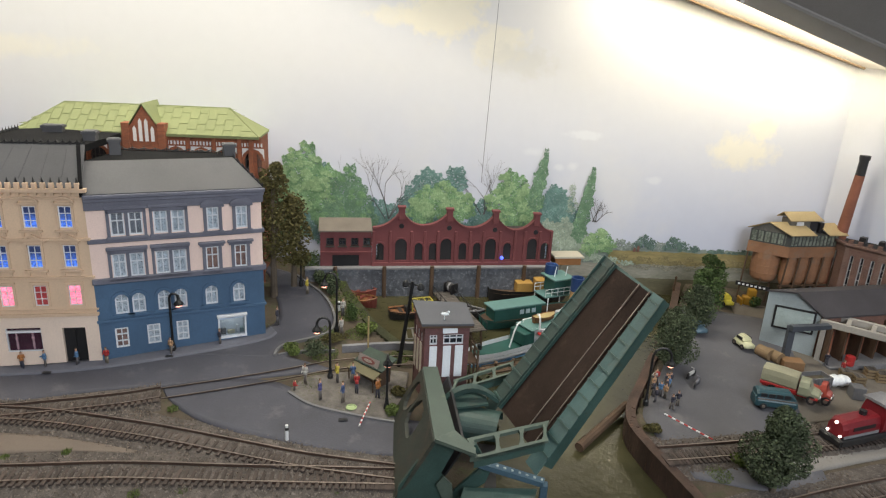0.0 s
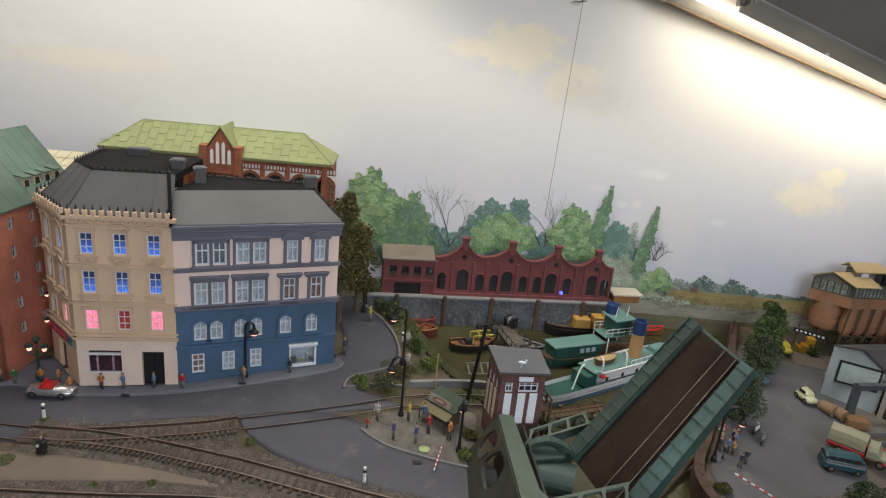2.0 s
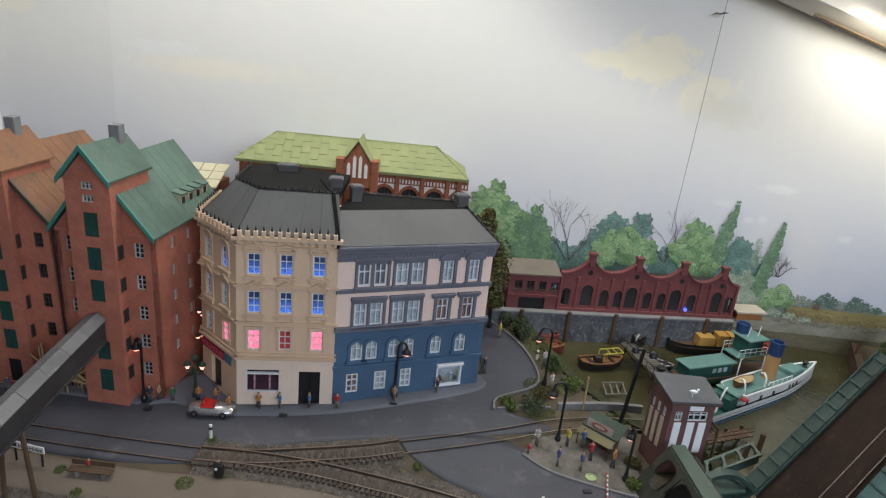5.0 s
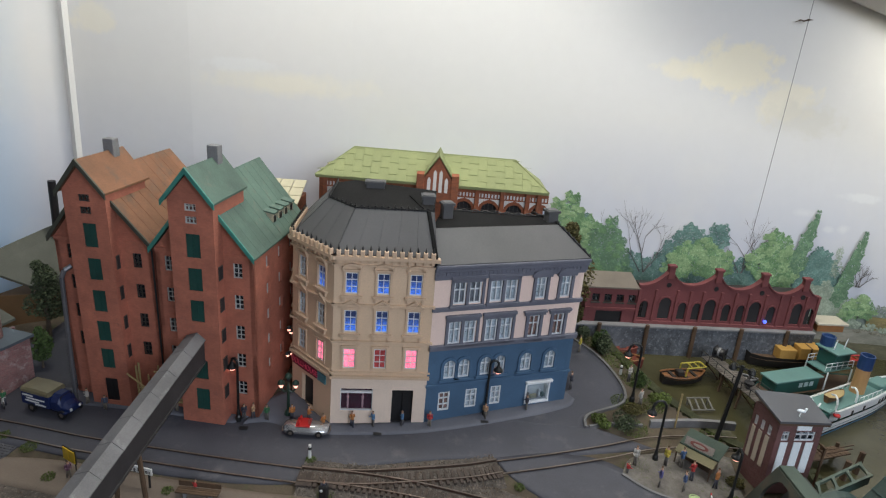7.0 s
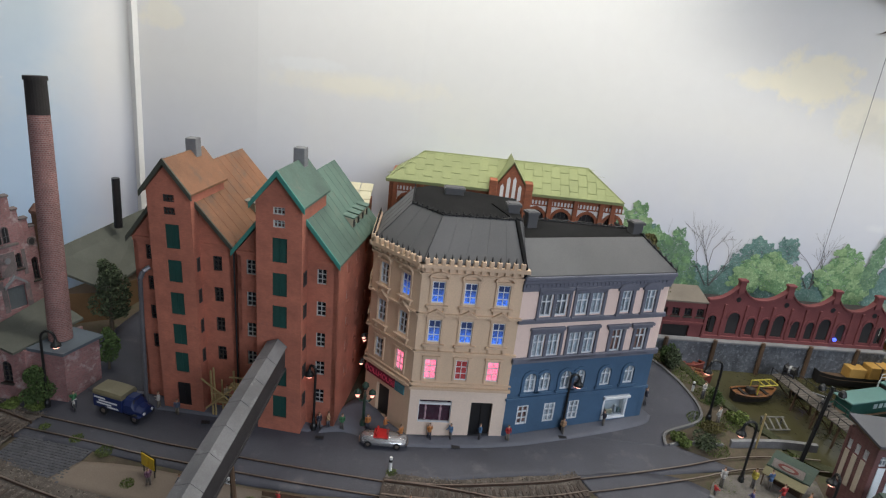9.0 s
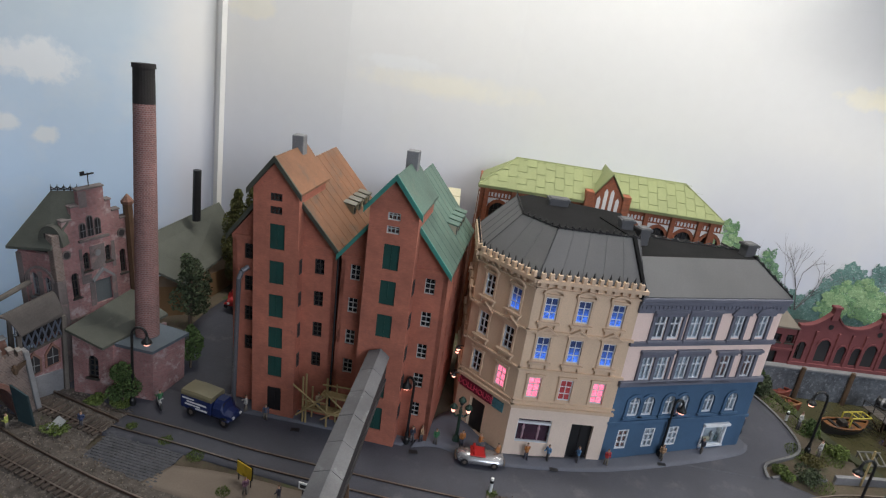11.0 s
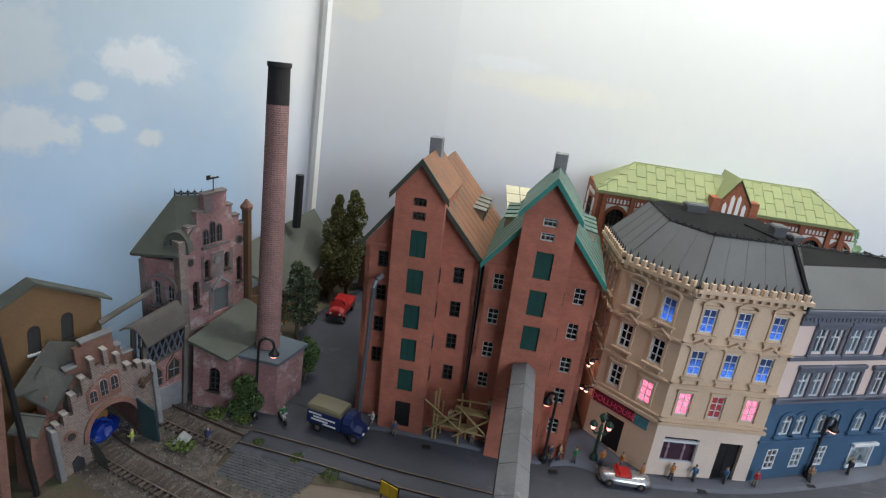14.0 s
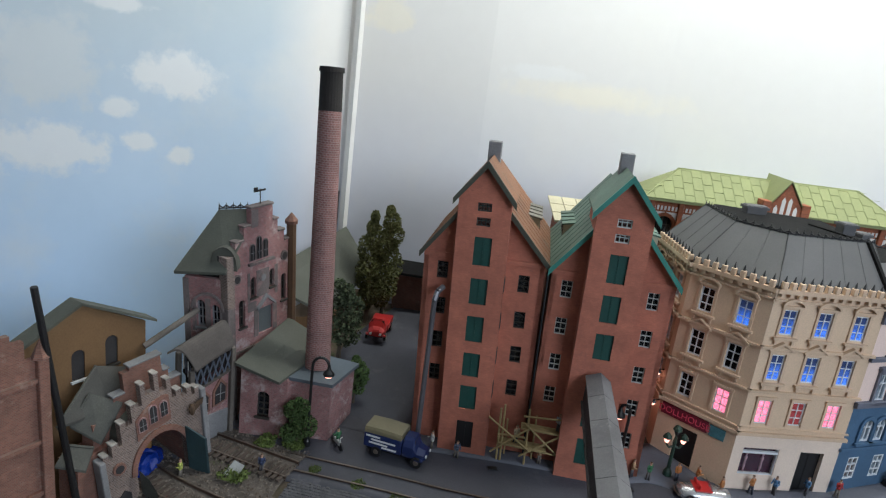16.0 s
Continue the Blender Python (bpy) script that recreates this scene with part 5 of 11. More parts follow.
    part("coping", M().box(-0.05, 34.6, -0.9, 0.12, 3.45, 3.75, Q, 0.06), stone_grey, q)
    for i in range(5):
        u = 4.0 + i * 6.6
        part("post", M().rod(Q.at(u, 0.25, -2.0), Q.at(u, 0.25, 4.0), 0.3, 0.28, 8), timber, q)
    s = thing("store_shed", *F.at(28, -1.2, 3.5), "small tan shed with a pale flat roof on the quay", "shed")
    part("wall", M().box(26.3, 30.2, -2.2, 0, 3.6, 4.7, F, 0.05), mat("tan_boards", (0.38, 0.17, 0.06), 0.7, 0.2), s)
    part("roof", M().box(26.0, 30.5, -2.5, 0.4, 4.7, 5.0, F, 0.04), mat("pale_felt", (0.5, 0.46, 0.38), 0.8, 0.12), s)


factory()
fl = thing("factory_lamp", -2.1, 87.0, 5.1, "small blue lamp glowing at a factory window", "lamp")
part("globe", M().ball((-2.1, 86.9, 4.9), 0.26, n=10, m=6), lit_mat("blue_lamp_glow", (0.06, 0.1, 1.0), 3.0, 0.1), fl, round_off=True)
part("bracket", M().rod((-2.1, 87.6, 5.15), (-2.1, 86.9, 5.15), 0.05, n=5), iron, fl)


def hut():
    t = thing("bridge_hut", -6.4, 58.2, 0.3, "red brick bridge keeper's hut with white boarded panels and grey roof", "hut")
    A, B, C, D = (-8.15, 56.35), (-3.95, 57.75), (-5.1, 60.5), (-9.7, 59.3)
    z0, z1 = -0.8, 7.4
    brick = brick_mat("dark_hut_brick", (0.15, 0.058, 0.06), (0.2, 0.12, 0.11))
    white = mat("white_boards", (0.86, 0.92, 0.98), 0.5, 0.06)
    cream = mat("cream_boards", (0.52, 0.45, 0.36), 0.6, 0.12)
    for p, q, panels in ((A, B, [(0.5, 1.25), (1.85, 2.65), (3.05, 3.85)]), (D, A, [(0.35, 0.8), (1.2, 1.7), (2.1, 2.6)]), (B, C, []), (C, D, [])):
        F = Frame(p, q)
        wins = [(0.5, 1.25), (1.85, 3.85)] if p == A else panels
        wall(t, F, F.len, z0, z1, [(a, b, 5.2, 6.25, 0) for a, b in wins], brick, 0.3)
        for a, b in panels:
            part("panel", M().box(a, b, 0.0, 0.08, 1.7, 5.1, F, 0.02), white if p == A else cream, t)
        for a, b in wins:
            window(t, F, a, b, 5.2, 6.25, bars=(2 if b - a > 1.5 else 1, 1), depth=0.15, sill=False, thick=0.11)
    F = Frame(A, B)
    part("name_board", M().box(1.75, 3.2, 0.02, 0.12, 6.45, 7.0, F), white, t, "blank white name board")
    eave = [(-8.4, 55.75, 7.45), (-3.5, 57.4, 7.3), (-4.75, 60.8, 8.05), (-10.0, 59.6, 8.25)]
    part("roof", M().slab(eave, (0, 0, 0.22)), slate_felt, t)
    part("fascia", M().slab([(x * 0.985 - 0.095, y * 0.985 + 0.87, z - 0.2) for x, y, z in eave], (0, 0, 0.2)), timber, t)
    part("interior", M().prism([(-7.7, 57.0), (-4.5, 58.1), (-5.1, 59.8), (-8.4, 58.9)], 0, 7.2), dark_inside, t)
    K = Frame(B, C)
    part("balcony", M().box(0.1, 2.6, 0.05, 1.2, 2.9, 3.05, K), timber, t)
    for u in (0.15, 1.3, 2.5):
        part("balcony_post", M().box(u - 0.09, u + 0.09, 1.02, 1.2, -1.5, 4.3, K), timber, t)
    part("balcony_rail", M().box(0.1, 2.6, 1.05, 1.17, 4.15, 4.3, K), timber, t)
    part("balcony_rail", M().box(0.1, 2.6, 1.05, 1.17, 3.55, 3.67, K), timber, t)
    b = thing("seagull", -6.4, 57.2, 7.8, "white model seagull standing on the hut roof", "bird figure")
    part("bird", M().ball((-6.4, 57.2, 8.35), 0.42, 0.16, 0.16, 8, 5).ball((-6.05, 57.2, 8.6), 0.13, n=6, m=4).rod((-6.45, 57.2, 7.75), (-6.4, 57.2, 8.3), 0.04, n=5), white, b)
    return t


hut()


def bascule_bridge():
    t = thing("bascule_bridge", 0, 50, -2, "raised green steel bascule bridge with brown deck and counterweight", "bridge")
    # leaf: axes along it (from pivot to tip), across it, and square to it
    P, T1, T2 = Vector((-1.0, 54.0, 1.6)), Vector((8.4, 58.2, 15.0)), Vector((12.9, 52.8, 13.3))
    R = Vector((3.9, 46.6, 0.2))
    def on(f, g, h=0.0):
        a, b = P.lerp(T1, f), R.lerp(T2, f)
        n = (T1 - P).cross(R - P).normalized()
        n = n if n.y < 0 else -n
        return a.lerp(b, g) + n * h
    part("deck", M().slab([on(0, 0.17, 0.1), on(0, 0.83, 0.1), on(0.985, 0.83, 0.1), on(0.985, 0.17, 0.1)], tuple(on(0, 0.5, -0.5) - on(0, 0.5, 0))), deck_brown, t)
    for g in (0.585, 0.755):
        r = part("rail", M().slab([on(0, g, 0.1), on(0, g + 0.012, 0.1), on(0.99, g + 0.012, 0.1), on(0.99, g, 0.1)], tuple(on(0, 0.5, 0.16) - on(0, 0.5, 0))), rail_mat, t)
        part("rail_head", M().slab([on(0, g + 0.002, 0.26), on(0, g + 0.010, 0.26), on(0.99, g + 0.010, 0.26), on(0.99, g + 0.002, 0.26)], tuple(on(0, 0.5, 0.05) - on(0, 0.5, 0))), rail_top, r)
    # one bridge paint in two tones: shade coloured into left girder, light into right
    shaded_girder = mat("shaded_green_steel", (0.028, 0.054, 0.045), 0.6, 0.35, 50, 0.2, worn=(0.038, 0.048, 0.038), worn_at=0.55)
    lit_steel = mat("lit_bridge_teal", (0.045, 0.10, 0.098), 0.45, 0.3, 50, 0.2, worn=(0.06, 0.085, 0.075), worn_at=0.58)
    for g0, g1, gi in ((0.0, 0.155, 0.155), (0.835, 1.015, 0.845)):
        ge, gw = (g0, 0.012) if g0 == 0 else (g1, -0.012)
        g = part("side_girder", M().slab([on(-0.06, g0, 0.45), on(-0.06, g1, 0.45), on(1.0, g1, 0.45), on(1.0, g0, 0.45)], tuple(on(0, 0.5, 0.12) - on(0, 0.5, 0))), shaded_girder if g0 == 0 else lit_steel, t)
        part("inner_web", M().slab([on(0, gi - 0.02, 0.1), on(0, gi + 0.02, 0.1), on(1, gi + 0.02, 0.1), on(1, gi - 0.02, 0.1)], tuple(on(0, 0.5, 0.35) - on(0, 0.5, 0))), bridge_green, g)
        part("outer_web", M().slab([on(0, ge, -0.7), on(0, ge + gw, -0.7), on(1, ge + gw, -0.3), on(1, ge, -0.3)], tuple(on(0, 0.5, 1.12) - on(0, 0.5, 0))), bridge_green, g)
        for i in range(12):
            f = (i + 0.5) / 12
            q = [on(f - 0.005, g0, 0.57), on(f + 0.005, g0, 0.57), on(f + 0.005, g1, 0.57), on(f - 0.005, g1, 0.57)]
            part("stiffener", M().slab(q, tuple(on(0, 0.5, 0.14) - on(0, 0.5, 0))), bridge_green, g)
    part("tip_beam", M().slab([on(0.985, 0.0, -0.5), on(0.985, 1.0, -0.5), on(1.0, 1.0, -0.5), on(1.0, 0.0, -0.5)], tuple(on(0, 0.5, 0.55) - on(0, 0.5, 0))), bridge_green, t)
    for i in range(1, 6):
        f = i / 6
        part("cross_beam", M().slab([on(f, 0.02, -0.9), on(f, 0.98, -0.9), on(f + 0.02, 0.98, -0.9), on(f + 0.02, 0.02, -0.9)], tuple(on(0, 0.5, 0.5) - on(0, 0.5, 0))), bridge_green, t)

    def plate(name, pts, thick, material):
        a, b, c = (Vector(p) for p in pts[:3])
        n = (b - a).cross(c - a).normalized() * thick
        return part(name, M().slab([Vector(p) for p in pts], tuple(n)), material, t)
    # counterweight: flat top beam, leaning west panel with rounded openings, end panel
    T0, T1 = Vector((-7.95, 54.5, 3.9)), Vector((-5.1, 43.1, 3.9))
    B0, B1 = Vector((-10.9, 54.2, -1.6)), Vector((-8.2, 43.0, -2.2))
    part("top_beam", M().slab([(-7.95, 54.5, 3.6), (-6.6, 54.8, 3.6), (-3.7, 44.6, 3.6), (-1.9, 43.3, 3.1), (-1.8, 42.6, 3.0), (-5.1, 43.05, 3.6)], (0, 0, 0.3)), bridge_pale, t)
    def wp(f, g):
        return T0.lerp(T1, f).lerp(B0.lerp(B1, f), g)
    olive_steel = mat("olive_stained_steel", (0.040, 0.047, 0.036), 0.6, 0.4, 50, 0.25, worn=(0.055, 0.047, 0.034), worn_at=0.5)

    def pane(name, quad, material=olive_steel):
        part(name, M().slab([wp(*q) for q in quad], (0.32, 0.1, 0.0)), material, t)
    pane("panel_rail", [(0, 0.04), (1, 0.04), (1, 0.13), (0, 0.13)])
    pane("panel_plate", [(0, 0.62), (1, 0.62), (1, 1), (0, 1)])
    pane("panel_stile", [(0, 0.13), (0.07, 0.13), (0.07, 0.62), (0, 0.62)])
    pane("panel_stile", [(0.30, 0.13), (0.345, 0.13), (0.30, 0.62), (0.255, 0.62)])
    pane("panel_plate", [(0.62, 0.13), (1, 0.13), (1, 0.62), (0.62, 0.62)])
    for f, g, sf, sg in ((0.07, 0.13, 1, 1), (0.30, 0.13, -1, 1), (0.07, 0.62, 1, -1), (0.255, 0.62, -1, -1), (0.345, 0.13, 1, 1), (0.62, 0.13, -1, 1), (0.30, 0.62, 1, -1), (0.62, 0.62, -1, -1)):
        q = [(f, g), (f + 0.065 * sf, g), (f + 0.03 * sf, g + 0.05 * sg), (f + 0.012 * sf, g + 0.12 * sg), (f, g + 0.2 * sg)]
        pane("gusset", q)
    back = Vector((2.6, 0.6, -0.4))
    part("inner_panel", M().slab([wp(0.02, 0.1) + back, wp(0.98, 0.1) + back, wp(0.98, 1) + back, wp(0.02, 1) + back], (0.2, 0.1, 0)), iron, t)
    E = Frame((-7.84, 43.0), (-3.27, 43.9))
    part("end_panel", M().front(E, [(-0.1, -2.6), (0.0, -0.9), (2.75, 3.6), (4.5, 2.9), (3.35, 0.35), (4.3, -1.1), (3.9, -3.0)], -0.4, 0.0), bridge_green, t)
    part("end_panel", M().front(E, [(2.8, 3.62), (6.1, 3.0), (6.9, 1.6), (6.2, 1.0), (5.4, 2.2), (4.45, 2.85)], -0.45, -0.02), bridge_green, t)
    part("bracket", M().front(E, [(3.0, -0.5), (3.55, 0.3), (4.3, -0.5), (4.5, -2.2), (3.6, -1.9)], 0.03, 0.28), bridge_pale, t)
    part("lower_brace", M().front(E, [(4.3, -2.6), (4.5, -1.4), (6.6, 0.9), (7.4, 0.6), (7.0, -0.6)], -0.4, -0.1), bridge_green, t)

    def ladder(p0, p1, q0, q1, k, name):
        """Flat lattice girder between two chords, with rounded bays."""
        p0, p1, q0, q1 = Vector(p0), Vector(p1), Vector(q0), Vector(q1)
        g = part(name, M().slab([p0, p1, p1.lerp(q1, 0.14), p0.lerp(q0, 0.14)], (0, 0, -0.3)), bridge_pale, t)
        part("chord", M().slab([q0, q1, q1.lerp(p1, 0.14), q0.lerp(p0, 0.14)], (0, 0, -0.3)), bridge_pale, g)
        part("flange", M().slab([p0, p1, p1 + Vector((0, 0, -0.9)), p0 + Vector((0, 0, -0.9))], (0.06, 0.1, 0)), bridge_green, g)
        for i in range(k + 1):
            f = i / k
            a, b = p0.lerp(p1, f), q0.lerp(q1, f)
            d = (p1 - p0).normalized()
            w, e = d * 0.16, d * 0.5
            part("web", M().slab([a - w * 2.4, a - w + (b - a) * 0.3, b - w - (b - a) * 0.3, b - w * 2.4, b + w * 2.4, b + w - (b - a) * 0.3, a + w + (b - a) * 0.3, a + w * 2.4], (0, 0, -0.25)), bridge_pale, g)
    ladder((-1.9, 42.6, 2.9), (3.5, 45.9, 3.0), (-2.4, 44.9, 3.2), (3.6, 48.6, 3.2), 3, "lattice_arm")
    ladder((-4.8, 52.3, 2.9), (0.8, 56.9, 3.1), (-4.6, 54.2, 3.2), (0.3, 58.6, 3.3), 3, "lattice_arm")
    # arched strut and the gear house between the arms
    arch = [(-5.4 + 5.0 * i / 8, 51.6 + 1.2 * i / 8, 1.6 + 1.9 * math.sin(math.pi * (0.12 + 0.80 * i / 8))) for i in range(9)]
    part("arched_strut", M().sheet(arch, [(x - 0.2, y + 0.7, z + 0.1) for x, y, z in arch], (0, 0, -0.4)), bridge_green, t)
    gear = [(-1.6 + 1.9 * math.cos(k), 0.1 + 1.75 * math.sin(k)) for k in [math.pi * i / 12 for i in range(13)]]
    GH = Frame((-4.9, 50.0), (-4.4, 53.6))
    part("gear_house", M().sheet([GH.at(u + 3.2, 0.2, z) for u, z in gear], [GH.at(u + 3.6, 4.4, z * 0.85) for u, z in gear], (0, 0, -0.15)), bridge_green, t)
    part("gear_end", M().front(GH, [(u + 3.2, z) for u, z in gear] + [(-0.3, -2.5), (3.5, -2.5)], 0.1, 0.3), bridge_green, t)
    part("cover_plate", M().slab([(-5.2, 53.3, 2.2), (-2.4, 55.2, 2.2), (-1.4, 52.0, 2.2), (-4.7, 50.5, 2.2)], (0, 0, -0.2)), bridge_green, t)
    part("cover_ridge", M().slab([(-5.0, 52.5, 2.25), (-3.4, 53.6, 2.9), (-1.6, 52.9, 2.25), (-1.6, 53.2, 2.25), (-3.4, 54.0, 2.95), (-5.1, 52.9, 2.25)], (0, 0, -0.15)), bridge_pale, t)
    blue = mat("blue_steel_rack", (0.05, 0.10, 0.14), 0.45, 0.2)
    rk = part("rack_beam", M().slab([(-1.6, 43.9, 1.6), (3.6, 43.9, 0.5), (3.75, 44.6, 0.5), (-1.4, 44.6, 1.6)], (0, 0, -0.45)), blue, t)
    pale_rivet = mat("pale_rivet", (0.4, 0.45, 0.45), 0.5, 0.1)
    for i in range(9):
        c = Vector((-1.3, 44.25, 1.56)).lerp(Vector((3.5, 44.25, 0.53)), i / 8)
        part("rivet", M().lathe(c, [(0.13, 0), (0.1, 0.08)], 7), pale_rivet, rk)
    part("rack_leg", M().box(3.4, 4.0, 43.9, 44.6, -4.5, 0.25, c=0.06), blue, t)
    plate("lower_beam", [(-2.8, 42.0, -1.0), (3.0, 43.2, -1.0), (3.2, 44.4, -0.8), (-2.6, 43.4, -0.8)], 0.4, bridge_green)
    plate("lower_beam", [(-3.8, 40.8, -2.4), (2.4, 41.9, -2.3), (2.6, 43.0, -2.1), (-3.6, 42.2, -2.2)], 0.4, bridge_green)
    part("pit_floor", M().prism([(-8.6, 41), (0.5, 40), (-0.5, 54), (-9.2, 54)], -4.5, -3.4), iron, t)


bascule_bridge()


# harbour banks
def bank_wall(name, pts, material, label, low=-4.6, h=0.0, thick=0.9):
    m = M()
    line = smooth(pts, 8 * len(pts))
    for p, q in zip(line, line[1:]):
        d = Vector((q[0] - p[0], q[1] - p[1], 0)).normalized()
        n = Vector((-d.y, d.x, 0)) * thick
        z = (G(*p) + G(*q)) / 2 + h
        m.solid([(p[0], p[1], z + low), (q[0], q[1], z + low), (q[0] + n.x, q[1] + n.y, z + low), (p[0] + n.x, p[1] + n.y, z + low), (p[0], p[1], G(*p) + h), (q[0], q[1], G(*q) + h), (q[0] + n.x, q[1] + n.y, G(*q) + h), (p[0] + n.x, p[1] + n.y, G(*p) + h)], [(0, 1, 5, 4), (4, 5, 6, 7), (2, 3, 7, 6)])
    return single(name, m, material, label, "quay wall", kind="structure")


rusty = mat("rusty_sheet_piling", (0.085, 0.05, 0.035), 0.75, 0.4, 120, 0.4, worn=(0.17, 0.085, 0.05), worn_at=0.6, stretch=(1, 1, 0.2))
EAST = [(25.5, 36), (20.6, 44), (17.9, 49.5), (14.6, 55.2), (13.3, 58.4), (13.7, 61.5), (15.2, 65.5), (17.0, 70.5), (19.6, 77), (22.4, 86), (25, 96)]
east = bank_wall("quay_wall", EAST[::-1], rusty, "brown rusty sheet piling along the far bank", h=0.25, thick=-1.0)
for i in range(9):
    p = smooth(EAST, 60)[4 + i * 3]
    part("fender", M().rod((p[0] - 0.25, p[1], G(*p) - 4.5), (p[0] - 0.25, p[1], G(*p) + 0.3), 0.2, 0.2, 7), rusty, east)
WEST = [(-24.9, 81.8), (-22.3, 76.8), (-19.3, 72.6), (-17.0, 69.4), (-12.9, 65.6), (-9.6, 63.0), (-2.9, 62.0), (-2.3, 57), (-1.4, 54)]
bank_wall("embankment", WEST, moss, "mossy earth bank sloping down to the water", h=-0.05, thick=1.2)

# fender log and dolphins
single("fender_log", M().rod((7.6, 55.6, -3.6), (13.0, 63.2, -2.6), 0.5, 0.42, 10), timber, "weathered brown log lying in the water by the bank", "log")
single("channel_mark", M().rod((23.2, 92.5, -3), (23.3, 92.5, 2.4), 0.16, 0.14, 7).ball((23.3, 92.5, 2.45), 0.2, n=8, m=5), timber, "thin dark channel post in the water off the far bank", "post")
for x, y, h in ((2.4, 64.8, 4.0), (4.2, 66.4, 4.4), (3.7, 74.0, 4.3), (6.65, 76.8, 4.1)):
    single("mooring_post", M().rod((x, y, G(x, y) - 4), (x + 0.15, y, G(x, y) - 4 + h), 0.34, 0.3, 8), timber, "dark timber mooring post standing in the water", "post", "mooring posts")
lj = thing("landing_stage", -1.0, 66.0, -3, "old brown timber landing stage beside the hut", "jetty")
J = Frame((-3.2, 64.0), (3.6, 68.2))
for i in range(12):
    part("plank", M().box(i * 0.64, i * 0.64 + 0.58, -0.8, 0.8, -1.25, -1.1, J), timber, lj)
for i in range(4):
    part("post", M().rod(J.at(0.3 + i * 2.3, -0.6, -4), J.at(0.3 + i * 2.3, -0.6, -0.6), 0.2, 0.2, 7), timber, lj)
part("railing", M().tube([J.at(0, 0.8, 0.0), J.at(7.6, 0.8, 0.0)], 0.07, 5).tube([J.at(0, 0.8, -0.5), J.at(7.6, 0.8, -0.5)], 0.07, 5), timber, lj)

# footbridge with pontoon behind the hut
timber_grey = mat("weathered_grey_timber", (0.115, 0.10, 0.088), 0.85, 0.3, 120, 0.3, spread=0.3)
fb = thing("gangway", -8, 74, 0, "grey weathered gangway down to a pontoon", "gangway")
A0, A1 = Vector((-9.6, 80.4, 1.4)), Vector((-3.9, 69.6, 1.1))
K = Frame(A0[:2], A1[:2])
n = 26
for i in range(n):
    f0, f1 = i / n, (i + 0.86) / n
    p, q = A0.lerp(A1, f0), A0.lerp(A1, f1)
    s = (A1 - A0).cross(Vector((0, 0, 1))).normalized() * 1.25
    part("plank", M().slab([p - s, p + s, q + s, q - s], (0, 0, 0.12)), timber_grey, fb)
for sgn in (-1, 1):
    s = (A1 - A0).cross(Vector((0, 0, 1))).normalized() * 1.25 * sgn
    m = M().tube([tuple(A0 + s + Vector((0, 0, 1.0))), tuple(A1 + s + Vector((0, 0, 1.0)))], 0.06, 5)
    for i in range(9):
        c = A0.lerp(A1, i / 8) + s
        m.rod(c, c + Vector((0, 0, 1.0)), 0.05, n=5)
    part("handrail", m, iron, fb)
for i in range(4):
    c = A0.lerp(A1, 0.1 + i * 0.27)
    part("trestle", M().rod(c + Vector((-0.9, 0, 0)), c + Vector((-1.2, 0, -4)), 0.15, n=6).rod(c + Vector((0.9, 0, 0)), c + Vector((1.2, 0, -4)), 0.15, n=6).rod(c + Vector((-1, 0, -0.4)), c + Vector((1.1, 0, -2.6)), 0.09, n=5), timber, fb)
part("bollard", M().lathe((-6.2, 73.6, 1.2), [(0.25, 0), (0.25, 0.5), (0.6, 0.7), (0.6, 0.95), (0.1, 1.05)], 10), iron, fb)

wn = thing("winch", -8.6, 80.2, 1.5, "black iron winch with a round drum on the gangway head", "winch")
WF = Frame((-9.2, 80.9), (-7.6, 79.9))
part("drum", M().rod(WF.at(0.3, 0, 2.3), WF.at(1.5, 0, 2.3), 0.55, 0.55, 12), iron, wn)
for u in (0.2, 1.5):
    part("side_plate", M().box(u, u + 0.14, -0.7, 0.7, 1.5, 2.9, WF, 0.04), iron, wn)
part("rope", M().rod(WF.at(0.75, 0, 2.3), WF.at(1.0, 0, 2.3), 0.6, 0.6, 12), stone_grey, wn)
weathered_white = mat("weathered_white_wood", (0.17, 0.165, 0.15), 0.8, 0.3, 120, 0.3)
cr = thing("boat_cradle", -11.5, 71.6, G(-11.5, 71.6) + WATER, "greyish white slatted boat cradle standing in the shallow water", "cradle")
CF = Frame((-12.7, 71.2), (-10.1, 72.2))
cz = G(-11.5, 71.6) + WATER
for i in range(4):
    u = i * 0.85
    part("slat", M().slab([CF.at(u, -0.8, cz + 0.9), CF.at(u + 0.2, -0.8, cz + 0.9), CF.at(u + 0.2, 0.7, cz + 0.2), CF.at(u, 0.7, cz + 0.2)], (0, 0, 0.12)), weathered_white, cr)
for d, z in ((-0.8, 0.9), (0.7, 0.2)):
    part("rail", M().rod(CF.at(-0.1, d, cz + z + 0.1), CF.at(2.9, d, cz + z + 0.1), 0.1, n=6), weathered_white, cr)
for u in (0.1, 2.7):
    part("leg", M().rod(CF.at(u, -0.8, cz - 0.3), CF.at(u, -0.8, cz + 1.0), 0.1, n=6), weathered_white, cr)


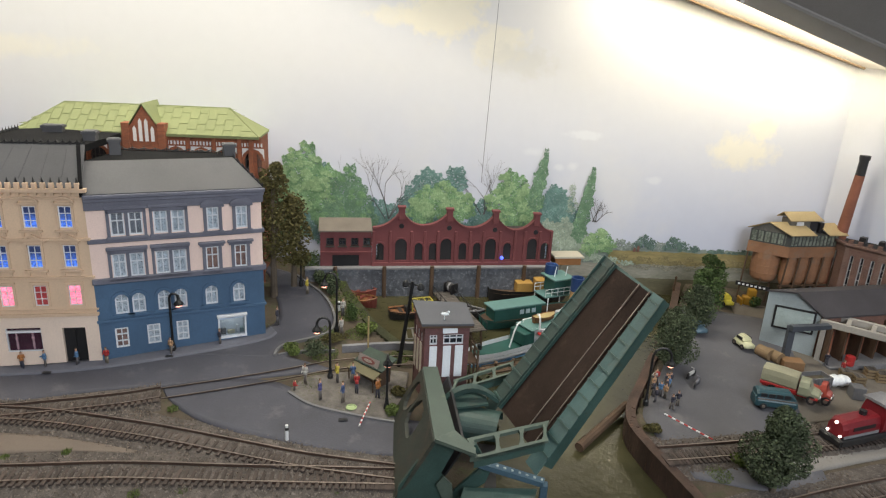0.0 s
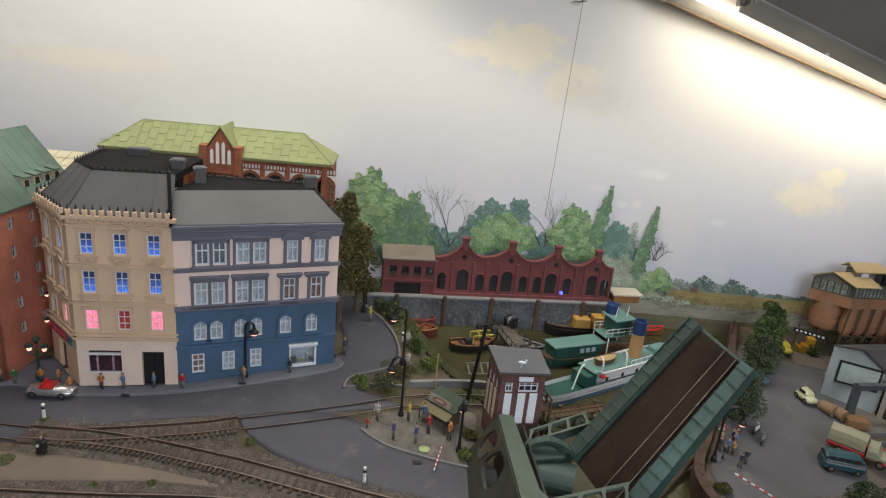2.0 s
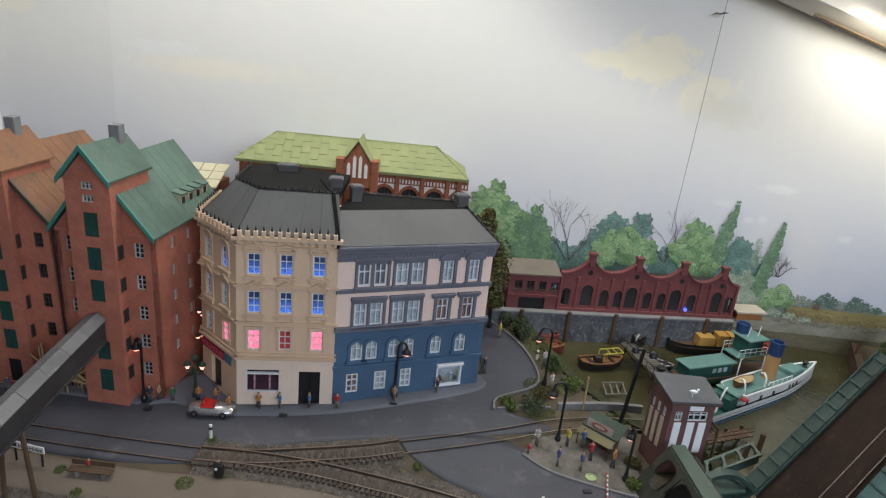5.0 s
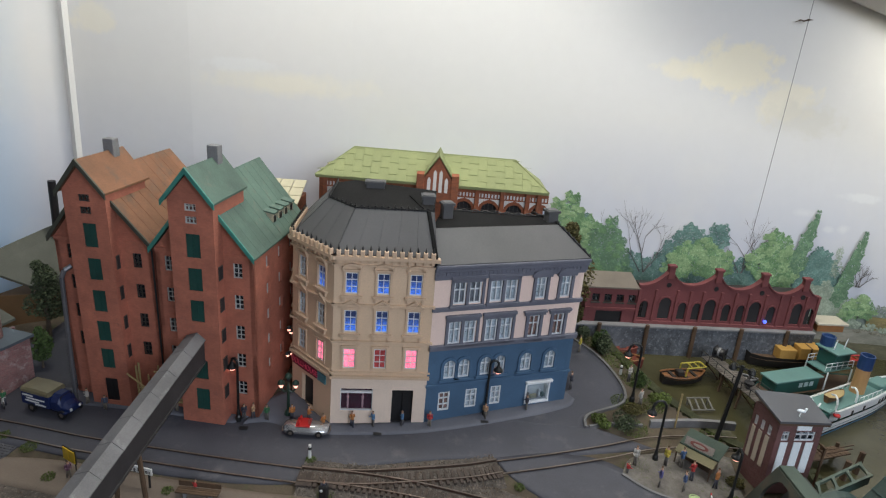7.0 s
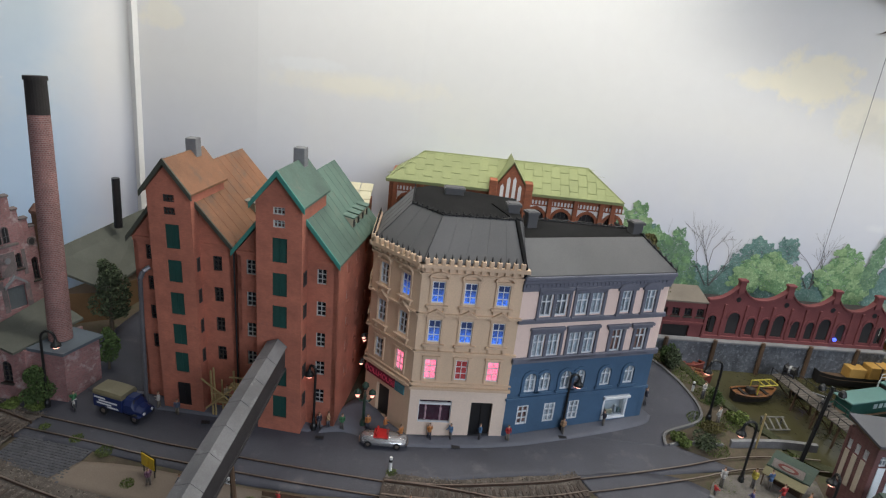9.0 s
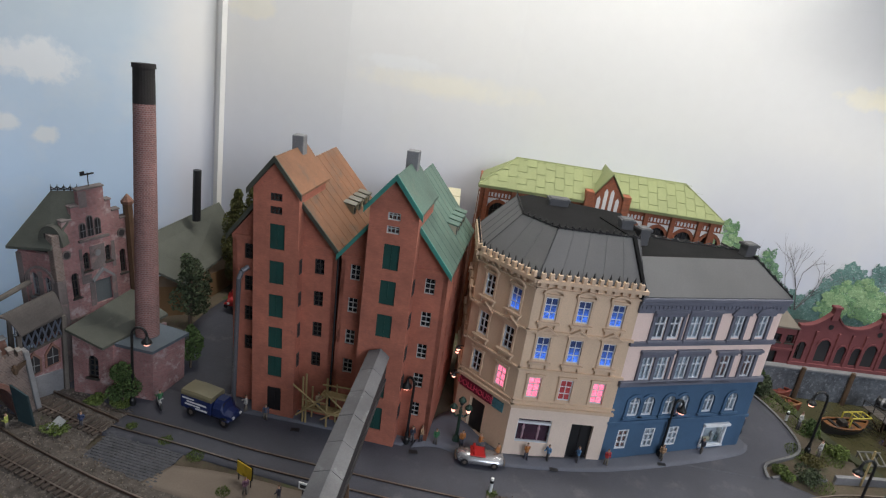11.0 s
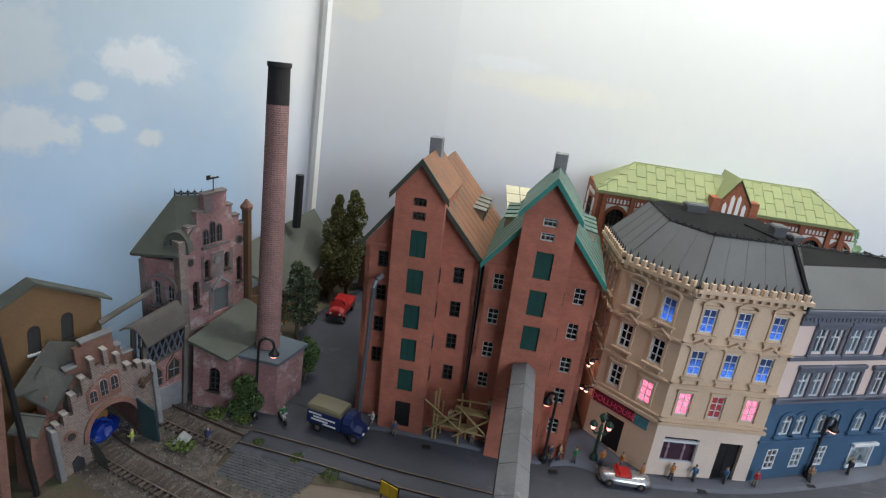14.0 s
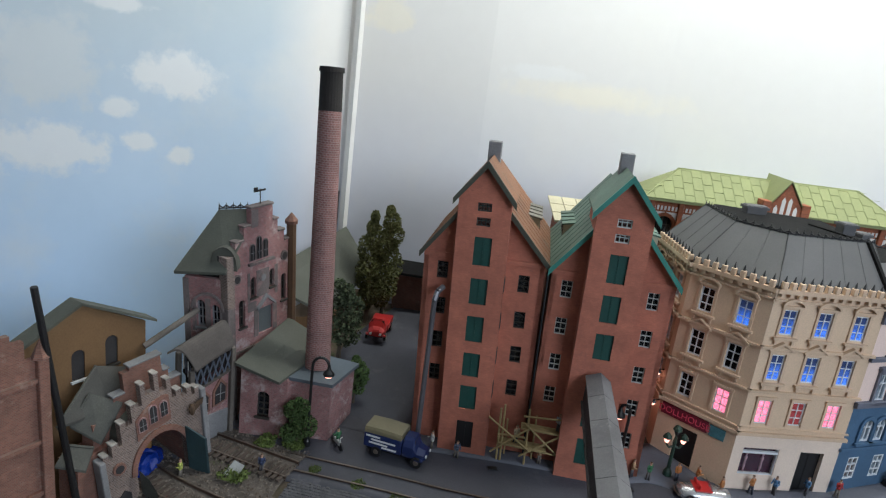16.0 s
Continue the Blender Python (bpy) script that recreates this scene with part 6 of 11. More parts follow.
def hull(m, F, L, W, z0, z1, bow=0.3, stern=0.12, sheer=0.5, n=14, flare=0.75):
    """Boat body from stern (u = 0) to bow (u = L)."""
    rings = []
    for i in range(n + 1):
        f = i / n
        w = W / 2 * (1 - max(0, (f - (1 - bow)) / bow) ** 2.0) * (1 - 0.5 * max(0, (stern - f) / stern) ** 2)
        w = max(w, 0.03)
        top = z1 + sheer * (2 * f - 1) ** 2 * (1.0 if f > 0.5 else 0.6)
        u = f * L
        rings.append([F.at(u, -w, top), F.at(u, -w * flare, (z0 + top) / 2), F.at(u * 0.97 + 0.01 * L, -w * 0.45, z0), F.at(u * 0.97 + 0.01 * L, w * 0.45, z0), F.at(u, w * flare, (z0 + top) / 2), F.at(u, w, top)])
    pts = [p for r in rings for p in r]
    faces = [tuple(range(5, -1, -1)), tuple(range(n * 6, n * 6 + 6))]
    for i in range(n):
        for j in range(5):
            faces.append((i * 6 + j, i * 6 + j + 1, i * 6 + 7 + j, i * 6 + 6 + j))
    m.solid(pts, faces)
    return rings


def deck_of(rings, drop=0.35):
    m = M()
    for a, b in zip(rings, rings[1:]):
        q = [a[0], b[0], b[5], a[5]]
        m.poly([(x, y, z - drop) for x, y, z in q])
    return m


def steamer():
    F = Frame((-4.6, 67.6), (15.9, 86.4))
    L, w = F.len, -2.15
    t = thing("steamer", *F.at(L / 2, 0, w), "slim white harbour steamer with pale teal decks and tan funnel", "ship")
    m = M()
    r = hull(m, F, L, 3.3, w - 0.6, w + 1.3, 0.4, 0.16, 0.2, 24, 0.95)
    part("hull", m, hull_white, t)
    m2 = M()
    hull(m2, F, L * 0.985, 3.2, w - 0.62, w + 0.22, 0.4, 0.16, 0.0, 20, 0.98)
    part("waterline", m2, hull_blue, t)
    part("deck", deck_of(r, 0.55), ship_green, t)
    # raised white sides from amidships to the bow
    U = Frame(F.at(9.0, 0, 0)[:2], F.at(L, 0, 0)[:2])
    m = M()
    ru = hull(m, U, U.len * 0.998, 3.42, w + 0.6, w + 2.6, 0.58, 0.03, 0.1, 22, 0.99)
    part("upper_hull", m, hull_white, t)
    part("upper_deck", deck_of(ru, -0.03), ship_teal, t)
    part("bulwark", M().tube([tuple(Vector(a[0]) + Vector((0, 0, 0.18))) for a in ru], 0.13, 5).tube([tuple(Vector(a[5]) + Vector((0, 0, 0.18))) for a in ru], 0.13, 5), hull_white, t)
    part("aft_cabin", M().box(7.4, 9.1, -1.35, 1.35, w + 1.0, w + 2.6, F, 0.1), ship_green, t)
    part("boat_deck", M().box(8.4, 14.8, -1.5, 1.5, w + 2.75, w + 2.95, F, 0.06), ship_teal, t)
    part("deckhouse", M().box(20.6, 23.2, -1.0, 1.0, w + 2.4, w + 3.3, F, 0.12), ship_teal, t)
    for u, d in ((10.2, 1.73), (13.0, 1.73), (15.6, 1.73), (19.2, 1.63), (20.1, 1.55), (21.0, 1.45)):
        part("porthole", M().box(u, u + 0.45, d - 0.3, d + 0.02, w + 1.6, w + 2.15, F, 0.03), iron, t)
    fn = part("funnel", M().lathe(F.at(17.4, -0.3, w + 2.3), [(0.85, 0), (0.80, 3.6)], 18), funnel_tan, t)
    part("funnel_top", M().lathe(F.at(17.4, -0.3, w + 5.9), [(0.84, 0), (0.84, 1.8), (0.7, 1.8), (0.68, 1.3)], 18), funnel_blue, fn)
    m = M()
    B = Frame(F.at(10.0, -0.1, 0)[:2], F.at(13.6, -0.1, 0)[:2])
    rb = hull(m, B, 3.6, 1.4, w + 3.0, w + 3.7, 0.4, 0.35, 0.25, 8)
    lb = part("lifeboat", m, boat_wood, t)
    part("cover", deck_of(rb, 0.1), timber_pale, lb)
    for u in (9.7, 13.9):
        part("davit", M().tube([F.at(u, 1.4, w + 2.3), F.at(u, 1.4, w + 3.7), F.at(u + 0.1, 1.25, w + 4.2), F.at(u + 0.3, 0.8, w + 4.5), F.at(u + 0.5, 0.3, w + 4.25)], 0.12, 7), hull_white, t)
    part("derrick", M().tube([F.at(5.2, 1.2, w + 1.4), F.at(5.9, 1.1, w + 3.4), F.at(6.4, 1.0, w + 4.1), F.at(6.9, 0.9, w + 4.2)], 0.11, 6), hull_white, t)
    part("ring", M().lathe(F.at(9.6, 1.75, w + 2.3), [(0.36, 0), (0.42, 0.12), (0.36, 0.24)], 10), signal_red, t)
    rail = M()
    for s in (-1.3, 1.3):
        rail.tube([F.at(15, s, w + 3.2), F.at(20, s, w + 3.2)], 0.05, 5)
        for i in range(6):
            rail.rod(F.at(15 + i, s, w + 2.4), F.at(15 + i, s, w + 3.2), 0.04, n=4)
    part("railing", rail, hull_white, t)
    part("capstan", M().lathe(F.at(25.2, 0, w + 2.6), [(0.4, 0), (0.25, 0.4), (0.4, 0.8), (0.15, 1.0)], 10), iron, t)
    part("bollard", M().lathe(F.at(1.6, 0, w + 1.5), [(0.3, 0), (0.2, 0.3), (0.3, 0.6)], 8), iron, t)


steamer()


def tug():
    F = Frame((-3.8, 76.8), (9.0, 85.0))
    w = -1.55
    t = thing("tugboat", *F.at(7, 0, w), "dark green tug with teal cabin, raised wheelhouse and blue funnel", "tugboat")
    m = M()
    r = hull(m, F, 15.2, 3.5, w - 0.6, w + 1.2, 0.3, 0.12, 0.5, 14)
    part("hull", m, ship_green, t)
    part("deck", deck_of(r, 0.2), timber, t)
    part("cabin", M().box(1.2, 8.4, -1.15, 1.15, w + 0.9, w + 2.7, F, 0.08), ship_green, t)
    part("cabin_roof", M().box(0.9, 8.8, -1.35, 1.35, w + 2.7, w + 2.95, F, 0.06), ship_teal, t)
    part("wheelhouse", M().box(10.0, 12.6, -1.3, 1.3, w + 3.8, w + 5.8, F, 0.08), ship_green, t)
    part("wheelhouse_roof", M().box(9.6, 13.0, -1.7, 1.7, w + 5.8, w + 6.05, F, 0.06), ship_teal, t)
    part("bridge_deck", M().box(8.6, 13.2, -1.35, 1.35, w + 3.5, w + 3.65, F), ship_teal, t)
    m = M()
    for s in (-1.35, 1.35):
        for z in (w + 4.2, w + 4.7):
            m.tube([F.at(8.6, s, z), F.at(13.2, s, z)], 0.05, 5)
        for i in range(6):
            m.rod(F.at(8.6 + i * 0.96, s, w + 3.7), F.at(8.6 + i * 0.96, s, w + 4.7), 0.04, n=4)
    part("railing", m, hull_white, t)
    for u, s in ((8.9, -1.6), (8.9, 1.6), (13.1, -1.6), (13.1, 1.6)):
        part("stanchion", M().rod(F.at(u, s, w + 1), F.at(u, s, w + 3.6), 0.09, n=6), hull_white, t)
    part("funnel", M().lathe(F.at(10.8, -1.0, w + 5.4), [(0.85, 0), (0.85, 1.9), (0.7, 1.9), (0.65, 1.6)], 16), funnel_blue, t)
    for u in (10.4, 12.2):
        part("mast", M().rod(F.at(u, 0.4, w + 6), F.at(u + 0.2, 0.4, w + 7.4), 0.08, 0.05, 6), hull_white, t)
    for i in range(3):
        part("cabin_window", M().box(5.0 + i * 0.9, 5.6 + i * 0.9, 1.12, 1.19, w + 1.7, w + 2.3, F), mat("bright_cabin_pane", (0.5, 0.62, 0.66), 0.3, 0.2), t)


tug()


def barge():
    F = Frame((-3.6, 85.4), (7.6, 88.6))
    w = -0.6
    t = thing("barge", *F.at(5, 0, w), "dark lighter loaded with tan crates below the quay", "barge")
    m = M()
    r = hull(m, F, 11.6, 2.8, w - 0.5, w + 1.3, 0.25, 0.2, 0.4, 12)
    part("hull", m, boat_black, t)
    part("deck", deck_of(r, 0.5), timber, t)
    c = thing("crate", *F.at(5.1, 0, w + 0.8), "tan wooden crate on the barge", "crate", "crates on the barge")
    part("box", M().box(3.9, 6.2, -1.0, 1.0, w + 0.85, w + 2.4, F, 0.06), crate_tan, c)
    c = thing("crate", *F.at(8, 0, w + 0.8), "large tan wooden crate on the barge", "crate", "crates on the barge")
    part("box", M().box(6.6, 9.8, -1.1, 1.1, w + 0.85, w + 2.8, F, 0.06), crate_tan, c)
    part("strap", M().box(8.0, 8.2, -1.13, 1.13, w + 0.85, w + 2.83, F), timber, c)


barge()


def small_boat(p, q, W, hull_m, in_m, label, h=0.9, extra=None):
    F = Frame(p, q)
    w = G((p[0] + q[0]) / 2, (p[1] + q[1]) / 2) + WATER
    t = thing("rowing_boat", *F.at(F.len / 2, 0, w), label, "boat")
    m = M()
    r = hull(m, F, F.len, W, w - 0.3, w + h, 0.4, 0.35, 0.4, 10)
    part("hull", m, hull_m, t)
    part("gunwale", M().tube([tuple(Vector(a[0]) + Vector((0, 0, 0.06))) for a in r], 0.12, 5).tube([tuple(Vector(a[5]) + Vector((0, 0, 0.06))) for a in r], 0.12, 5), in_m, t)
    part("inside", deck_of(r, 0.22), in_m, t)
    for i in range(3):
        f = 0.25 + i * 0.25
        part("thwart", M().box(F.len * f - 0.2, F.len * f + 0.2, -W * 0.42, W * 0.42, w + h * 0.9, w + h * 1.05, F), hull_m, t)
    return t, F, w


small_boat((-23.4, 81.4), (-18.6, 80.4), 2.4, boat_red, boat_red, "upturned red-brown rowing boat by the bank")
small_boat((-22.6, 78.9), (-17.9, 77.9), 2.3, boat_red, boat_wood, "red-brown rowing boat moored beside another")
bt, BF, bw = small_boat((-15.7, 75.6), (-10.3, 78.2), 2.3, boat_black, boat_wood, "black fishing boat with an orange varnished deck", 1.0)
part("engine_box", M().box(2.0, 2.9, -0.45, 0.45, bw + 0.9, bw + 1.6, BF, 0.08), boat_black, bt)
part("frame", M().tube([BF.at(2.9, -0.7, bw + 0.9), BF.at(2.9, -0.7, bw + 2.2), BF.at(5.6, -0.7, bw + 2.3), BF.at(5.6, 0.7, bw + 2.3), BF.at(2.9, 0.7, bw + 2.2), BF.at(2.9, 0.7, bw + 0.9)], 0.09, 5).tube([BF.at(3.8, -0.7, bw + 2.2), BF.at(3.8, 0.7, bw + 2.2)], 0.07, 5).tube([BF.at(4.7, -0.7, bw + 2.25), BF.at(4.7, 0.7, bw + 2.25)], 0.07, 5).tube([BF.at(5.5, -0.7, bw + 0.9), BF.at(5.5, -0.7, bw + 2.3)], 0.07, 5).tube([BF.at(4.2, -0.7, bw + 0.9), BF.at(4.2, -0.7, bw + 2.25)], 0.07, 5), mat("yellow_pipe", (0.5, 0.42, 0.06), 0.5), bt)
small_boat((-7.4, 80.6), (-3.6, 79.0), 1.7, boat_black, stone_grey, "grey covered dinghy moored beside the gangway", 0.8)
small_boat((9.4, 91.2), (13.8, 92.6), 1.4, boat_wood, signal_red, "small orange boat lying at the far quay", 0.8)

# ---- brewery and works at the west end ----
brick_pink = brick_mat("weathered_pink_brick", (0.30, 0.13, 0.13), (0.34, 0.26, 0.25), worn=(0.40, 0.32, 0.31), worn_at=0.53)
brick_stack = brick_mat("stack_brick", (0.24, 0.105, 0.10), (0.33, 0.25, 0.23), w=0.0036, h=0.0019)
roof_moss = mat("grey_green_slate", (0.085, 0.09, 0.075), 0.75, 0.2, 60, 0.3, worn=(0.14, 0.14, 0.12), worn_at=0.64)
brick_old = brick_mat("old_orange_brick", (0.22, 0.095, 0.068), (0.22, 0.15, 0.125), worn=(0.29, 0.21, 0.175), worn_at=0.6)
tan_wall = mat("brown_ochre_wall", (0.175, 0.10, 0.045), 0.75, 0.2, 40, 0.15)
pale_brick = brick_mat("chalky_brick", (0.18, 0.125, 0.105), (0.34, 0.29, 0.265), w=0.0027, h=0.0014, var=0.45)
chalk = mat("chalky_weathered_brick", (0.40, 0.37, 0.34), 0.85, 0.4, 220, 0.5, worn=(0.20, 0.15, 0.13), worn_at=0.55)
slate_pale = mat("dusty_green_slate", (0.078, 0.078, 0.068), 0.75, 0.35, 60, 0.3, worn=(0.15, 0.15, 0.135), worn_at=0.64)
plaster_grey = mat("sooty_grey_render", (0.165, 0.138, 0.134), 0.85, 0.4, 70, 0.3, worn=(0.27, 0.17, 0.165), worn_at=0.55)
lead = mat("blue_grey_lead", (0.10, 0.125, 0.15), 0.55, 0.2)


def brewery():
    t = thing("brewery_house", -95.5, 48, -1, "weathered pink brick brewery house with stepped gable and slate roof", "brewery")
    A, B = (-94.4, 44.4), (-92.2, 51.8)
    C = (-98.0, 43.9)
    F, S = Frame(A, B), Frame(C, A)
    L = F.len
    t.location += Vector((F.c, F.s, 0)) * 0.0125
    t.rotation_euler = Matrix.Rotation(0.07, 4, Vector((F.s, -F.c, 0))).to_euler()
    holes = [(3.6, 5.3, 6.2, 8.7, 0.0), (1.35, 2.05, 7.6, 10.2, 1.0), (6.4, 7.05, 8.7, 11.3, 1.0), (2.7, 3.35, 10.1, 12.0, 1.0), (4.95, 5.55, 10.5, 12.2, 1.0)]
    wall(t, F, L, -1.6, 13.6, holes, brick_pink, 0.4)
    for h in holes[1:]:
        window(t, F, *h[:4], dark_frame, arched=True, bars=(1, 2), depth=0.3, sill=True, thick=0.08)
    part("hatch", M().box(3.6, 5.3, -0.35, -0.2, 6.2, 8.7, F), mat("grey_green_hatch", (0.10, 0.115, 0.12), 0.6, 0.25), t)
    part("hatch_hood", M().front(F, [(3.35, 8.7), (4.45, 9.7), (5.55, 8.7), (5.55, 9.0), (4.45, 10.05), (3.35, 9.0)], -0.05, 0.26), stone_grey, t)
    for u0, u1, za, zb in ((2.35, 2.64, 9.7, 12.5), (3.4, 4.9, 9.95, 12.5), (5.6, 5.95, 9.7, 12.5), (2.35, 3.34, 8.75, 9.65), (3.05, 3.54, 6.1, 8.7), (5.36, 5.85, 6.1, 8.7)):
        part("render_patch", M().box(u0, u1, -0.02, 0.035, za, zb, F), plaster_grey, t)
    for u, z, mt in ((6.75, 13.1, dark_inside), (1.15, 12.3, dark_inside), (4.15, 11.7, stone_grey)):
        ring = [(math.cos(2 * math.pi * i / 14), math.sin(2 * math.pi * i / 14)) for i in range(14)]
        o = part("round_window", M().front(F, [(u + 0.42 * a, z + 0.48 * b) for a, b in ring], 0.0, 0.1), plaster_grey, t)
        part("pane", M().front(F, [(u + 0.28 * a, z + 0.34 * b) for a, b in ring], 0.1, 0.13), mt, o)
    g = [(0, 13.6), (L, 13.6), (L, 14.6), (6.7, 14.6), (6.7, 15.6), (5.9, 15.6), (5.9, 16.8), (5.3, 16.8), (5.3, 18.3), (2.8, 18.3), (2.8, 16.8), (2.0, 16.8), (2.0, 15.6), (1.0, 15.6), (1.0, 14.6), (0, 14.6)]
    part("stepped_gable", M().front(F, g, -0.5, 0.05), brick_pink, t)
    for u0, u1, z in ((2.7, 5.4, 18.3), (1.9, 2.8, 16.8), (5.3, 6.0, 16.8), (0.95, 2.0, 15.6), (5.9, 6.8, 15.6), (6.7, L, 14.6)):
        part("coping", M().box(u0, u1, -0.6, 0.16, z, z + 0.2, F, 0.05), plaster_grey, t)
    part("gable_field", M().box(2.85, 3.6, 0.05, 0.09, 16.6, 18.2, F), plaster_grey, t)
    for u, zb in ((2.9, 15.1), (3.65, 15.7), (4.4, 15.3)):
        arch = [(math.cos(math.pi * i / 8), math.sin(math.pi * i / 8)) for i in range(9)]
        o = part("gable_window", M().front(F, [(u + 0.34, 13.6)] + [(u + 0.34 * a, zb - 0.3 + 0.36 * b) for a, b in arch] + [(u - 0.34, 13.6)], 0.04, 0.1), plaster_grey, t)
        part("pane", M().front(F, [(u + 0.25, 13.65)] + [(u + 0.25 * a, zb - 0.32 + 0.28 * b) for a, b in arch] + [(u - 0.25, 13.65)], 0.1, 0.14), iron, o)
        part("glazing_bar", M().box(u - 0.02, u + 0.02, 0.14, 0.16, 13.65, zb - 0.06, F).box(u - 0.24, u + 0.24, 0.14, 0.16, 14.3, 14.34, F), stone_grey, o)
    part("sill_band", M().box(2.4, 5.4, -0.05, 0.3, 13.2, 13.42, F), plaster_grey, t)
    part("sill_band", M().box(0.66, L - 0.46, -0.05, 0.1, 5.2, 5.4, F), pale_brick, t)
    part("corner_pier", M().box(-0.2, 0.62, -0.6, 0.4, 10.0, 14.7, F, 0.05), pale_brick, t)
    part("corner_pier", M().box(-0.2, 0.62, -0.6, 0.4, -1.6, 10.0, F, 0.05), plaster_grey, t)
    part("corner_pier", M().rod(F.at(L, 0, -1.6), F.at(L, 0, 16.0), 0.5, 0.46, 8), mat("ochre_brown_pier", (0.15, 0.085, 0.05), 0.8, 0.3), t)
    part("pinnacle", M().rod(F.at(L, 0, 16.0), F.at(L, 0, 16.3), 0.6, 0.62, 8).rod(F.at(L, 0, 16.3), F.at(L, 0, 17.0), 0.6, 0.05, 8), brick_old, t)
    sh = [(0.95, 1.7, 8.0, 10.5, 1.0), (2.25, 3.0, 7.9, 10.2, 1.0)]
    wall(t, S, S.len, -1.6, 12.6, sh, brick_pink, 0.4, name="side_wall")
    for h in sh:
        window(t, S, *h[:4], stone_grey, arched=True, bars=(1, 2), depth=0.3, thick=0.09)
    part("render_patch", M().box(0.55, 0.9, -0.02, 0.04, 7.6, 10.4, S).box(1.75, 2.2, -0.02, 0.04, 7.6, 10.7, S).box(3.05, 3.3, -0.02, 0.04, 7.6, 10.0, S), plaster_grey, t)
    arc = [(2.0 + 1.5 * math.cos(k), 9.7 + 1.6 * math.sin(k)) for k in [math.pi * i / 14 for i in range(15)]]
    part("arch_moulding", M().front(S, arc + [(2.0 + 1.3 * math.cos(k), 9.7 + 1.4 * math.sin(k)) for k in [math.pi * i / 14 for i in range(14, -1, -1)]], -0.05, 0.2), plaster_grey, t)
    part("corner_strip", M().box(-0.15, 0.35, -0.2, 0.1, 4.0, 12.4, S), plaster_grey, t)
    # roof: ridge runs back from the gable
    ra, rb = Vector((-93.6, 48.3, 17.8)), Vector((-96.7, 47.2, 17.5))
    part("roof_slope", M().slab([Vector((-94.1, 43.9, 13.3)), ra, rb, Vector((-98.5, 43.2, 12.9))], (0, 0, 0.25)), roof_moss, t)
    part("roof_slope", M().slab([Vector((-92.2, 52.2, 13.3)), ra, rb, Vector((-98.4, 51.5, 12.8))], (0, 0, 0.25)), roof_moss, t)
    part("roof_hip", M().slab([Vector((-98.5, 43.2, 12.9)), rb, Vector((-98.4, 51.5, 12.8))], (0, 0, 0.25)), roof_moss, t)
    crest(t, (-94.4, 48.0, 18.0), (-96.7, 47.25, 17.75), 0.55, 0.6)
    D = Frame((-95.3, 44.35), (-93.9, 44.75))
    hood = [(0.7 + 1.05 * math.cos(math.pi * i / 10), 13.9 + 1.5 * math.sin(math.pi * i / 10)) for i in range(11)]
    dm = part("dormer", M().front(D, hood + [(-0.35, 13.4), (1.75, 13.4)], -2.4, 0.0), roof_moss, t)
    part("hood_rim", M().sheet([D.at(u, 0.12, z) for u, z in hood], [D.at(u, -0.4, z) for u, z in hood], (0, 0, 0.12)), slate_pale, dm)
    for u in (0.35, 1.05):
        part("pane", M().box(u - 0.2, u + 0.2, 0.0, 0.04, 13.9, 14.7, D), dark_inside, dm)
    part("weather_vane", M().rod(F.at(4.1, -0.2, 18.2), F.at(4.1, -0.2, 19.8), 0.05, n=5).box(3.5, 4.7, -0.25, -0.15, 19.6, 19.75, F).box(3.4, 3.8, -0.25, -0.15, 19.6, 20.0, F), iron, t)
    part("back_wall", M().prism([(-92.4, 52.2), (-98.0, 51.6), (-98.0, 44.4), (-97.6, 44.4), (-97.6, 51.2), (-92.4, 51.7)], -1.6, 12.4), brick_pink, t)
    core(t, [A, B, (-97.8, 51), C], -1, 12.6, 0.9)
    blue_slat = mat("blue_grey_slats", (0.085, 0.10, 0.135), 0.6, 0.3)
    # single-storey annex
    a = thing("annex", -90.5, 47.5, -1.2, "low pink brick annex with mossy slate roof beside the stack", "building")
    P = [(-92.3, 44.3), (-88.2, 44.9), (-87.4, 51.6), (-91.8, 51.9)]
    for p, q, hs in ((P[0], P[1], [(1.5, 2.6, 0.6, 3.0, 1.0)]), (P[1], P[2], [(0.6, 1.4, 0.8, 2.8, 1.0)])):
        K = Frame(p, q)
        wall(a, K, K.len, -1.6, 4.3, hs, brick_pink, 0.35)
        for h in hs:
            window(a, K, *h[:4], dark_frame, bars=(1, 3), depth=0.25, thick=0.08)
    part("roof", M().slab([(-92.8, 44.0, 5.2), (-88.5, 43.9, 4.4), (-87.4, 51.8, 5.0), (-92.0, 52.2, 6.6)], (0, 0, 0.25)), roof_moss, a)
    K = Frame(P[0], P[1])
    part("gable", M().front(K, [(0, 4.3), (K.len, 4.3), (K.len, 4.42), (0, 5.15)], -0.35, 0), brick_pink, a)
    part("interior", M().prism([(-91.8, 45), (-88.8, 45.6), (-88.2, 51), (-91.4, 51.2)], -1, 3.6), dark_inside, a)
    # boiler-house plinth and stack
    s = thing("factory_chimney", -86.6, 47.8, -1.2, "tall pink brick factory chimney with sooty top on a brick plinth", "chimney")
    part("plinth", M().prism([(-88.1, 45.5), (-84.6, 45.9), (-84.2, 50.2), (-87.6, 50.4)], -1.6, 4.3), brick_pink, s)
    part("plinth_cap", M().prism([(-88.4, 45.2), (-84.4, 45.6), (-83.9, 50.5), (-87.8, 50.7)], 4.3, 4.6), lead, s)
    b0, t0 = Vector((-87.0, 48.2, 4.6)), Vector((-88.3, 49.55, 30.6))
    m = M()
    k = b0.lerp(t0, 0.865)
    m.rod(b0, k, 1.12, 0.97, 24)
